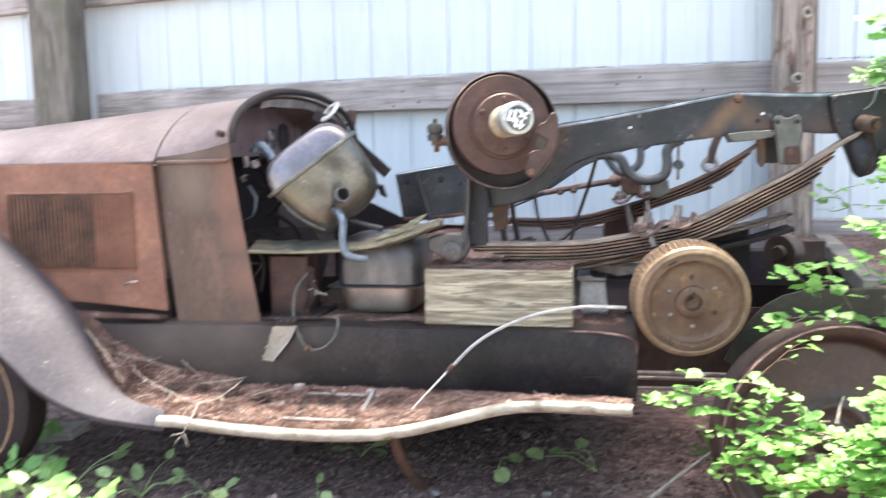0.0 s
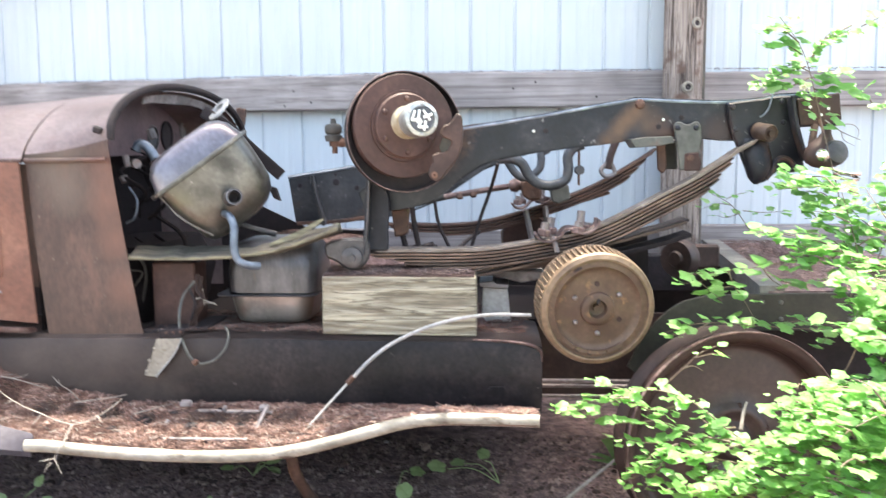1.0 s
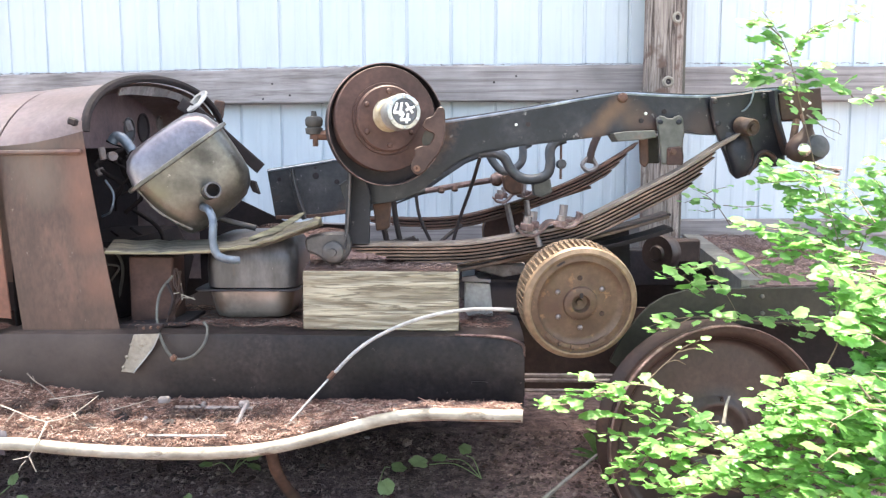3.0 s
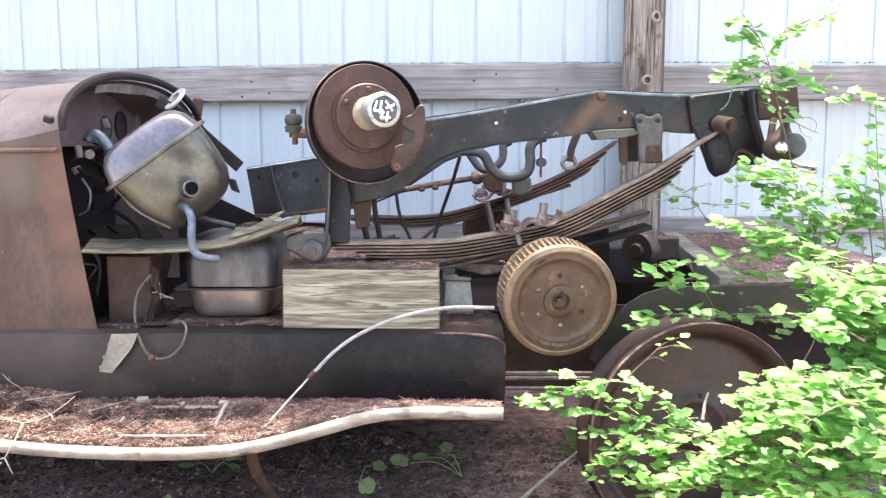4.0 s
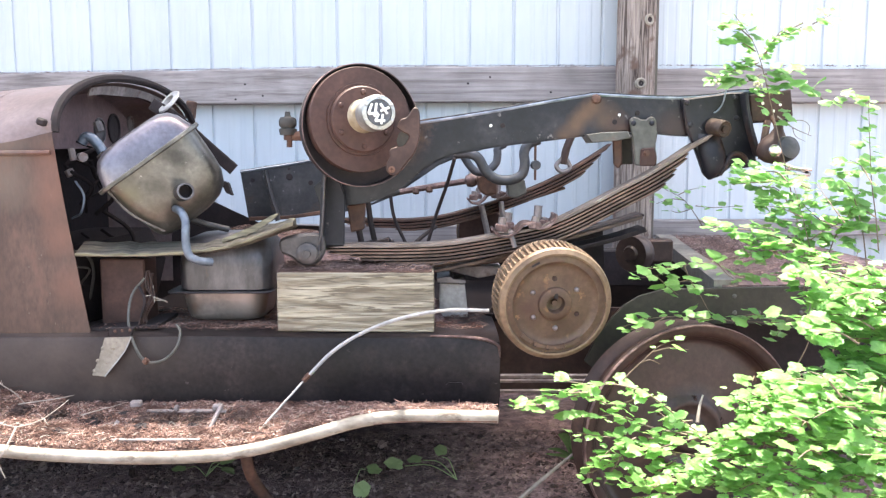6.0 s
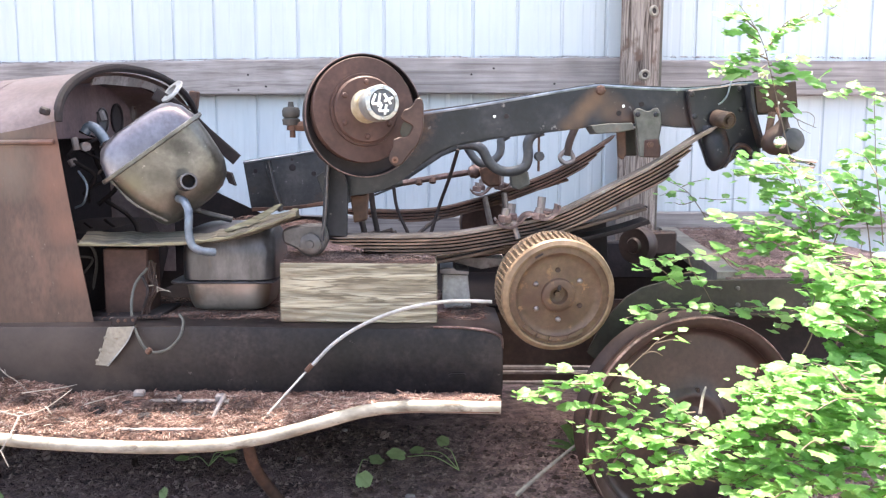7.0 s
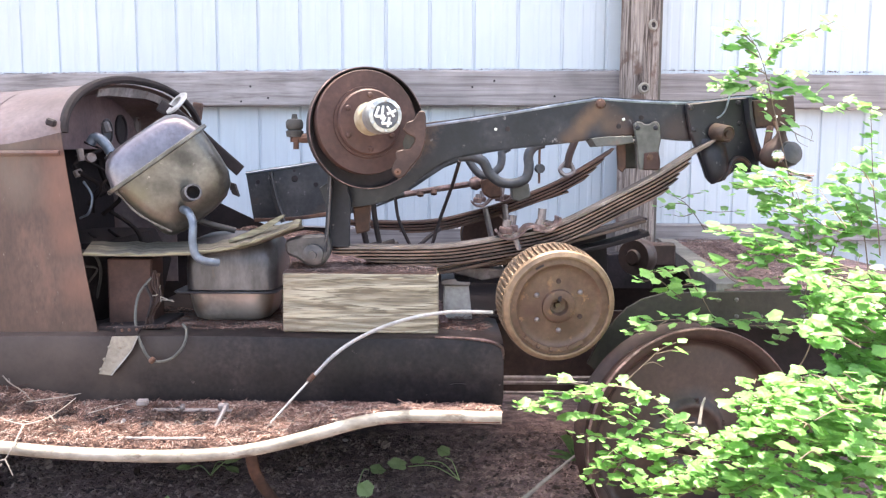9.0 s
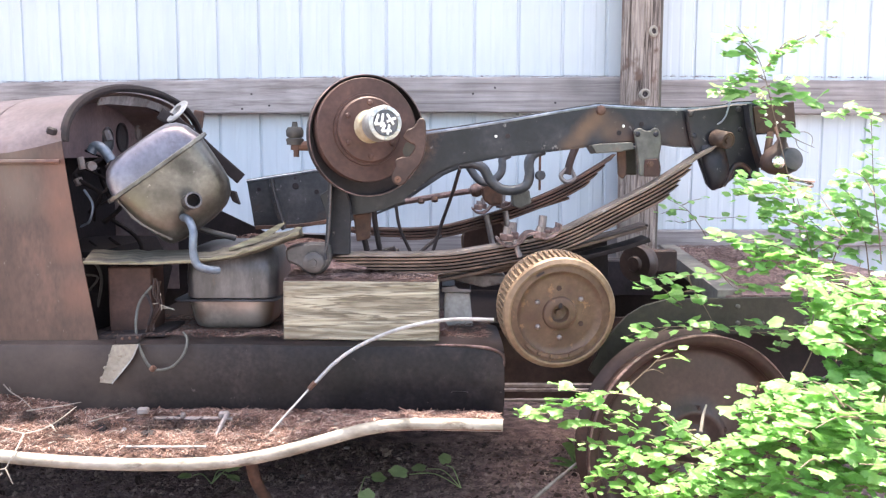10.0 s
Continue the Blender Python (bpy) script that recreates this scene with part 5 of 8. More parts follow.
part("shackle_pin", lathe([(0.026, 0), (0.026, 0.01), (0.022, 0.013), (0.01, 0.014), (0.009, 0.02), (0, 0.02)], (-0.323, 2.06, 0.608), (0, -1, 0), 20), M_GREASE, frame_t, "", True)
# right end hanger, bracket plate, end piece
part("hanger", prism([(0.595, 0.982), (0.64, 0.987), (0.68, 0.992), (0.711, 0.997), (0.748, 0.998), (0.756, 0.946), (0.768, 0.897), (0.782, 0.848), (0.786, 0.82), (0.767, 0.813), (0.75, 0.811), (0.733, 0.815), (0.718, 0.812), (0.707, 0.803), (0.694, 0.79), (0.672, 0.784), (0.654, 0.795), (0.645, 0.82), (0.627, 0.865), (0.61, 0.904), (0.602, 0.939)], 2.128, 2.147, 0.004), M_RAIL, frame_t, "large pressed black spring hanger plate")
rings = []
for (x, z), w, d in (((0.662, 0.896), 20, 6), ((0.667, 0.874), 23, 15), ((0.672, 0.848), 24, 20), ((0.676, 0.823), 21, 21), ((0.675, 0.804), 16, 18), ((0.671, 0.791), 10, 11), ((0.67, 0.783), 3, 4)):
    rings.append([(x + math.cos(k * math.pi / 10) * w * 0.00141, 2.132 - math.sin(k * math.pi / 10) * d * 0.00141, z) for k in range(20)])
part("hanger_pocket", loft(rings), M_BLACK, frame_t, "bulging pocket under the spring eye", True)
part("scoop_lip", tube([(0.701, 2.124, 1.006), (0.698, 2.124, 0.988), (0.692, 2.124, 0.967), (0.681, 2.124, 0.952), (0.672, 2.124, 0.947)], 0.0022, 6, 4), M_EDGE_GLINT, frame_t, "lip coloured for the bright light along it")
part("hanger_curl", tube([(0.764, 2.125, 0.819), (0.749, 2.125, 0.841), (0.729, 2.125, 0.848), (0.714, 2.125, 0.839), (0.707, 2.125, 0.819), (0.692, 2.125, 0.795)], 0.006, 8, 4), M_BLACK, frame_t, "rolled lower edge", True)
part("hanger_strip", strip([(0.739, 0.994), (0.75, 0.931), (0.778, 0.841)], 0.008, 2.09, 2.14, 4), M_BLACK, frame_t)
for p in ((0.607, 2.128, 0.972), (0.616, 2.128, 0.918), (0.724, 2.128, 0.984), (0.73, 2.128, 0.934)):
    part("hanger_rivet", rivets([p], 0.007), M_BLACK, frame_t)
part("end_piece", prism([(0.752, 0.989), (0.852, 1.002), (0.86, 0.938), (0.83, 0.928), (0.761, 0.924)], 2.105, 2.12, 0.002), M_WHEEL, frame_t, "rust-brown perforated frame end")
part("eye_bush", lathe([(0.016, -0.04), (0.021, -0.034), (0.021, 0.012), (0.0185, 0.016), (0.016, 0.012), (0.009, 0.0115), (0.008, 0.018), (0, 0.018)], (0.68, 2.09, 0.908), (0.35, -0.9, -0.15), 20), M_SPRING, frame_t, "worn spring eye bush", True)
brk = part("bracket_plate", prism([(0.465, 0.929), (0.474, 0.938), (0.485, 0.936), (0.493, 0.931), (0.507, 0.931), (0.515, 0.938), (0.525, 0.938), (0.531, 0.928), (0.535, 0.893), (0.53, 0.865), (0.535, 0.84), (0.534, 0.818), (0.482, 0.818), (0.478, 0.852), (0.472, 0.893)], 2.122, 2.134, 0.003), M_GREYGREEN, frame_t, "small grey bracket plate with bolts")
part("bracket_foot", prism([(0.493, 0.86), (0.526, 0.863), (0.533, 0.835), (0.532, 0.817), (0.492, 0.817)], 2.115, 2.123, 0.003), M_DISC, brk, "brown rusted foot")
for p in ((0.475, 2.122, 0.922), (0.52, 2.122, 0.922)):
    part("bracket_rivet", rivets([p], 0.007), M_BLACK, brk)
part("bracket_nut", bolt((0.506, 2.115, 0.849), 0.008, 0.012, (0, -1, 0)), M_RUST, brk)
part("rubber_stop", prism([(0.458, 0.892), (0.49, 0.892), (0.495, 0.82), (0.46, 0.82)], 2.2, 2.26, 0.004), M_OLIVE, frame_t, "dark bump stop")
part("stop_flange", prism([(0.434, 0.883), (0.456, 0.886), (0.459, 0.823), (0.45, 0.809), (0.438, 0.82)], 2.165, 2.18, 0.003), M_RUST, frame_t, "brown flange of the bump stop")
part("wood_shim", prism([(0.357, 0.895), (0.399, 0.9), (0.46, 0.902), (0.466, 0.885), (0.43, 0.878), (0.371, 0.874)], 2.11, 2.2, 0.002), M_GREYGREEN, frame_t, "flat grey-brown steel shim")

# leaf springs
leaf_line = [(-0.29, 0.62), (-0.187, 0.621), (-0.09, 0.621), (0.008, 0.625), (0.092, 0.637), (0.176, 0.652), (0.245, 0.667), (0.308, 0.691), (0.37, 0.722), (0.438, 0.758), (0.507, 0.794), (0.574, 0.835), (0.628, 0.871), (0.669, 0.893)]
full = catmull([(x, 0, z) for x, z in leaf_line], 8)


def leaf_part(a, b, drop, thick, y0, y1, line, splay=0.0):
    pts = line[int(a * (len(line) - 1)):int(b * (len(line) - 1)) + 1]
    out = []
    for i, p in enumerate(pts):
        d = (pts[min(i + 1, len(pts) - 1)] - pts[max(i - 1, 0)]).normalized()
        k = i / (len(pts) - 1)
        off = drop + splay * max(0, k - 0.5) ** 2 * 4
        out.append((p.x + d.z * off, p.z - d.x * off))
    return strip(out, thick, y0, y1, 1, None, 0.03)


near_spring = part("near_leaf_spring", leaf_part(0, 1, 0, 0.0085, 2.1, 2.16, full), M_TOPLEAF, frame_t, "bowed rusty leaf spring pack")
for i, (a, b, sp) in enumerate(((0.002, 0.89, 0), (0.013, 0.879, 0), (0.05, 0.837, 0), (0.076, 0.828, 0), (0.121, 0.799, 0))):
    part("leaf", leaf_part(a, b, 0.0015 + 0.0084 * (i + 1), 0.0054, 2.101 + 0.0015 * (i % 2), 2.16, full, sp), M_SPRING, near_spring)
far_line = [(-0.338, 0.634), (-0.246, 0.634), (-0.118, 0.632), (-0.008, 0.642), (0.083, 0.664), (0.175, 0.691), (0.257, 0.72), (0.329, 0.749), (0.393, 0.78), (0.473, 0.827), (0.55, 0.876)]
ffull = catmull([(x, 0, z) for x, z in far_line], 8)
far_spring = part("far_leaf_spring", leaf_part(0, 1, 0, 0.009, 2.76, 2.82, ffull), M_RUST, frame_t, "red-brown far leaf spring pack")
for i, (a, b, sp) in enumerate(((0.03, 0.955, 0), (0.1, 0.917, 0), (0.18, 0.876, 0))):
    part("leaf", leaf_part(a, b, 0.0015 + 0.0098 * (i + 1), 0.0065, 2.762, 2.82, ffull, sp), M_RUST, far_spring)
part("leaf", strip([(-0.027, 0.607), (0.103, 0.64), (0.213, 0.681), (0.305, 0.705), (0.402, 0.736)], 0.007, 2.77, 2.82, 5), M_RUST, far_spring, "loose thin leaf")
for line, thick in ([(0.243, 0.595), (0.389, 0.63), (0.485, 0.654), (0.563, 0.678)], 0.007), ([(0.243, 0.562), (0.389, 0.587), (0.494, 0.613), (0.57, 0.637)], 0.012):
    part("spring_pad", strip(line, thick, 2.36, 2.46, 5), M_INK, frame_t, "dark strip under the spring")
# dark sheet, added where the gap under the spring is only shade
part("gap_backing", prism([(0.3, 0.5), (0.3, 0.59), (0.42, 0.63), (0.47, 0.63), (0.48, 0.5)], 2.47, 2.476, 0.001), M_INK, frame_t, "dark sheet standing in for the shaded gap under the spring")
part("spring_plate", prism([(0.021, 0.557), (0.158, 0.553), (0.162, 0.534), (0.098, 0.523), (0.024, 0.541)], 2.22, 2.32, 0.003), M_CONCRETE, frame_t, "grey slanted plate under the spring")
# axle seat, clamp plates and u-bolts
part("lower_leaf", strip([(-0.02, 0.554), (0.09, 0.577), (0.2, 0.606), (0.323, 0.638), (0.415, 0.664), (0.503, 0.69)], 0.008, 2.12, 2.165, 5), M_SPRING, frame_t, "loose lower leaf")
part("spring_seat", prism([(-0.043, 0.559), (0.067, 0.581), (0.175, 0.6), (0.175, 0.574), (0.067, 0.562)], 2.16, 2.28, 0.003), M_SPRING, frame_t)


def clamp(c, y, sc):
    """A wavy clamp plate with its nuts and bolt ends."""
    k = sc
    pts = [(-0.068, 0.01), (-0.055, -0.004), (-0.035, -0.008), (-0.018, 0.0), (-0.004, 0.014), (0.014, 0.014), (0.028, 0.004), (0.046, 0.006), (0.062, 0.018), (0.064, 0.03)]
    tilt = 0.08
    pl = part("clamp_plate", strip([(c[0] + a * k, c[2] + (b + a * tilt) * k) for a, b in pts], 0.0055 * k, y - 0.045, y + 0.045, 4), M_CLAMP, frame_t, "wavy rusted clamp plate")
    for dx, dy, up in ((-0.05, -0.028, 0.03), (-0.034, 0.03, 0.036), (0.02, -0.03, 0.026), (0.03, 0.03, 0.046), (0.042, 0.0, 0.02)):
        p = (c[0] + dx * k, y + dy, c[2] + (0.004 + dx * tilt) * k)
        nut = part("clamp_nut", lathe([(0, 0), (0.0145 * k, 0), (0.0155 * k, 0.003), (0.0155 * k, 0.014), (0.0135 * k, 0.017), (0, 0.017)], p, (0.12, 0, 1), 6), M_CLAMP, pl)
        part("bolt_end", tube([p, (p[0] + 0.004, p[1], p[2] + up * 0.95 * k)], 0.0088 * k, 8, 1), M_BRIGHT, nut)
    return pl


clamp((0.208, 2.13, 0.658), 2.13, 1.18)
clamp((0.152, 2.74, 0.701), 2.74, 1.0)
for a, b, r in (((0.13, 2.75, 0.683), (0.153, 2.75, 0.58), 0.0095), ((0.192, 2.75, 0.695), (0.208, 2.75, 0.585), 0.0095), ((0.17, 2.1, 0.657), (0.184, 2.1, 0.618), 0.007)):
    part("u_bolt", tube([a, b], r, 8, 1), M_BRIGHT, frame_t)
far_drum = part("far_drum", lathe([(0.0, 0.02), (0.078, 0.02), (0.084, 0.012), (0.084, -0.03), (0, -0.03)], (0.14, 2.86, 0.588), (-0.2, -0.98, 0), 32), M_DISC, frame_t, "brown drum of the far wheel end", True)
part("drum_band", lathe([(0.086, 0.008), (0.09, 0.004), (0.09, -0.006), (0.086, -0.01)], (0.14, 2.86, 0.588), (-0.2, -0.98, 0), 32), M_DRUM, far_drum, "tan rim band", True)
part("grey_seat", prism([(0.189, 0.764), (0.241, 0.774), (0.248, 0.734), (0.217, 0.718), (0.195, 0.724)], 2.46, 2.52, 0.004), M_GREYGREEN, frame_t)
# forged yokes hanging under the rail
part("yoke", tube([(0.035, 2.4, 0.847), (0.076, 2.4, 0.848), (0.105, 2.4, 0.835), (0.126, 2.4, 0.799), (0.156, 2.4, 0.777), (0.194, 2.4, 0.774), (0.226, 2.4, 0.788), (0.235, 2.4, 0.818), (0.233, 2.4, 0.852), (0.247, 2.4, 0.876), (0.275, 2.4, 0.887)], 0.01434, 12, 5), M_YOKE, frame_t, "thick grey forged yoke", True)
part("yoke", tube([(0.063, 2.5, 0.846), (0.087, 2.5, 0.81), (0.109, 2.5, 0.794), (0.137, 2.5, 0.799), (0.16, 2.5, 0.82), (0.165, 2.5, 0.846), (0.165, 2.5, 0.863), (0.186, 2.5, 0.876)], 0.01162, 10, 5), M_YOKE, frame_t, "grey forged yoke", True)
part("pivot_block", prism([(0.104, 0.779), (0.125, 0.789), (0.168, 0.769), (0.169, 0.728), (0.132, 0.723), (0.111, 0.74)], 2.53, 2.58, 0.006), M_RUST, frame_t, "rusty pivot block")
part("yoke_pin", tube([(0.264, 2.4, 0.881), (0.264, 2.4, 0.774)], 0.0035, 6, 1), M_RUST, frame_t)
part("yoke_nut", lathe([(0, -0.01), (0.013, -0.008), (0.013, 0.008), (0, 0.01)], (0.264, 2.39, 0.816), (0.3, -0.95, 0), 12), M_YOKE, frame_t)
# tie rod and shackles
tie = part("tie_rod", tube([(-0.137, 2.6, 0.73), (-0.025, 2.6, 0.749), (0.082, 2.6, 0.766)], 0.009, 8, 2), M_CLAMP, frame_t, "red-rusted tie rod", True)
part("rod_boot", tube([(-0.187, 2.6, 0.727), (-0.159, 2.6, 0.728), (-0.125, 2.6, 0.733)], (0.016, 0.014, 0.009), 10, 3), M_RUBBER, tie, "black rubber boot", True)
for p in ((-0.076, 2.59, 0.734), (-0.035, 2.59, 0.739)):
    part("rod_knob", lathe([(0, -0.012), (0.01, -0.008), (0.01, 0.006), (0, 0.01)], p, (0, -0.4, -1), 10), M_RUST, tie, "", True)
part("ball_joint", lathe([(0, -0.022), (0.016, -0.016), (0.022, 0), (0.016, 0.016), (0, 0.022)], (0.092, 2.58, 0.768), (1, 0, 0.2), 12), M_CLAMP, tie, "", True)
part("rod_fork", tube([(0.103, 2.57, 0.768), (0.132, 2.57, 0.782), (0.143, 2.57, 0.757), (0.126, 2.57, 0.74)], 0.008, 8, 4), M_RUST, tie)
part("far_shackle", tube([(0.41, 2.7, 0.902), (0.393, 2.7, 0.858), (0.385, 2.7, 0.814)], 0.012, 8, 3), M_WHEEL, frame_t)
part("far_shackle_loop", tube([(0.384, 2.7, 0.835), (0.363, 2.7, 0.81), (0.381, 2.7, 0.791), (0.406, 2.7, 0.803), (0.395, 2.7, 0.831)], 0.007, 8, 4), M_BRIGHT, frame_t)
for pts, r in (([(0.037, 2.3, 0.835), (0.017, 2.35, 0.765), (-0.014, 2.4, 0.675), (-0.039, 2.4, 0.592)], 0.005), ([(-0.197, 2.3, 0.726), (-0.19, 2.3, 0.667), (-0.178, 2.3, 0.603)], 0.0075), ([(-0.148, 2.5, 0.726), (-0.137, 2.5, 0.66), (-0.104, 2.5, 0.585)], 0.005), ([(-0.082, 2.5, 0.581), (-0.045, 2.55, 0.61), (-0.016, 2.6, 0.626)], 0.006), ([(-0.23, 2.25, 0.686), (-0.216, 2.25, 0.641), (-0.209, 2.25, 0.608)], 0.008)):
    part("hose", tube(pts, r, 8, 5), M_INK, frame_t)
for p in ((-0.19, 2.3, 0.606), (-0.155, 2.3, 0.61), (-0.144, 2.3, 0.603)):
    part("hose_fitting", lathe([(0, -0.02), (0.01, -0.018), (0.01, 0.018), (0, 0.02)], p, (1, 0, 0.3), 8), M_INK, frame_t)

# hub and drum on the frame
hub_axis = Vector((0.39, -0.92, 0.03)).normalized()
hc = Vector((-0.187, 2, 0.926))
R = 0.13944
ring_c = Vector((-0.179, 2, 0.914))
RR = R * 1.028
bc = hc + Vector((0, 0, 0.007))
drum_t = part("wheel_hub", lathe([(RR * 0.6, -0.034), (RR * 0.985, -0.03), (RR, -0.012), (RR, 0.0), (RR * 0.99, 0.003), (RR * 0.972, 0.003), (RR * 0.965, -0.026), (0, -0.026)], ring_c + hub_axis * -0.012, hub_axis, 64), M_INK, frame_t, "dark backing drum", True)
part("drum_edge", lathe([(RR * 1.001, -0.002), (RR * 0.994, 0.0036), (RR * 0.984, 0.0036)], ring_c + hub_axis * -0.012, hub_axis, 64), M_CLAMP, drum_t, "worn pale drum edge", True)
part("hub_plate", lathe([(R * 0.868, -0.02), (R * 0.868, 0.008), (R * 0.858, 0.011), (R * 0.6, 0.012), (R * 0.59, 0.018), (0, 0.018)], hc, hub_axis, 64), M_DISC, drum_t, "smooth brown rusted disc", True)
part("hub_flange", lathe([(R * 0.545, 0.01), (R * 0.545, 0.026), (R * 0.52, 0.03), (R * 0.3, 0.03), (0, 0.03)], hc, hub_axis, 48), M_DISC, drum_t, "raised centre flange", True)
part("hub_barrel", lathe([(R * 0.28, 0.03), (R * 0.25, 0.04), (R * 0.235, 0.05), (R * 0.235, 0.1), (R * 0.225, 0.104), (0, 0.104)], bc, hub_axis, 32), M_HUB, drum_t, "yellowed white hub barrel", True)
cap = part("hub_cap", lathe([(R * 0.255, 0.08), (R * 0.28, 0.09), (R * 0.285, 0.13), (R * 0.27, 0.138), (R * 0.21, 0.14), (R * 0.2, 0.136), (0, 0.136)], bc, hub_axis, 32), M_CAP, drum_t, "scuffed alloy locking cap", True)
part("cap_face", lathe([(R * 0.2, 0.1365), (R * 0.195, 0.1385), (0, 0.1385)], bc, hub_axis, 24), M_YOKE, cap, "dark grey cap face")
ex = Vector((0, 0, 1)).cross(hub_axis).normalized()
ez = hub_axis.cross(ex)
FACE = R * 0.185
for (a0, b0), (a1, b1) in (((-0.62, 0.72), (-0.95, -0.12)), ((-0.95, -0.12), (-0.12, -0.06)), ((-0.22, 0.78), (-0.42, -0.35)), ((0.12, 0.75), (0.72, -0.1)), ((0.9, 0.42), (0.12, 0.12)), ((-0.05, -0.14), (-0.36, -0.7)), ((-0.36, -0.7), (0.5, -0.66)), ((0.32, -0.15), (0.16, -0.98))):
    p0, p1 = (bc + hub_axis * 0.1395 + ex * a * FACE + ez * b * FACE for a, b in ((a0, b0), (a1, b1)))
    part("mark", tube([p0, p1], 0.003, 6, 1), M_WHITE, cap, "white painted mark")
for k in range(6):
    a = radians(30 + 60 * k)
    part("flange_bolt", rivets([hc + hub_axis * 0.03 + (ex * math.cos(a) + ez * math.sin(a)) * R * 0.44], 0.007, hub_axis), M_DISC, drum_t)
    part("cap_bolt", rivets([bc + hub_axis * 0.138 + (ex * math.cos(a) + ez * math.sin(a)) * R * 0.24], 0.0045, hub_axis), M_CAP, cap)
part("brake_bracket", prism(rounded([(-0.09, 0.924), (-0.074, 0.931), (-0.061, 0.95), (-0.048, 0.946), (-0.046, 0.912), (-0.048, 0.88), (-0.059, 0.848), (-0.078, 0.826), (-0.094, 0.804), (-0.11, 0.799), (-0.123, 0.81), (-0.122, 0.827), (-0.114, 0.842), (-0.115, 0.857), (-0.099, 0.864), (-0.084, 0.866), (-0.074, 0.879), (-0.072, 0.89), (-0.086, 0.897), (-0.098, 0.908)], 3), 1.932, 1.958, 0.005), M_WHEEL, drum_t, "rusty curved brake bracket")
part("bracket_gap", prism(rounded([(-0.094, 0.893), (-0.085, 0.898), (-0.072, 0.892), (-0.07, 0.879), (-0.08, 0.868), (-0.094, 0.864), (-0.099, 0.878)], 2), 1.937, 1.945, 0.001), M_OLIVE, drum_t, "dark opening in the brake bracket")
part("bracket_pin", lathe([(0.008, 0), (0.008, 0.006), (0.003, 0.007), (0, 0.003)], (-0.11, 1.935, 0.813), (0, -1, 0), 10), M_RUST, drum_t)
part("stub_axle", tube([hc + Vector((-0.02, 0.04, 0)), hc + Vector((-0.02, 0.2, 0.0))], 0.05, 16, 1), M_RUST, drum_t)
shock = part("shock_mount", lathe([(0, -0.024), (0.02, -0.022), (0.022, -0.008), (0.016, -0.005), (0.021, 0.0), (0.022, 0.012), (0.018, 0.02), (0.008, 0.022), (0.006, 0.034), (0, 0.034)], (-0.372, 2.1, 0.916), (0, 0, 1), 18), M_RUBBER, frame_t, "rubber shock mount beside the drum", True)
part("shock_bolt", bolt((-0.369, 2.1, 0.894), 0.014, 0.03, (0, 0, -1)), M_RUST, shock)
part("shock_arm", tube([(-0.367, 2.1, 0.892), (-0.329, 2.1, 0.891), (-0.281, 2.1, 0.891)], 0.012, 8, 1), M_RUST, shock)


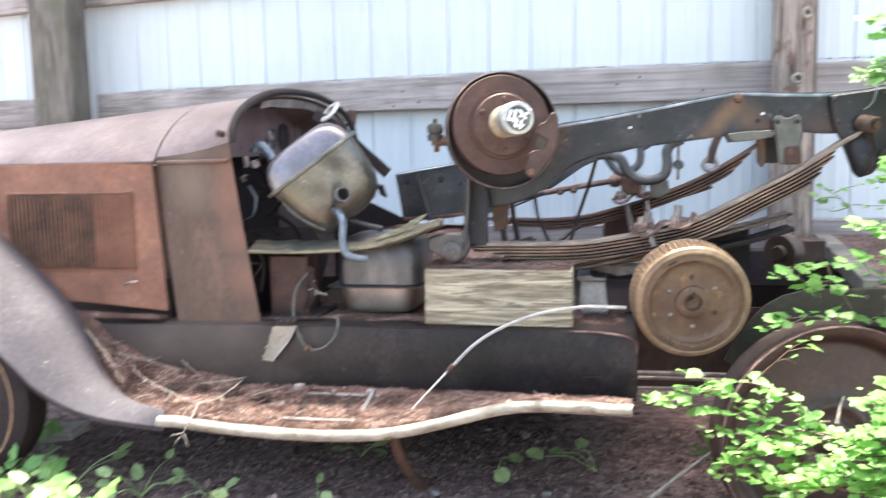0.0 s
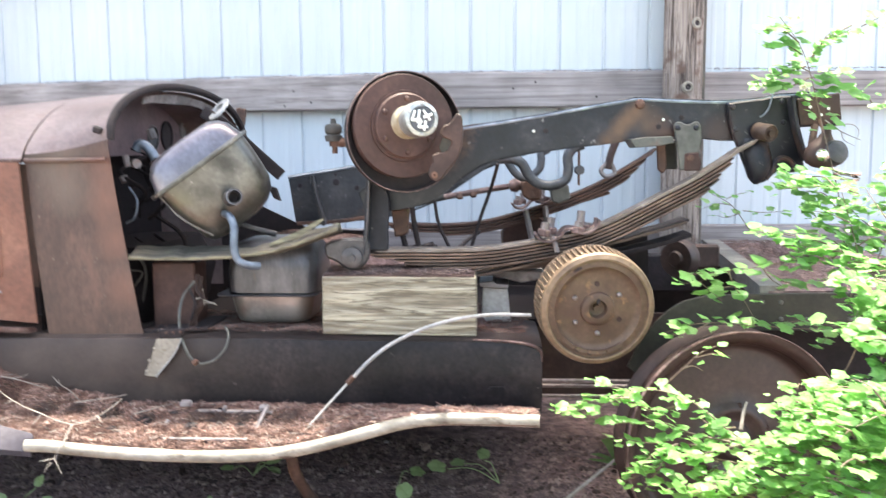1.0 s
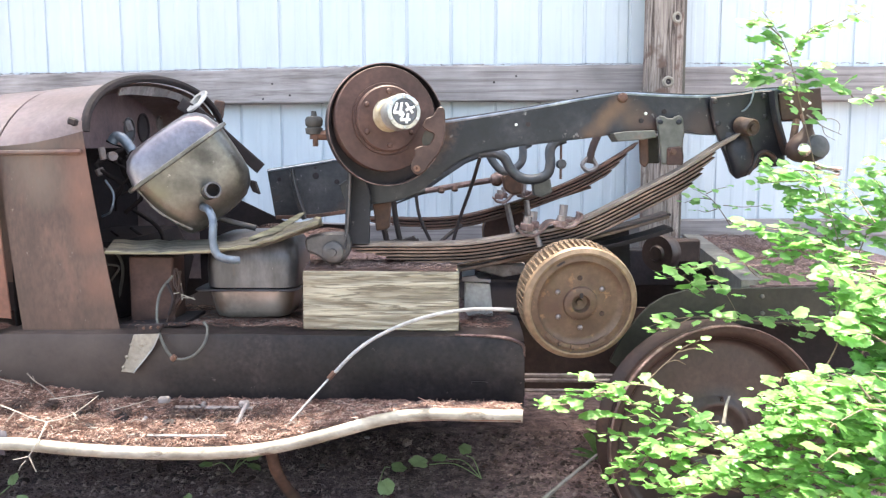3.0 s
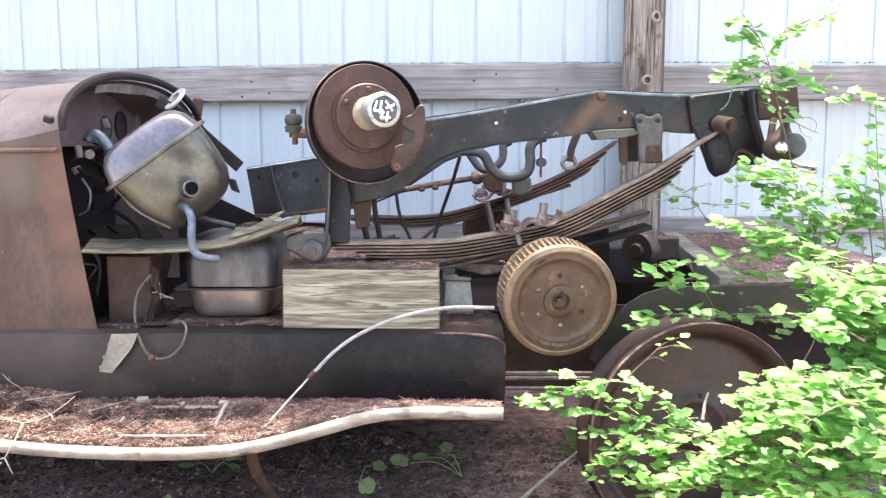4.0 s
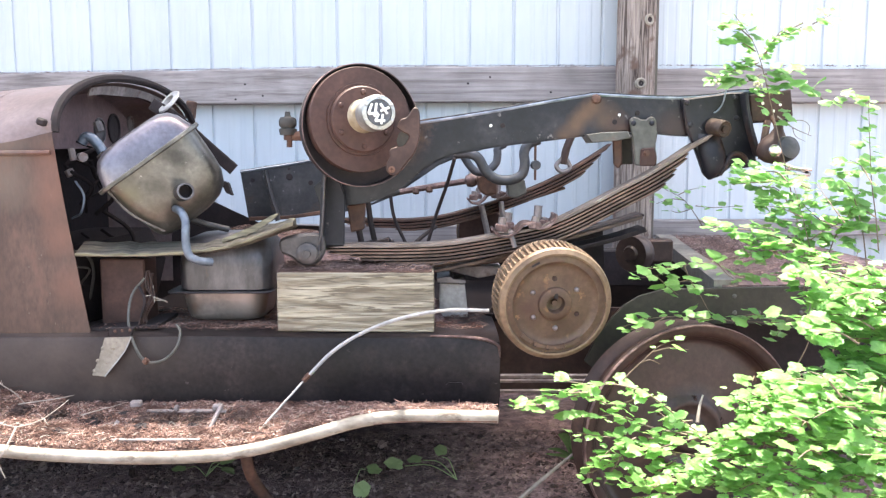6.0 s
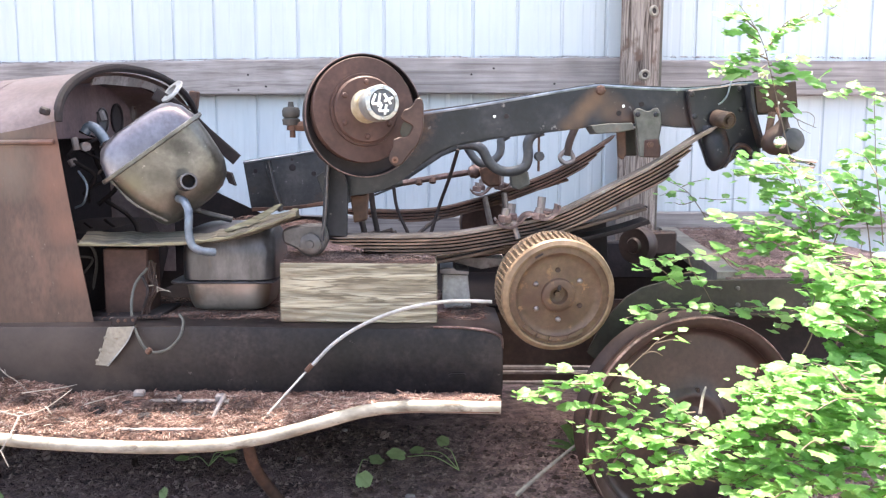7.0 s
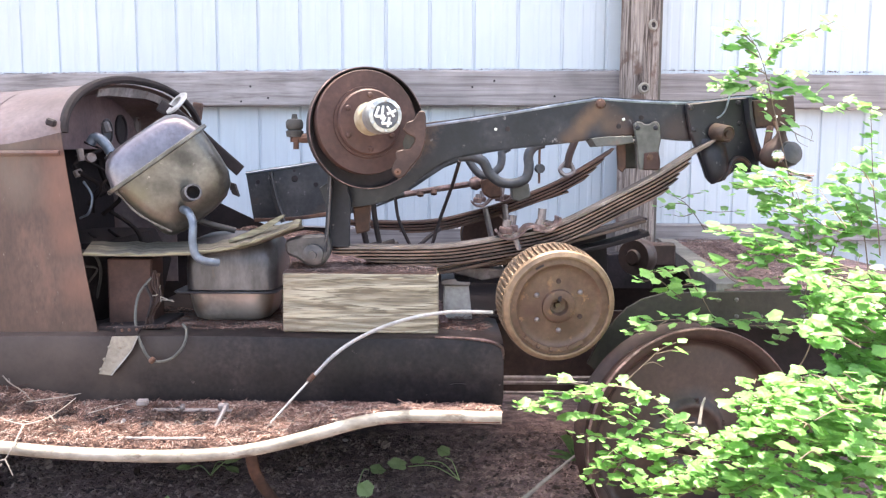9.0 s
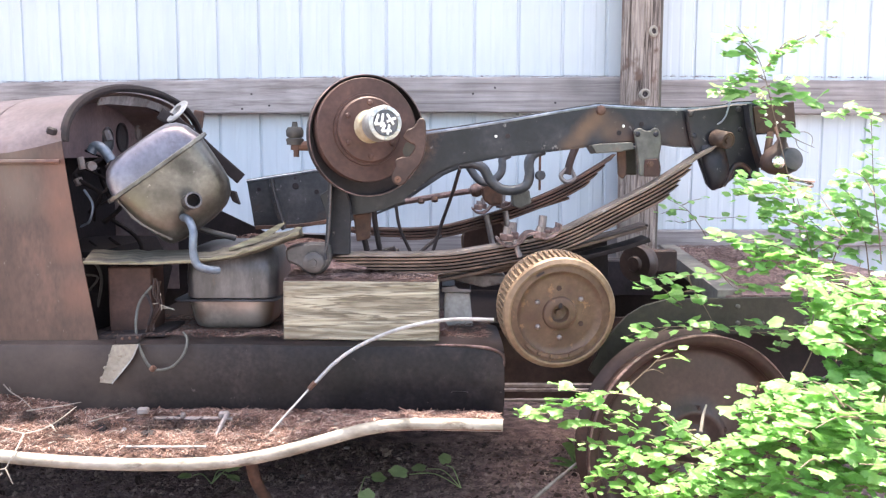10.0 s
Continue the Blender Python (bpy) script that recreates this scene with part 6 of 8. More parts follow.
# ---------------------------------------------------------------- finned drum, lamp, rod, twigs
def finned_drum():
    c = Vector((0.26, 1.99, 0.507))
    ax = Vector((0.13, -0.98, -0.13)).normalized()
    t = thing("brake_drum", "tan rusty finned brake drum on the axle end", "brake drum", c)
    r = 0.13604
    part("rim", lathe([(r * 0.6, -0.045), (r * 0.985, -0.045), (r * 0.99, -0.04), (r * 0.955, -0.035), (r * 0.95, 0.028), (r * 0.985, 0.032), (r * 0.99, 0.038), (r * 0.97, 0.045), (r * 0.9, 0.05), (r * 0.87, 0.049)], c, ax, 72), M_DRUM, t, "tan cast rim", True)
    face = part("face", lathe([(r * 0.88, 0.049), (r * 0.865, 0.043), (r * 0.84, 0.042), (r * 0.8, 0.044), (r * 0.75, 0.044), (r * 0.72, 0.038), (r * 0.66, 0.035), (r * 0.62, 0.034), (r * 0.35, 0.036), (r * 0.3, 0.037), (r * 0.285, 0.043), (r * 0.26, 0.045), (r * 0.16, 0.045), (r * 0.145, 0.04), (r * 0.14, 0.028), (r * 0.06, 0.026), (r * 0.05, 0.034), (0, 0.034)], c, ax, 72), M_DRUMFACE, t, "rust-brown stepped drum face", True)
    e1 = Vector((0, 0, 1)).cross(ax).normalized()
    e2 = ax.cross(e1)
    fin = None
    for k in range(64):
        a = 2 * math.pi * k / 64
        d = e1 * math.cos(a) + e2 * math.sin(a)
        tg = ax.cross(d)
        m = Matrix((tg, d, ax)).transposed().to_4x4()
        m.translation = c + d * r * 0.965 - ax * 0.003
        if fin is None:
            fin = part("fin", block(Matrix.Identity(4), (0.0055, 0.0095, 0.068), 0.0015), M_DRUM, t)
            fin.matrix_basis = m
        else:
            o = fin.copy()
            scene.collection.objects.link(o)
            o.matrix_basis = m
    for k in range(6):
        a = radians(33 + 60 * k)
        at = c + ax * 0.0355 + (e1 * math.cos(a) + e2 * math.sin(a)) * r * 0.44
        if k in (1, 5):
            part("stud_hole", lathe([(0.0065, 0), (0.006, 0.0016), (0.0045, 0.001), (0, 0.0006)], at, ax, 12), M_WHEEL, face)
        else:
            part("stud", lathe([(0.0065, 0), (0.006, 0.003), (0.004, 0.0055), (0, 0.0065)], at, ax, 10), M_BRIGHT, face, "bright worn stud", True)
    part("keyway", block(Matrix.Translation(c + ax * 0.044 + e2 * r * 0.15), (0.008, 0.004, 0.012)), M_INK, face)
    for a0, a1 in ((222, 240), (243, 258), (260, 283), (285, 306)):
        secs = []
        for k in range(7):
            a = radians(a0 + (a1 - a0) * k / 6)
            d = e1 * math.cos(a) + e2 * math.sin(a)
            secs.append([tuple(c + d * r * q + ax * h) for q, h in ((0.73, 0.04), (0.735, 0.046), (0.8, 0.0475), (0.81, 0.042))])
        part("ring_segment", loft(secs), M_DRUMFACE, face, "raised brown ring segment")
    for k, a in enumerate((118, 245, 262, 280, 300)):
        a = radians(a)
        part("slot", block(Matrix.Translation(c + ax * 0.043 + (e1 * math.cos(a) + e2 * math.sin(a)) * r * 0.8) @ Matrix.Rotation(-a, 4, "Y"), (0.004, 0.008, 0.02 if k == 0 else 0.008)), M_INK, face)
    return t


finned_drum()


def headlamp():
    t = thing("lamp_shell", "tarnished chrome lamp shell hanging behind leaves", "lamp", (0.797, 2, 0.859))
    part("body", lathe([(0, -0.036), (0.02, -0.034), (0.034, -0.027), (0.041, -0.014), (0.039, 0.004), (0.03, 0.02), (0.018, 0.033), (0.011, 0.046), (0.009, 0.058), (0, 0.06)], (0.786, 2.02, 0.859), (0.08, -0.15, 0.98), 28), M_WHEEL, t, "brown bell-shaped body", True)
    part("reflector", lathe([(0, -0.014), (0.02, -0.012), (0.03, 0.0), (0.026, 0.012), (0, 0.02)], (0.804, 1.995, 0.859), (0.25, -0.9, 0.2), 24), M_GREASE, t, "dark tarnished reflector bowl", True)
    part("bracket", tube([(0.788, 2.08, 0.923), (0.775, 2.06, 0.882), (0.766, 2.05, 0.835)], 0.009, 8, 4), M_RUST, t)
    part("rim", tube([(0.787, 1.98, 0.825), (0.816, 1.97, 0.813), (0.856, 1.98, 0.81)], 0.004, 6, 4), M_CHROME, t)
    part("knob", lathe([(0, -0.01), (0.012, -0.006), (0.016, 0.001), (0.013, 0.008), (0.006, 0.012), (0, 0.013)], (0.769, 1.975, 0.853), (0.1, -0.95, 0.2), 16), M_CHROME, t, "bright lens knob", True)
    part("lower_ring", lathe([(0.024, -0.003), (0.029, -0.002), (0.029, 0.003), (0.024, 0.004)], (0.825, 1.98, 0.804), (0.1, -0.25, 0.96), 24), M_CHROME, t, "", True)
    part("hanger_wire", tube([(0.806, 2.1, 0.937), (0.802, 2.05, 0.895), (0.799, 2.02, 0.881)], 0.004, 6, 3), M_RUST, t)


headlamp()


def whip_rod():
    t = thing("whip_rod", "pale grey flexible rod bent in an arc", "rod", (-0.417, 1.85, 0.22))
    part("rod", tube([(-0.309, 1.93, 0.335), (-0.254, 1.94, 0.39), (-0.189, 1.95, 0.431), (-0.096, 1.95, 0.468), (0.009, 1.95, 0.487), (0.112, 1.96, 0.485)], 0.00440, 8, 6), M_ROD, t)
    part("ferrule", tube([(-0.318, 1.93, 0.326), (-0.304, 1.93, 0.342)], 0.0062, 8, 1), M_RUST, t, "rusty ferrule")
    part("lower_rod", tube([(-0.411, 1.83, 0.23), (-0.364, 1.88, 0.279), (-0.317, 1.93, 0.327)], 0.00278, 6, 3), M_ROD, t, "thin pale lower rod")


whip_rod()


def dry_twig(name, label, lines, r):
    t = thing(name, label, "twig", lines[0][0])
    for i, ln in enumerate(lines):
        part("stem" if i == 0 else "branch", tube(ln, tuple(r * (1 - 0.5 * k / (len(ln) - 1)) * (1 if i == 0 else 0.7) for k in range(len(ln))), 6, 3), M_DRYTWIG, t)


dry_twig("forked_twig", "bleached forked twig lying over the white tube", [[(-0.917, 1.79, 0.263), (-0.918, 1.765, 0.245), (-0.92, 1.745, 0.229), (-0.932, 1.735, 0.205)], [(-0.932, 1.735, 0.205), (-0.923, 1.73, 0.191), (-0.915, 1.73, 0.172)], [(-0.932, 1.735, 0.205), (-0.948, 1.735, 0.201), (-0.964, 1.73, 0.199)], [(-0.938, 1.733, 0.196), (-0.947, 1.73, 0.186), (-0.954, 1.73, 0.174)], [(-0.917, 1.79, 0.263), (-0.89, 1.8, 0.267), (-0.866, 1.81, 0.276), (-0.846, 1.83, 0.29), (-0.827, 1.85, 0.306)], [(-0.866, 1.81, 0.276), (-0.857, 1.8, 0.271), (-0.849, 1.795, 0.266)], [(-0.917, 1.79, 0.263), (-0.956, 1.8, 0.268), (-0.997, 1.81, 0.281), (-1.044, 1.83, 0.289), (-1.083, 1.845, 0.301), (-1.117, 1.86, 0.314), (-1.141, 1.875, 0.329)], [(-0.997, 1.81, 0.281), (-1.008, 1.805, 0.267), (-1.014, 1.8, 0.259)], [(-1.083, 1.845, 0.301), (-1.094, 1.84, 0.296)]], 0.0026)
dry_twig("fallen_stick", "pale dead stick on the soil", [[(0.173, 1.95, 0.019), (0.239, 1.97, 0.07), (0.322, 1.99, 0.132)]], 0.006)
dry_twig("stub_twig", "bleached broken twig in front of the wheel", [[(0.526, 1.7, 0.3), (0.536, 1.72, 0.33), (0.545, 1.73, 0.349)]], 0.004)

dry_twig("wiry_twig", "wiry dead twig tangled at the frame end", [[(0.8, 2.05, 0.935), (0.829, 2.03, 0.908), (0.87, 2.02, 0.888)], [(0.819, 2.04, 0.921), (0.849, 2.03, 0.925), (0.869, 2.03, 0.912), (0.862, 2.02, 0.888)], [(0.829, 2.03, 0.908), (0.837, 2.03, 0.888), (0.857, 2.02, 0.875)]], 0.0018)
dry_twig("dry_twig", "thin dry twig among needles", [[(-0.815, 1.88, 0.261), (-0.773, 1.89, 0.271), (-0.731, 1.9, 0.281)]], 0.0015)
dry_twig("dry_twig", "thin dry twig against the apron", [[(-1.227, 1.95, 0.344), (-1.182, 1.94, 0.334), (-1.129, 1.93, 0.33), (-1.075, 1.92, 0.319), (-1.032, 1.91, 0.311)], [(-1.129, 1.93, 0.33), (-1.107, 1.935, 0.334), (-1.096, 1.94, 0.339)]], 0.0019)
dry_twig("dry_twig", "pale twig lying on the dusty fender", [[(-1.286, 1.9, 0.417), (-1.256, 1.89, 0.395), (-1.229, 1.88, 0.371), (-1.205, 1.87, 0.35), (-1.183, 1.86, 0.331), (-1.161, 1.845, 0.31), (-1.144, 1.835, 0.295)], [(-1.229, 1.88, 0.371), (-1.215, 1.88, 0.366), (-1.2, 1.885, 0.367)]], 0.0013)
dry_twig("dry_twig", "dark dry twig leaning on the apron", [[(-1.06, 1.985, 0.32), (-1.035, 1.97, 0.305), (-0.999, 1.95, 0.294), (-0.965, 1.93, 0.274)], [(-1.035, 1.97, 0.305), (-1.041, 1.975, 0.317)]], 0.0017)
dry_twig("dry_twig", "thin dry twig among needles", [[(-0.965, 1.9, 0.281), (-0.923, 1.91, 0.285), (-0.882, 1.915, 0.29), (-0.846, 1.92, 0.296)]], 0.0016)


def ground_plank():
    t = thing("ground_plank", "grey weathered plank lying under the fender", "plank", (-1.6, 2.182, 0.02))
    part("board", block(Matrix.Translation((-1.506, 2.05, 0.075)) @ Matrix.Rotation(radians(-9), 4, "Y"), (0.17, 0.1, 0.03), 0.003), M_GIRT, t)


ground_plank()


def pebble(p, r, seed):
    bm = bmesh.new()
    bmesh.ops.create_icosphere(bm, subdivisions=2, radius=r)
    for v in bm.verts:
        v.co *= 1 + 0.25 * noise.noise(v.co * 60 + Vector((seed, 0, 0)))
        v.co = Vector((v.co.x * 1.3, v.co.y, v.co.z * 0.7)) + Vector(p)
    tagged(part("pebble", bm, M_CONCRETE, smooth=True), "small pale pebble on the dark soil", "pebble", "pebbles on the soil")


for k, (p, r) in enumerate((((-0.356, 1.926, 0.012), 0.011), ((-0.078, 1.959, 0.012), 0.01), ((-0.387, 2.209, 0.01), 0.006), ((-0.293, 2.442, 0.01), 0.007))):
    pebble(p, r, k)

# ---------------------------------------------------------------- needles and litter
rng = random.Random(11)
XT0, XT1 = XB0 - 0.05, XE - 0.02


FRONT = [(-1.36, 1.986, 0.425), (-1.344, 1.985, 0.415), (-1.278, 1.95, 0.308), (-1.181, 1.88, 0.232), (-1.056, 1.8, 0.216), (-1.0, 1.77, 0.21)]
BACK = [(-1.36, 0.43), (-1.33, 0.417), (-1.265, 0.358), (-1.1, 0.291), (-0.9, 0.262)]


def along(line, x, k):
    if x <= line[0][0]:
        return line[0][k]
    for a, b in zip(line, line[1:]):
        if x <= b[0]:
            return a[k] + (b[k] - a[k]) * (x - a[0]) / (b[0] - a[0])
    return line[-1][k]


def litter_front(x):
    return along(FRONT, x, 1) if x < -1.0 else along(tube_line, x, 1) + 0.007


def litter_z(x, y):
    """Needles lie deeper towards the fender, against the apron."""
    y0 = litter_front(x)
    t = min(1, max(0, (y - y0) / max(0.004, 1.994 - y0)))
    front = along(FRONT, x, 2) if x < -1.0 else board_edge(x) + 0.007
    back = along(BACK, x, 1) if x < -0.9 else Z_INNER - 0.012 - 0.006 * min(1, max(0, (x + 0.35) / 0.35))
    return front + (back - front) * t ** 0.8 + 0.016 * abs(noise.noise((x * 6, y * 9, 2))) * min(1, t * 4) * (1 - 0.75 * t) + 0.005 * noise.noise((x * 25, y * 25, 5))


XT0 = -1.35


def on_board(r):
    x = r.uniform(XT0, XT1)
    y = litter_front(x) + 0.006 + (1.988 - litter_front(x)) * r.random()
    return (x, y, litter_z(x, y) + r.uniform(0.001, 0.008))


rows = [[(x, y, litter_z(x, y)) for y in (litter_front(x) + (1.994 - litter_front(x)) * k / 12 for k in range(13))] for x in (XT0 + (XT1 - XT0) * i / 140 for i in range(141))]
tagged(part("needle_bed", sheet(rows, 0.002), M_LITTERBED, smooth=True), "red-brown bed of fallen needles on the running board", "litter", kind="stuff")
def pits(r):
    x = r.choice((-0.881, -0.786, -0.673, -0.957, -0.624, -1.032, -0.56, -0.46)) + r.gauss(0, 0.012)
    y = 1.9 + r.gauss(0, 0.012)
    return (x, y, litter_z(x, y) + r.uniform(0.007, 0.014))


# dark needles stand for the shade in hollows of the litter
stuff("pit_clumps", needles(700, pits, rng, (0.01, 0.022), 0.0012, 1.2), M_WHEEL, "dark clumps standing in for shaded pits in the needle bed", "litter")


def lumps():
    verts, faces = [], []
    for px, y, q in ((-0.886, 1.9, 0.015), (-0.792, 1.89, 0.018), (-0.672, 1.86, 0.015), (-0.968, 1.92, 0.012), (-0.624, 1.94, 0.012), (-0.735, 1.93, 0.011), (-0.85, 1.84, 0.01), (-0.45, 1.9, 0.009), (-0.56, 1.87, 0.011), (-1.04, 1.9, 0.012), (-0.3, 1.88, 0.008)):
        c, b = Vector((px, y, litter_z(px, y))), len(verts)
        for i in range(5):
            for j in range(14):
                a, e = j * math.pi / 7, math.pi / 2 * i / 4.2
                k = q * (1 + 0.45 * noise.noise((px * 9 + math.cos(a) * 2, math.sin(a) * 2, i * 0.9)))
                verts.append(c + Vector((math.cos(a) * math.cos(e) * k * 1.2, math.sin(a) * math.cos(e) * k, math.sin(e) * k * 0.7 + 0.004)))
        faces += [(b + i * 14 + j, b + i * 14 + (j + 1) % 14, b + (i + 1) * 14 + (j + 1) % 14, b + (i + 1) * 14 + j) for i in range(4) for j in range(14)]
        faces.append(tuple(b + 56 + j for j in range(14)))
    return verts, faces


# black lumps where the litter has dark hollows; their shade is colour
stuff("pit_lumps", lumps(), M_INK, "black lumps standing in for shaded pits in the needle bed", "litter")


def scraps(r):
    x = r.uniform(XT0, XT1)
    y = litter_front(x) + (1.985 - litter_front(x)) * r.random()
    return (x, y, litter_z(x, y) + r.uniform(0.003, 0.009))


stuff("bark_scraps", needles(200, scraps, rng, (0.012, 0.03), 0.0009, 0.3), M_DRYTWIG, "pale bark and straw scraps on the running board", "litter")
stuff("board_needles", needles(17000, on_board, rng), M_NEEDLE, "loose dry needles on the running board", "needles")


def on_girt(r):
    x = r.uniform(-2.2, 1.7)
    return (x, wall_y(x) - r.uniform(0.035, 0.052), GZ1 + 0.001 + r.uniform(0, 0.005) * max(0.1, noise.noise((x * 7, 1, 1)) + 0.4))


stuff("girt_debris", needles(900, on_girt, rng, (0.008, 0.02), 0.0008, 0.3), M_DULLNEEDLE, "needles and dirt caught on the board's top edge", "litter")


def on_sill(r):
    x, y = r.uniform(-0.83, XE - 0.03), r.uniform(2.03, 2.3)
    return (x, y, Z_SILL + 0.006 + 0.01 * abs(noise.noise((x * 8, y * 8, 4))) + r.uniform(0, 0.004))


def on_ledge(r):
    x = r.uniform(-1.4, -1.12)
    return (x, r.uniform(2.0, 2.03), Z_SILL + 0.008 + 0.03 * max(0, -1.05 - x) * r.random() + r.uniform(0, 0.006))


stuff("ledge_needles", needles(1400, on_ledge, rng, (0.01, 0.026)), M_NEEDLE, "dry needles caught along the ledge under the hood", "needles")
stuff("sill_needles", needles(3500, on_sill, rng, (0.012, 0.03)), M_NEEDLE, "dry needles along the apron top", "needles")


BT = 0.564


def on_block(r):
    x, y = r.uniform(-0.391, -0.024), 2.035 + 0.13 * r.random() ** 0.8
    return (x, y, BT + 0.003 + 0.008 * (y - 2.03) / 0.13 + r.uniform(0, 0.003))


rows = [[(x, y, BT + 0.0015 + 0.009 * (y - 2.036) / 0.13 + 0.003 * abs(noise.noise((x * 30, y * 30, 1)))) for y in (2.036, 2.06, 2.09, 2.12, 2.165)] for x in (-0.393 + (-0.022 - -0.393) * i / 40 for i in range(41))]
tagged(part("needle_mat", sheet(rows, 0.002), M_LITTERBED, smooth=True), "dark rotting needles on top of the timber block", "litter", kind="stuff")
stuff("block_needles", needles(1500, on_block, rng, (0.01, 0.024)), M_DULLNEEDLE, "dry needles on top of the timber block", "needles")


def on_deck(r):
    y = r.uniform(2.1, 3.2)
    return (r.uniform(0.735 + 0.127 * (y - 2.08), 1.15), y, DZ + 0.004 + r.uniform(0, 0.012))


stuff("deck_needles", needles(5000, on_deck, rng), M_DULLNEEDLE, "dry needles on the rear deck", "needles")


def on_ground(r):
    x, y = r.uniform(-1.7, 1.1), r.uniform(1.55, 2.6)
    return (x, y, hump(x, y) + 0.002 + r.uniform(0, 0.004))


stuff("ground_needles", needles(14000, on_ground, rng, (0.012, 0.035)), M_DULLNEEDLE, "sparse dry needles on dark soil", "needles")


def on_soil(r):
    x, y = r.uniform(-1.6, 1.0), r.uniform(1.5, 2.5)
    return (x, y, hump(x, y))


def crumbs(count, r, place=on_soil, least=0.002, most=0.006):
    """Small angular clods and bark bits."""
    verts, faces = [], []
    for _ in range(count):
        c, q = Vector(place(r)), least + most * r.random() ** 2
        top = [c + Vector((r.gauss(0, 0.4) * q, r.gauss(0, 0.4) * q, q * r.uniform(0.6, 1.2)))]
        a0, b = r.uniform(0, 6), len(verts)
        ring = [c + Vector((math.cos(a0 + k * 1.2566) * q * r.uniform(0.7, 1.6), math.sin(a0 + k * 1.2566) * q * r.uniform(0.7, 1.6), q * r.uniform(-0.3, 0.3))) for k in range(5)]
        verts += ring + top
        faces += [(b + k, b + (k + 1) % 5, b + 5) for k in range(5)]
    return verts, faces


stuff("board_sticks", needles(420, on_board, rng, (0.03, 0.075), 0.0009, 0.7), M_NEEDLE, "long dry pine needles and slivers on the running board", "litter")
stuff("dark_sticks", needles(260, on_board, rng, (0.02, 0.06), 0.001, 0.7), M_WHEELDISC, "dark rotting twiglets on the running board", "litter")
stuff("board_chips", crumbs(15000, rng, on_board, 0.0009, 0.0028), M_NEEDLE, "small red-brown bark chips on the running board", "litter")
stuff("soil_crumbs", crumbs(16000, rng), M_DULLNEEDLE, "dark crumbs of soil and bark on the ground", "soil")


def soil_pit_lumps():
    """Small dark lumps on the soil that stand for the shade in round pits."""
    r = random.Random(5)
    verts, faces = [], []
    for _ in range(70):
        x, y, q = r.uniform(-1.2, 0.6), r.uniform(1.75, 2.5), r.uniform(0.006, 0.014)
        c, b = Vector((x, y, hump(x, y))), len(verts)
        for i in range(4):
            for j in range(10):
                a, e = j * math.pi / 5, math.pi / 2 * i / 3.3
                k = q * (1 + 0.4 * noise.noise((x * 31 + math.cos(a) * 2, math.sin(a) * 2 + y, i * 0.9)))
                verts.append(c + Vector((math.cos(a) * math.cos(e) * k * 1.2, math.sin(a) * math.cos(e) * k, math.sin(e) * k * 0.8 - 0.001)))
        faces += [(b + i * 10 + j, b + i * 10 + (j + 1) % 10, b + (i + 1) * 10 + (j + 1) % 10, b + (i + 1) * 10 + j) for i in range(3) for j in range(10)]
        faces.append(tuple(b + 30 + j for j in range(10)))
    stuff("soil_pit_lumps", (verts, faces), M_WHEEL, "dark lumps standing in for shaded round pits in the soil", "litter")


soil_pit_lumps()


def dead_leaves():
    r = random.Random(77)
    verts, faces = [], []
    for _ in range(70):
        x, y = r.uniform(-1.7, 1.0), r.uniform(1.7, 2.7)
        m = leaf_pose((x, y, hump(x, y) + 0.008), (r.gauss(0, 1), r.gauss(0, 1), 0.1), r.uniform(0.02, 0.05), r, (0, -0.1, 1))
        me = WEED_MESHES[0]
        b = len(verts)
        verts += [m @ (v.co + Vector((0, 0, 0.12 * math.sin(v.co.x * 9)))) for v in me.vertices]
        faces += [tuple(b + k for k in p.vertices) for p in me.polygons]
    stuff("dead_leaves", (verts, faces), M_DULLNEEDLE, "curled brown dead leaves on the soil", "litter")


def heap(name, cx, cy, z, rx, ry, h, label, count, bed=M_LITTERBED, top=M_NEEDLE):
    bm = bmesh.new()
    rings = []
    for i in range(7):
        k = i / 6
        rings.append([(cx + rx * (1 - k) * math.cos(a) * (1 + 0.15 * noise.noise((a, k, cx))), cy + ry * (1 - k) * math.sin(a), z + h * (1 - (1 - k) ** 2) + 0.008 * noise.noise((a * 3, k * 5, cx))) for a in (2 * math.pi * j / 24 for j in range(24))])
    tagged(part(name, loft(rings), bed, smooth=True), label, "litter", kind="stuff")

    def spot(r):
        a, k = r.uniform(0, 2 * math.pi), r.random() ** 0.6
        return (cx + rx * k * math.cos(a), cy + ry * k * math.sin(a), z + h * (1 - k * k) + 0.004)
    stuff(name + "_needles", needles(count * 2, spot, rng, (0.012, 0.03)), top, "dry needles heaped on the body", "needles")


heap("needle_heap", -0.42, 2.58, Z_SILL, 0.26, 0.3, 0.612 - Z_SILL, "mound of red-brown needles behind the shackle", 1500, M_SOIL)
heap("needle_heap", -0.179, 2.22, Z_SILL, 0.2, 0.12, 0.554 - Z_SILL, "dark rotting needles heaped behind the timber block", 700, M_SOIL, M_DULLNEEDLE)
heap("needle_heap", -0.625, 2.72, Z_SILL, 0.2, 0.22, 0.615 - Z_SILL, "mound of red-brown needles by the far sill", 400)

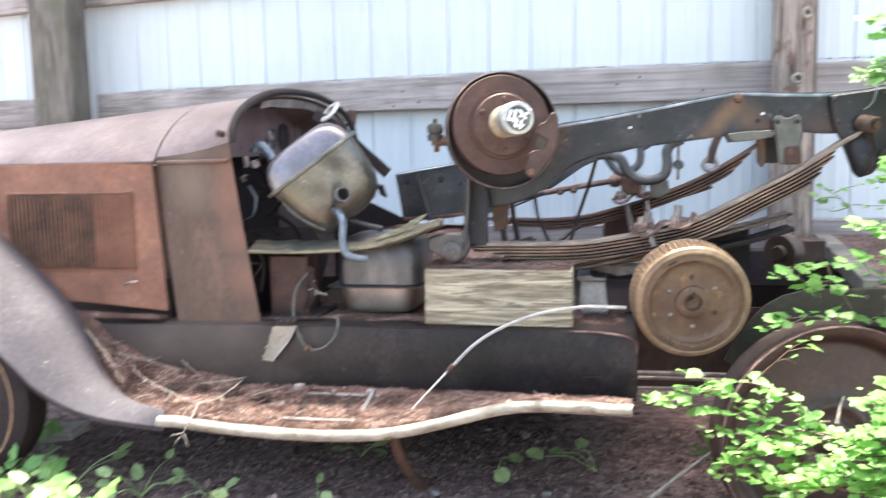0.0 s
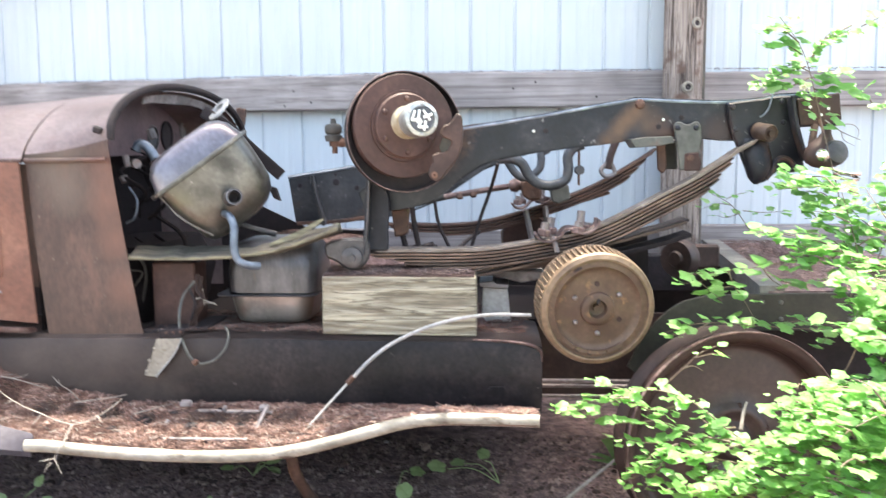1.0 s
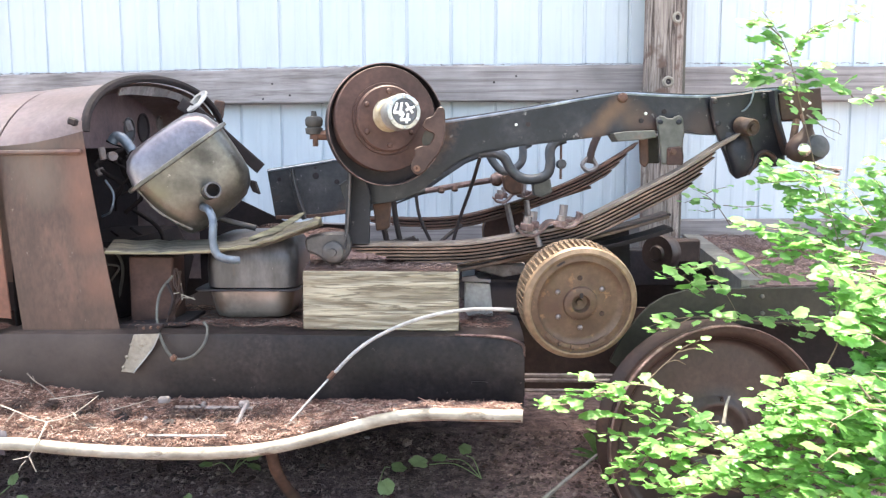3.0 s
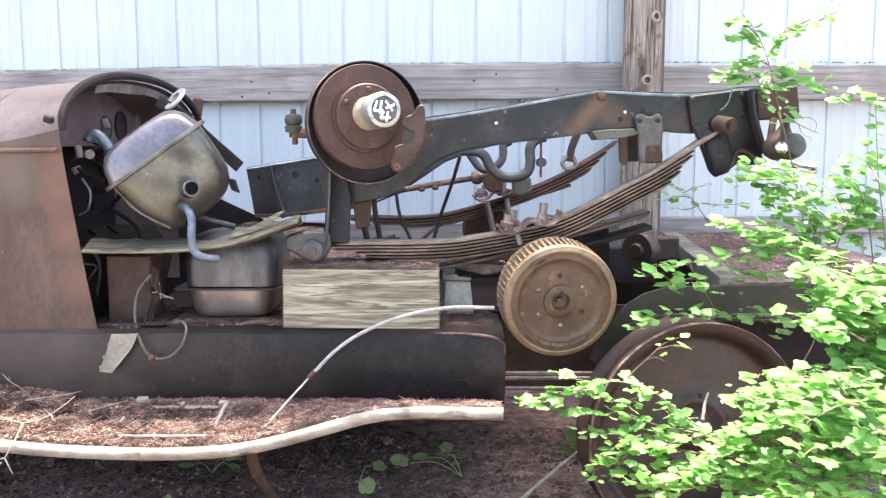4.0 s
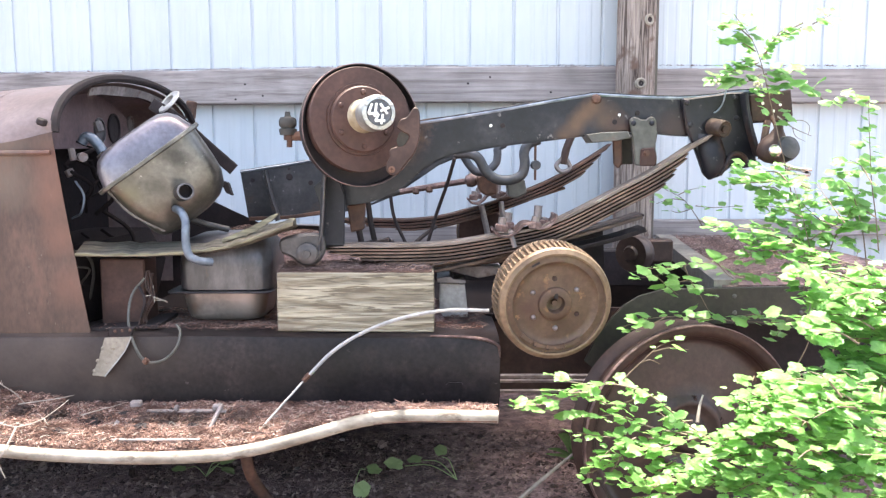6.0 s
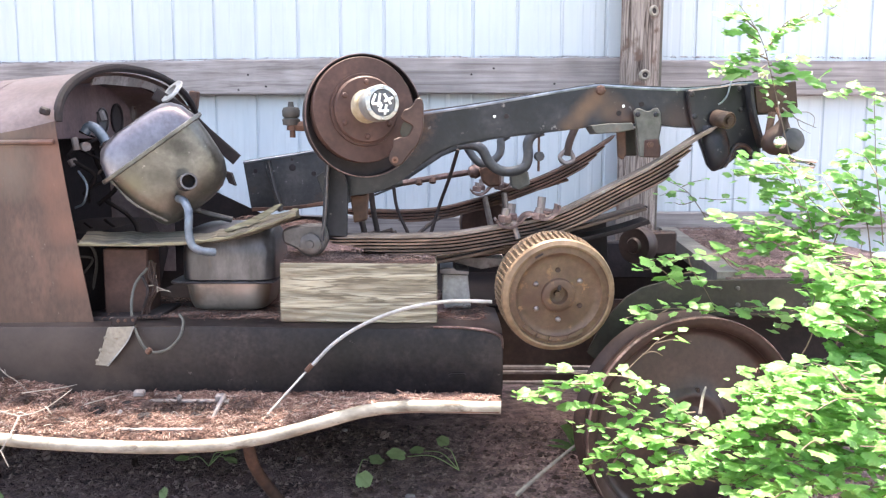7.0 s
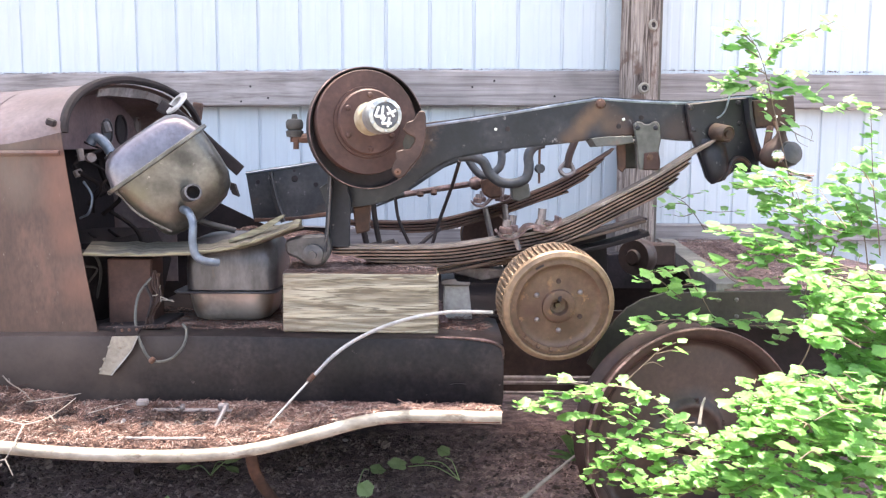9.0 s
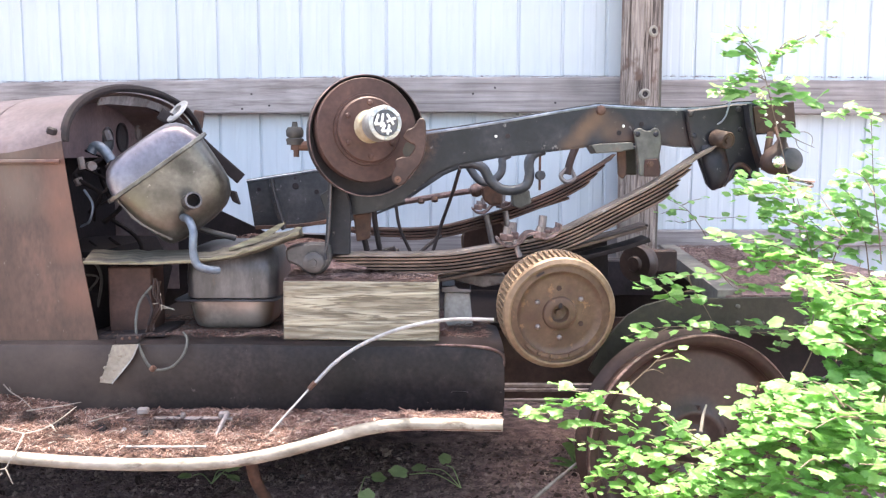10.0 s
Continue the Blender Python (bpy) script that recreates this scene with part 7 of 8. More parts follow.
# ---------------------------------------------------------------- leaves
def lobed_leaf(name, lobe, bend, material, teeth=0.05):
    """A three-lobed leaf with a toothed edge, 1 unit long, folded a little along its rib."""
    bm = bmesh.new()
    n = 44
    ring, mid = [], []
    for i in range(n):
        phi = 2 * math.pi * (i + 0.5) / n
        w = min(phi, 2 * math.pi - phi)
        # tip lobe, two side lobes, two small basal lobes
        rr = 0.4 + lobe * (1.25 * math.exp(-(w / 0.3) ** 2) + 1.0 * math.exp(-((w - 1.12) / 0.3) ** 2) + 0.35 * math.exp(-((w - 2.1) / 0.35) ** 2))
        rr *= 1 + (teeth if i % 2 else -teeth)
        if w > 2.85:
            rr *= 0.8
        x, y = rr * math.sin(phi) * 1.02, 0.42 + rr * math.cos(phi)
        for f, out in ((1.0, ring), (0.5, mid)):
            px, py = x * f, 0.42 + (y - 0.42) * f
            out.append(bm.verts.new((px, py, bend * (py - py * py) + 0.22 * abs(px) - 0.4 * px * px + 0.03 * math.sin(9 * py + 7 * px))))
    c = bm.verts.new((0, 0.42, bend * 0.25))
    for i in range(n):
        k = (i + 1) % n
        bm.faces.new((ring[i], ring[k], mid[k], mid[i]))
        bm.faces.new((mid[i], mid[k], c))
    me = bpy.data.meshes.new(name)
    bm.to_mesh(me)
    bm.free()
    for p in me.polygons:
        p.use_smooth = True
    me.materials.append(material)
    return me


LEAF_MESHES = [lobed_leaf("leaf", k, b, M_LEAF, 0.065) for k, b in ((0.11, 0.25), (0.08, 0.45), (0.13, 0.35), (0.095, -0.2))]
WEED_MESHES = [lobed_leaf("weed_leaf", k, b, M_WEED) for k, b in ((0.07, 0.3), (0.05, 0.15))]


def leaf_pose(p, along, size, r, face=(0.03, -0.24, 0.97)):
    nrm = (Vector(face) + Vector((r.gauss(0, 0.25), r.gauss(0, 0.25), r.gauss(0, 0.1)))).normalized()
    d = Vector(along)
    d = (d - nrm * d.dot(nrm)).normalized()
    side = d.cross(nrm)
    m = Matrix((side, d, nrm)).transposed().to_4x4() @ Matrix.Diagonal((size * r.uniform(0.8, 1.1), size, size, 1))
    m.translation = p
    return m


def shrub(name, label, stems, seed, size=0.045, step=0.022, face=(0.03, -0.3, 0.95), stem=0.0021, most=290, bare=0.05, stalks=(), buds=()):
    """A leafy shrub: each stem a smooth line, leaves set alternately, some on short side shoots."""
    r = random.Random(seed)
    t = thing(name, label, "shrub", stems[0][0])
    poses = []
    for k, line in enumerate(stalks):
        part("stalk", tube(line, tuple(stem * (1.1 - 0.7 * j / (len(line) - 1)) for j in range(len(line))), 6, 4), M_DRYTWIG if k % 3 else M_TWIG, t)
    for p in buds:
        bm = bmesh.new()
        for j in range(14):
            bmesh.ops.create_icosphere(bm, subdivisions=1, radius=0.0028, matrix=Matrix.Translation(Vector(p) + Vector((r.gauss(0, 0.006), r.gauss(0, 0.006), r.gauss(0, 0.004)))))
        part("flower_buds", bm, M_BUD, t, "cluster of cream flower buds", True)
    for line in stems:
        pts = catmull(line, 6)
        part("stem", tube(line, tuple(stem * (1 - 0.6 * k / (len(line) - 1)) for k in range(len(line))), 5, 4), M_TWIG, t)
        acc, side = 0.0, 1
        for a, b in zip(pts, pts[1:]):
            acc += (b - a).length
            while acc > step:
                acc -= step
                if (b - pts[0]).length < bare and line is stems[0]:
                    continue
                d = (b - a).normalized()
                perp = d.cross(Vector((0, 0.25, 1))).normalized()
                out = (d * 0.55 + perp * side * r.uniform(0.5, 1.0) + Vector((r.gauss(0, 0.2), -0.12 + r.gauss(0, 0.2), r.gauss(0, 0.16)))).normalized()
                side = -side
                s = size * r.choice((0.55, 0.75, 0.9, 1.0, 1.1, 1.3)) * r.uniform(0.9, 1.1)
                q = a.lerp(b, r.random()) + out * r.uniform(0.004, 0.022) + Vector((0, 0, r.gauss(0, 0.006)))
                poses.append(leaf_pose(q, out, s, r, face))
    r.shuffle(poses)
    for i, m in enumerate(poses[:most]):
        o = new("leaf", LEAF_MESHES[i % 4])
        o.parent = t
        o.matrix_parent_inverse = Matrix.Translation(-t.location)
        o.matrix_basis = m
    rest = poses[most:]
    if rest:
        verts, faces = [], []
        for i, m in enumerate(rest):
            me = LEAF_MESHES[i % 4]
            b = len(verts)
            verts += [m @ v.co for v in me.vertices]
            faces += [tuple(b + k for k in p.vertices) for p in me.polygons]
        me = bpy.data.meshes.new("leaves")
        me.from_pydata([tuple(v) for v in verts], [], faces)
        me.materials.append(M_LEAVES)
        o = new("leaves", me)
        o.parent = t
        o.matrix_parent_inverse = Matrix.Translation(-t.location)
        o["kind"] = "stuff"
    return t


shrub("low_shrub", "bright green lobed leaves on low arching red-brown shoots", [
    [(0.565, 1.6, 0.268), (0.525, 1.615, 0.294), (0.485, 1.63, 0.318), (0.443, 1.645, 0.351), (0.413, 1.66, 0.37), (0.359, 1.675, 0.386), (0.305, 1.69, 0.383), (0.261, 1.705, 0.385), (0.234, 1.72, 0.391)],
    [(0.319, 1.7, 0.36), (0.273, 1.705, 0.361), (0.234, 1.71, 0.341), (0.182, 1.715, 0.33), (0.15, 1.72, 0.329)],
    [(0.418, 1.68, 0.364), (0.352, 1.69, 0.34), (0.307, 1.7, 0.353), (0.251, 1.71, 0.356), (0.196, 1.72, 0.347)],
    [(0.482, 1.62, 0.301), (0.408, 1.635, 0.313), (0.35, 1.65, 0.331), (0.313, 1.665, 0.323), (0.265, 1.68, 0.316)],
    [(0.511, 1.6, 0.262), (0.427, 1.615, 0.274), (0.369, 1.63, 0.289), (0.316, 1.645, 0.29), (0.273, 1.66, 0.293)],
    [(0.45, 1.58, 0.275), (0.393, 1.59, 0.283), (0.352, 1.6, 0.266), (0.314, 1.61, 0.239), (0.279, 1.62, 0.217)],
    [(0.347, 1.58, 0.273), (0.329, 1.59, 0.238), (0.317, 1.6, 0.209)],
    [(0.45, 1.58, 0.264), (0.421, 1.59, 0.24), (0.412, 1.6, 0.209)],
    [(0.457, 1.56, 0.214), (0.412, 1.57, 0.201), (0.377, 1.58, 0.19)],
    [(0.527, 1.62, 0.293), (0.481, 1.633, 0.302), (0.446, 1.647, 0.284), (0.415, 1.66, 0.281)],
    [(0.498, 1.64, 0.323), (0.465, 1.66, 0.314), (0.441, 1.68, 0.328)],
    [(0.526, 1.52, 0.302), (0.468, 1.53, 0.28), (0.403, 1.54, 0.248), (0.342, 1.55, 0.229)],
    [(0.49, 1.48, 0.246), (0.431, 1.49, 0.259), (0.378, 1.5, 0.24)],
    [(0.527, 1.46, 0.277), (0.471, 1.47, 0.261), (0.409, 1.48, 0.229)],
    [(0.378, 1.6, 0.302), (0.33, 1.6, 0.279), (0.298, 1.6, 0.243)],
    [(0.486, 1.56, 0.316), (0.436, 1.57, 0.299), (0.385, 1.58, 0.275)],
], 5, 0.0285, 0.0078, (0.02, -0.06, 0.98), most=300)
shrub("young_shoot", "slender shoot with a few small leaves", [
    [(0.366, 1.68, 0.394), (0.384, 1.68, 0.413), (0.41, 1.68, 0.438), (0.435, 1.68, 0.462), (0.467, 1.68, 0.477)],
    [(0.426, 1.68, 0.453), (0.459, 1.675, 0.462), (0.494, 1.67, 0.459)],
    [(0.399, 1.68, 0.429), (0.421, 1.68, 0.436), (0.441, 1.68, 0.427)],
], 15, 0.028, 0.024, (0.02, -0.05, 0.98), 0.0014)
shrub("middle_shrub", "spray of lobed green leaves over the rear rail", [
    [(0.687, 1.84, 0.635), (0.637, 1.852, 0.621), (0.579, 1.864, 0.608), (0.527, 1.876, 0.599), (0.481, 1.888, 0.576), (0.439, 1.9, 0.569)],
    [(0.541, 1.88, 0.6), (0.552, 1.873, 0.57), (0.573, 1.867, 0.538), (0.594, 1.86, 0.499)],
    [(0.528, 1.88, 0.598), (0.484, 1.88, 0.595), (0.447, 1.88, 0.592)],
    [(0.606, 1.87, 0.615), (0.63, 1.865, 0.584), (0.657, 1.86, 0.567)],
    [(0.479, 1.88, 0.577), (0.511, 1.88, 0.55), (0.53, 1.88, 0.534)],
    [(0.554, 1.88, 0.569), (0.528, 1.875, 0.564), (0.495, 1.87, 0.558)],
    [(0.641, 1.86, 0.587), (0.672, 1.86, 0.576), (0.697, 1.86, 0.582)],
], 6, 0.034, 0.0145, (0.02, -0.15, 0.97), 0.0016)
shrub("rim_shrub", "small lobed leaves trailing over the wheel rim", [
    [(0.649, 1.8, 0.488), (0.614, 1.806, 0.492), (0.567, 1.812, 0.493), (0.508, 1.818, 0.497), (0.449, 1.824, 0.491), (0.395, 1.83, 0.472)],
    [(0.785, 1.78, 0.481), (0.74, 1.787, 0.488), (0.676, 1.793, 0.49), (0.624, 1.8, 0.489)],
    [(0.705, 1.79, 0.495), (0.67, 1.795, 0.506), (0.636, 1.8, 0.5)],
    [(0.737, 1.78, 0.49), (0.722, 1.785, 0.474), (0.714, 1.79, 0.458)],
    [(0.484, 1.82, 0.494), (0.448, 1.82, 0.477), (0.412, 1.82, 0.469)],
], 16, 0.031, 0.0135, (0.02, -0.1, 0.98), 0.0014)
shrub("tall_shrub", "tall leafy shrub with bright sunlit leaves beside the chassis end", [
    [(0.796, 1.8, 0.499), (0.79, 1.86, 0.651), (0.792, 1.939, 0.772), (0.761, 1.939, 0.886), (0.760, 2.001, 0.978), (0.736, 2.001, 1.062), (0.709, 1.996, 1.113), (0.670, 1.996, 1.164)],
    [(0.733, 2.001, 1.055), (0.674, 2.001, 1.036), (0.639, 2.001, 1.017)],
    [(0.740, 2.001, 1.029), (0.708, 2.001, 1.012), (0.656, 2.001, 1.002)],
    [(0.742, 2.001, 1.043), (0.700, 2.001, 1.058), (0.655, 2.001, 1.038)],
    [(0.723, 1.996, 1.080), (0.684, 1.996, 1.103), (0.648, 1.996, 1.098)],
    [(0.715, 1.996, 1.106), (0.676, 1.996, 1.136), (0.633, 1.996, 1.134)],
    [(0.739, 2.001, 1.062), (0.768, 1.996, 1.106), (0.799, 1.996, 1.121), (0.830, 1.996, 1.136)],
    [(0.741, 2.001, 1.069), (0.771, 1.996, 1.116), (0.794, 1.996, 1.136)],
    [(0.850, 1.996, 1.141), (0.870, 1.996, 1.151), (0.890, 1.996, 1.161)],
    [(0.747, 2.001, 1.029), (0.785, 2.001, 1.035), (0.816, 2.001, 1.037)],
    [(0.752, 2.001, 1.004), (0.780, 2.001, 0.994), (0.722, 2.001, 0.991)],
    [(0.760, 2.001, 0.981), (0.787, 2.001, 1.004), (0.845, 2.001, 1.002), (0.870, 2.001, 0.988)],
    [(0.870, 2.001, 0.988), (0.893, 2.001, 0.967), (0.938, 2.001, 0.981)],
    [(0.792, 1.939, 0.772), (0.739, 1.939, 0.795), (0.694, 1.939, 0.795), (0.658, 1.939, 0.782)],
    [(0.783, 1.88, 0.712), (0.766, 1.939, 0.765), (0.721, 1.939, 0.774)],
], 7, 0.032, 0.0082, (0.05, -0.45, 0.88), 0.0018, bare=0.44, buds=((0.628, 1.977, 1.012), (0.718, 1.968, 1.004)),
    stalks=[[(0.829, 1.996, 1.144), (0.769, 1.996, 1.111), (0.737, 1.996, 1.061)]])
shrub("side_shrub", "fine-leaved branches in front of the metal wall", [
    [(0.786, 1.7, 0.469), (0.788, 1.74, 0.555), (0.777, 1.78, 0.644), (0.766, 1.82, 0.736), (0.761, 1.86, 0.795)],
    [(0.799, 1.78, 0.572), (0.839, 1.813, 0.664), (0.888, 1.847, 0.722), (0.926, 1.88, 0.77)],
    [(0.777, 1.78, 0.644), (0.741, 1.813, 0.689), (0.717, 1.847, 0.716), (0.71, 1.88, 0.745)],
    [(0.777, 1.78, 0.644), (0.737, 1.83, 0.675), (0.706, 1.88, 0.689)],
    [(0.756, 1.78, 0.715), (0.734, 1.83, 0.73), (0.717, 1.88, 0.733)],
    [(0.898, 1.78, 0.596), (0.898, 1.813, 0.689), (0.885, 1.847, 0.771), (0.862, 1.88, 0.807)],
    [(0.919, 1.78, 0.644), (0.922, 1.805, 0.713), (0.922, 1.83, 0.784), (0.927, 1.855, 0.856), (0.93, 1.88, 0.966)],
    [(0.834, 1.78, 0.692), (0.808, 1.83, 0.711), (0.79, 1.88, 0.745)],
    [(0.845, 1.78, 0.703), (0.83, 1.83, 0.748), (0.826, 1.88, 0.782)],
    [(0.776, 1.78, 0.668), (0.833, 1.83, 0.687), (0.917, 1.88, 0.708)],
    [(0.771, 1.78, 0.774), (0.737, 1.813, 0.787), (0.689, 1.847, 0.786), (0.64, 1.88, 0.78)],
    [(0.723, 1.78, 0.788), (0.712, 1.813, 0.808), (0.688, 1.847, 0.808), (0.664, 1.88, 0.809)],
    [(0.897, 1.78, 0.786), (0.898, 1.83, 0.82), (0.897, 1.88, 0.832)],
    [(0.909, 1.78, 0.715), (0.891, 1.83, 0.736), (0.878, 1.88, 0.739)],
], 17, 0.03, 0.0075, (0.0, -0.3, 0.95), 0.0017,
    stalks=[[(0.746, 1.62, 0.388), (0.782, 1.66, 0.481), (0.819, 1.7, 0.565), (0.847, 1.72, 0.654)], [(0.696, 1.66, 0.403), (0.755, 1.62, 0.445), (0.797, 1.6, 0.494)], [(0.707, 1.62, 0.534), (0.737, 1.66, 0.594), (0.755, 1.68, 0.648)], [(0.696, 1.66, 0.407), (0.735, 1.68, 0.465), (0.753, 1.7, 0.518)]])
shrub("deck_shrub", "layered sunlit leaves reaching over the rear deck", [
    [(0.857, 1.7, 0.619), (0.8, 1.725, 0.632), (0.741, 1.75, 0.64), (0.681, 1.775, 0.645), (0.636, 1.8, 0.646)],
    [(0.798, 1.72, 0.632), (0.738, 1.745, 0.657), (0.689, 1.77, 0.678), (0.627, 1.795, 0.69), (0.577, 1.82, 0.693)],
    [(0.811, 1.7, 0.628), (0.762, 1.74, 0.614), (0.732, 1.78, 0.594)],
    [(0.713, 1.74, 0.649), (0.668, 1.77, 0.631), (0.655, 1.8, 0.615)],
    [(0.744, 1.7, 0.619), (0.745, 1.725, 0.586), (0.751, 1.75, 0.553)],
    [(0.74, 1.75, 0.657), (0.704, 1.775, 0.659), (0.665, 1.8, 0.666)],
], 18, 0.03, 0.006, (0.0, -0.12, 0.98), 0.0018)


def thicket(corners, count, seed, length=0.09):
    """Short leafy shoots spread over a sloping patch between four corners."""
    r = random.Random(seed)
    a, b, c, d = [Vector(p) for p in corners]
    out = []
    for k in range(count):
        u, v = r.random(), r.random()
        p = a.lerp(b, u).lerp(d.lerp(c, u), v) + Vector((0, r.gauss(0, 0.05), r.gauss(0, 0.012)))
        w = Vector((-r.uniform(0.2, 1.0), r.uniform(-0.7, 0.4), r.uniform(-0.15, 0.2))).normalized() * length * r.uniform(0.6, 1.2)
        out.append([tuple(p - w * 0.5 - Vector((0, 0, 0.012))), tuple(p), tuple(p + w * 0.5 - Vector((0, 0, 0.006)))])
    return out


shrub("sunny_shrub", "bright sunlit lobed leaves beside the rear deck", thicket(((0.74, 1.66, 0.624), (0.9, 1.62, 0.646), (0.82, 1.43, 0.41), (0.72, 1.53, 0.46)), 46, 92) + thicket(((0.7, 1.55, 0.632), (0.83, 1.55, 0.65), (0.775, 1.45, 0.53), (0.66, 1.46, 0.54)), 24, 95, 0.08), 19, 0.0315, 0.0088, (0.0, -0.24, 0.96), most=300)
shrub("dense_shrub", "dense mass of overlapping bright green lobed leaves", thicket(((0.56, 1.5, 0.392), (0.84, 1.5, 0.42), (0.7, 1.22, 0.33), (0.46, 1.3, 0.305)), 54, 91, 0.1) + thicket(((0.58, 1.5, 0.42), (0.75, 1.5, 0.44), (0.72, 1.42, 0.418), (0.56, 1.45, 0.394)), 18, 93) + thicket(((0.56, 1.32, 0.498), (0.71, 1.32, 0.505), (0.67, 1.22, 0.42), (0.52, 1.22, 0.42)), 18, 94, 0.08) + thicket(((0.443, 1.5, 0.304), (0.752, 1.42, 0.364), (0.695, 1.3, 0.294), (0.406, 1.45, 0.229)), 26, 96, 0.08) + thicket(((0.556, 1.5, 0.42), (0.796, 1.5, 0.441), (0.758, 1.42, 0.394), (0.539, 1.45, 0.389)), 16, 97, 0.08), 8, 0.0295, 0.0083, (0.02, -0.1, 0.98), most=300,
    stalks=[[(0.577, 1.5, 0.221), (0.575, 1.52, 0.342), (0.582, 1.52, 0.417)], [(0.646, 1.42, 0.234), (0.648, 1.46, 0.342), (0.681, 1.5, 0.423)], [(0.695, 1.4, 0.243), (0.713, 1.43, 0.352), (0.713, 1.46, 0.444)], [(0.536, 1.5, 0.221), (0.572, 1.48, 0.303), (0.592, 1.5, 0.37)]])
shrub("thin_shrub", "thin shrub with small leaves against the metal wall", [
    [(0.841, 2.72, 0.608), (0.817, 2.735, 0.651), (0.784, 2.75, 0.697), (0.751, 2.765, 0.72), (0.727, 2.78, 0.732)],
    [(0.787, 2.76, 0.697), (0.744, 2.77, 0.7), (0.701, 2.78, 0.684)],
    [(0.818, 2.74, 0.68), (0.883, 2.745, 0.674), (0.961, 2.75, 0.679)],
    [(0.803, 2.75, 0.668), (0.768, 2.755, 0.657), (0.742, 2.76, 0.664)],
    [(0.768, 2.76, 0.715), (0.798, 2.76, 0.729), (0.831, 2.76, 0.737)],
    [(0.822, 2.72, 0.636), (0.868, 2.72, 0.618), (0.913, 2.72, 0.623)],
], 9, 0.033, 0.021, (0, -0.3, 0.95), 0.0018)


def weed(at, count, seed, size, spread, lit=False):
    r = random.Random(seed)
    t = thing("ground_weed", "bright sunlit weed leaves on the soil" if lit else "low green weed leaves on the soil", "plant", at, "weeds on the ground")
    for i in range(count):
        a = r.uniform(0, 2 * math.pi)
        d = Vector((math.cos(a), math.sin(a), r.uniform(0.1, 0.6)))
        tip = Vector(at) + d * r.uniform(0.3, 1.0) * spread + Vector((0, 0, 0.07 if lit else 0.02))
        part("stalk", tube([at, tuple((Vector(at) + tip) / 2 + Vector((0, 0, 0.015))), tuple(tip)], 0.0015, 5, 3), M_WEED, t)
        o = new("leaf", LEAF_MESHES[i % 4] if lit else WEED_MESHES[i % 2])
        o.parent = t
        o.matrix_parent_inverse = Matrix.Translation(-t.location)
        o.matrix_basis = leaf_pose(tip, d, size * r.uniform(0.7, 1.2), r, (0, -0.45, 0.88)) @ Matrix.Diagonal((0.72, 1.2, 1, 1))


dead_leaves()
for k, (p, n, s, sp) in enumerate((((-1.301, 1.803, 0.01), 7, 0.05, 0.14), ((-1.546, 1.929, 0.01), 7, 0.05, 0.14), ((-1.09, 1.796, 0.01), 6, 0.045, 0.12), ((-0.901, 1.788, 0.01), 5, 0.045, 0.1), ((-1.424, 1.748, 0.01), 7, 0.05, 0.14), ((-0.635, 1.827, 0.01), 3, 0.04, 0.1), ((-0.615, 2.153, 0.01), 4, 0.04, 0.1))):
    weed(p, n, 40 + k, s, sp)


def grass_tuft(at, blades, seed):
    """Broad and narrow strap-like blades rising from one root; each is a shallow folded strip."""
    r = random.Random(seed)
    t = thing("grass_tuft", "strap-like grey-green grass blades on dark soil", "grass", at, "grass tufts")
    for dx, dy, up, w in blades:
        bm = bmesh.new()
        rows = []
        for k in range(9):
            q = k / 8
            p = Vector(at) + Vector((dx * q, dy * q, up * (1.6 * q - 0.9 * q * q)))
            side = Vector((-up, 0.3 * w, dx)).normalized() * w * (0.35 + 1.3 * q) * (1 - q ** 3)
            rows.append([bm.verts.new(p - side), bm.verts.new(p + Vector((0, 0.25 * w, -0.15 * w))), bm.verts.new(p + side)])
        for a, b in zip(rows, rows[1:]):
            for k in (0, 1):
                bm.faces.new((a[k], a[k + 1], b[k + 1], b[k]))
        part("blade", bm, M_BLADE, t, "", True)


grass_tuft((0.364, 2.268, 0.01), ((-0.045, -0.01, 0.11, 0.014), (-0.07, -0.02, 0.03, 0.005), (-0.05, -0.03, 0.05, 0.004), (-0.03, 0.0, 0.08, 0.004), (-0.075, -0.01, 0.05, 0.006), (-0.08, 0.01, 0.02, 0.004)), 61)

# sunlit weeds along the foot of the fender
wr = random.Random(8)
for k, (x, y, z) in enumerate(((-1.569, 1.937, 0.12), (-1.425, 1.884, 0.12), (-1.405, 1.715, 0.12), (-1.295, 1.673, 0.12), (-1.23, 1.701, 0.12), (-1.105, 1.593, 0.12), (-1.24, 1.54, 0.12), (-1.152, 1.537, 0.12))):
    weed((x, y, hump(x, y)), 7, 80 + k, wr.uniform(0.042, 0.055), wr.uniform(0.05, 0.09), True)


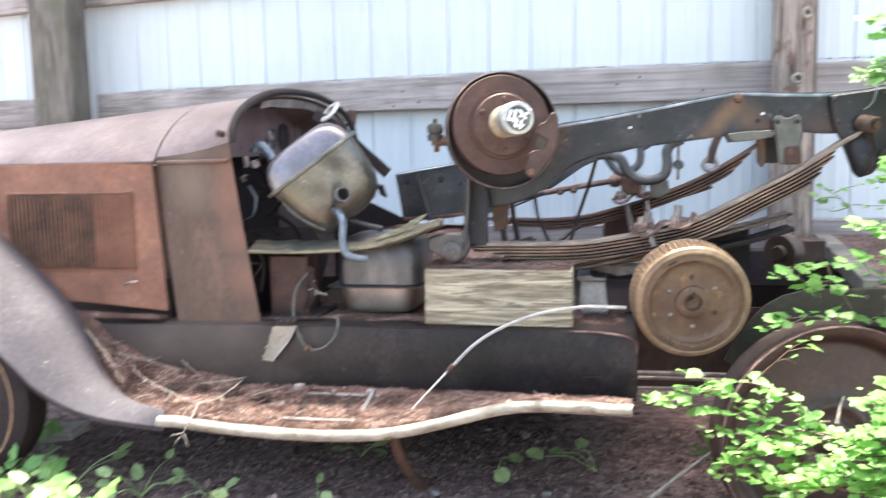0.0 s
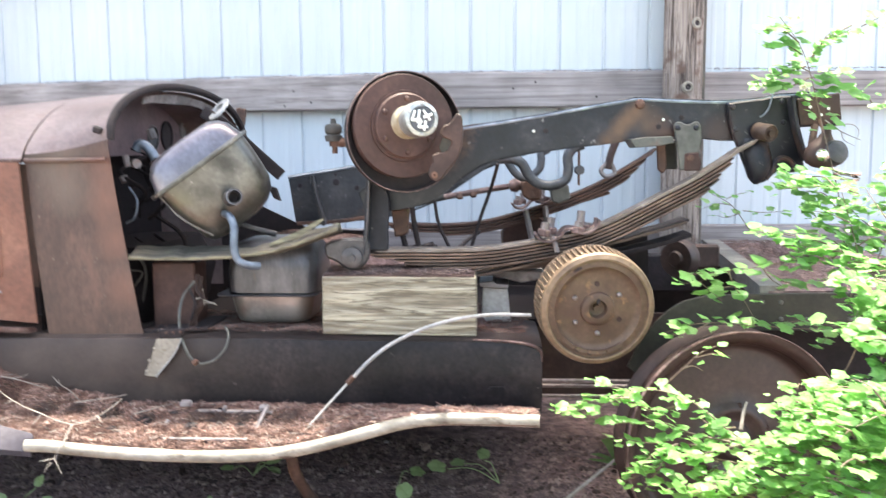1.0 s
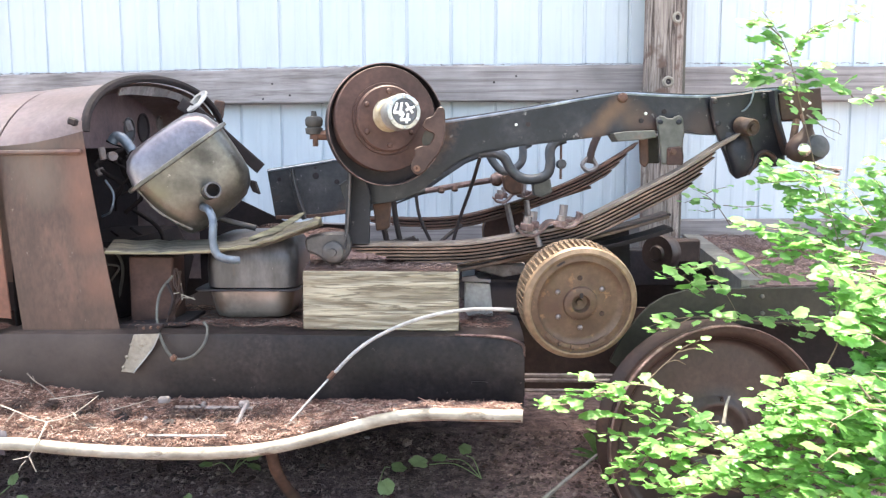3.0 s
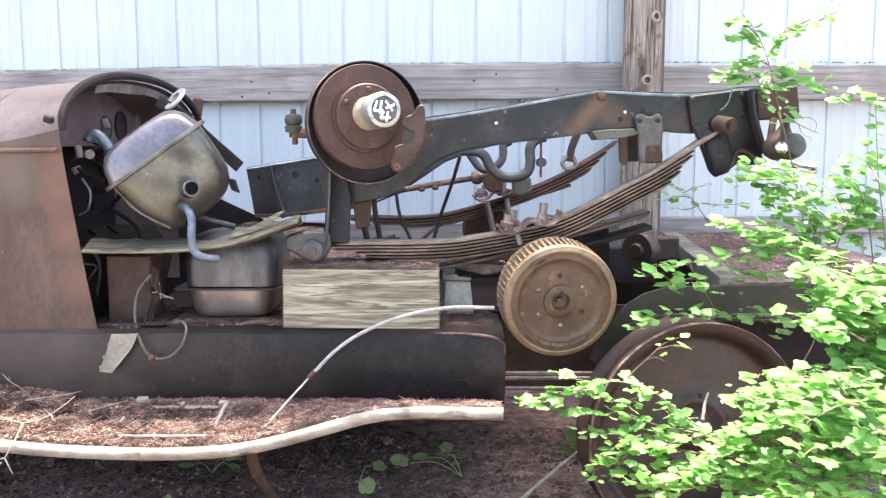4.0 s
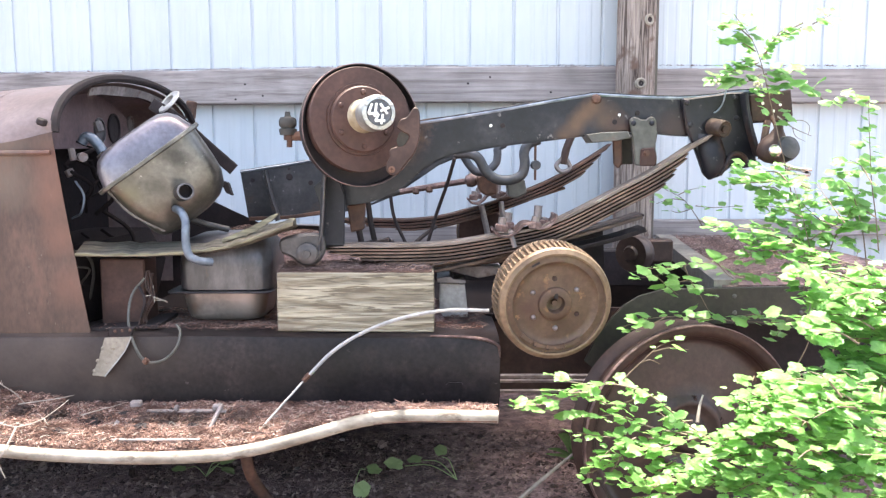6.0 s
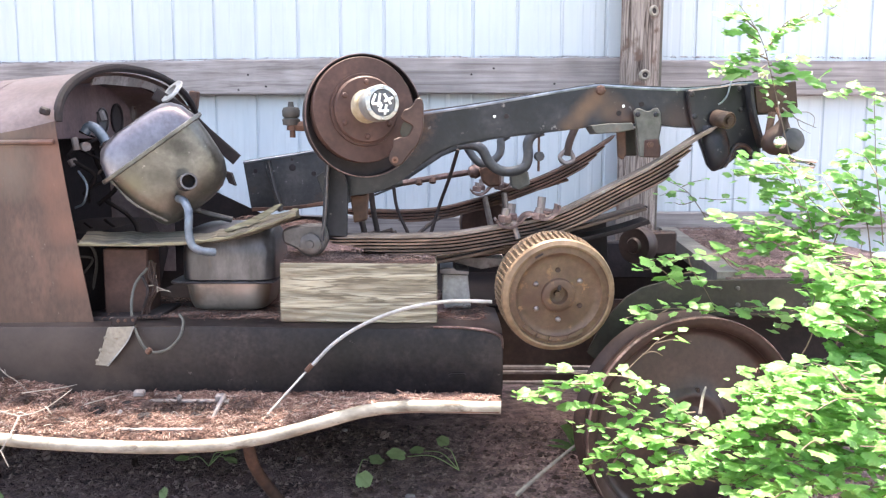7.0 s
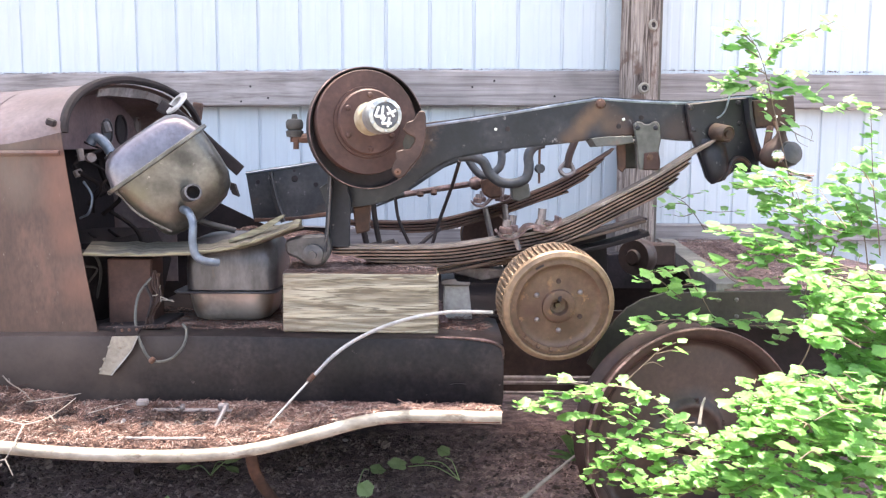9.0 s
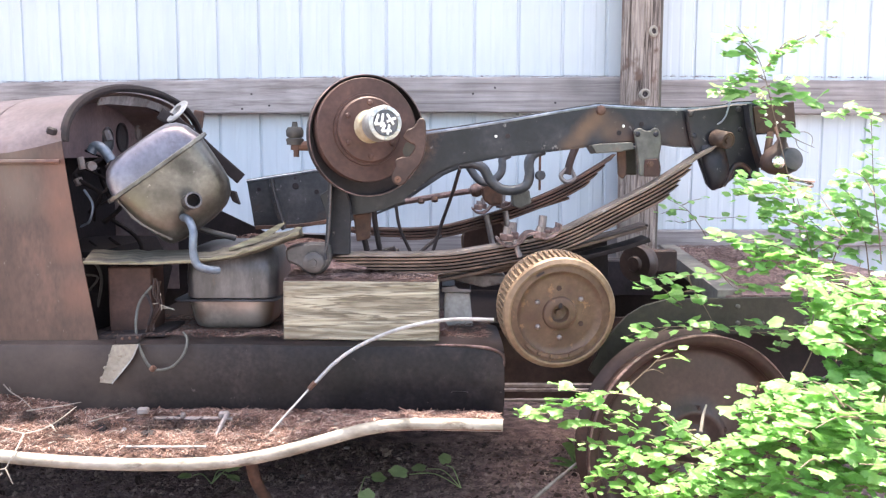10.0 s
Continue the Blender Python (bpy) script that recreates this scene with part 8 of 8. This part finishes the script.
def broad_weed(root, leaves, seed):
    """A creeping weed: a few broad toothed leaves, each on its own long stalk."""
    r = random.Random(seed)
    t = thing("broad_weed", "creeping weed with a few broad green leaves", "plant", root, "broad-leaved weeds")
    for i, (p, d, size) in enumerate(leaves):
        p = Vector(p)
        part("stalk", tube([root, tuple((Vector(root) + p) / 2 + Vector((0, 0, 0.02))), tuple(p)], 0.0014, 5, 4), M_WEED, t)
        o = new("leaf", WEED_MESHES[i % 2])
        o.parent = t
        o.matrix_parent_inverse = Matrix.Translation(-t.location)
        o.matrix_basis = leaf_pose(p, d, size, r, (0, -0.5, 0.85)) @ Matrix.Diagonal((0.95, 1.1, 1, 1))


broad_weed((0.041, 2.141, 0.005), (((-0.049, 2.214, 0.03), (-1, 0.15, 0.1), 0.045), ((0.002, 2.213, 0.04), (-0.1, 0.6, 0.5), 0.05), ((-0.096, 2.159, 0.035), (-1, 0.0, 0.05), 0.056)), 71)
broad_weed((-0.221, 2.103, 0.005), (((-0.197, 2.135, 0.035), (1, 0.2, 0.0), 0.046), ((-0.192, 1.933, 0.04), (0.1, 0.6, 0.4), 0.05)), 72)


def frayed_rope():
    t = thing("frayed_rope", "frayed brown rope tangled on the steel box", "rope", (-0.726, 2.06, 0.429))
    r = random.Random(33)
    for k in range(6):
        pts = [tuple(Vector(p) + Vector((r.gauss(0, 0.006), r.gauss(0, 0.003), r.gauss(0, 0.004)))) for p in ((-0.712, 2.075, 0.563), (-0.717, 2.07, 0.533), (-0.708, 2.065, 0.499), (-0.719, 2.06, 0.467), (-0.73, 2.055, 0.431))]
        part("strand", tube(pts, r.choice((0.0022, 0.003)), 6, 5), M_WHEEL, t)
    for k in range(5):
        c = Vector((-0.709, 2.06, 0.507)) + Vector((r.gauss(0, 0.01), 0, r.gauss(0, 0.012)))
        part("fray", tube([tuple(c), tuple(c + Vector((r.gauss(0.01, 0.012), -0.006, r.gauss(-0.004, 0.012))))], 0.0013, 5, 1), M_FLAP, t)


frayed_rope()
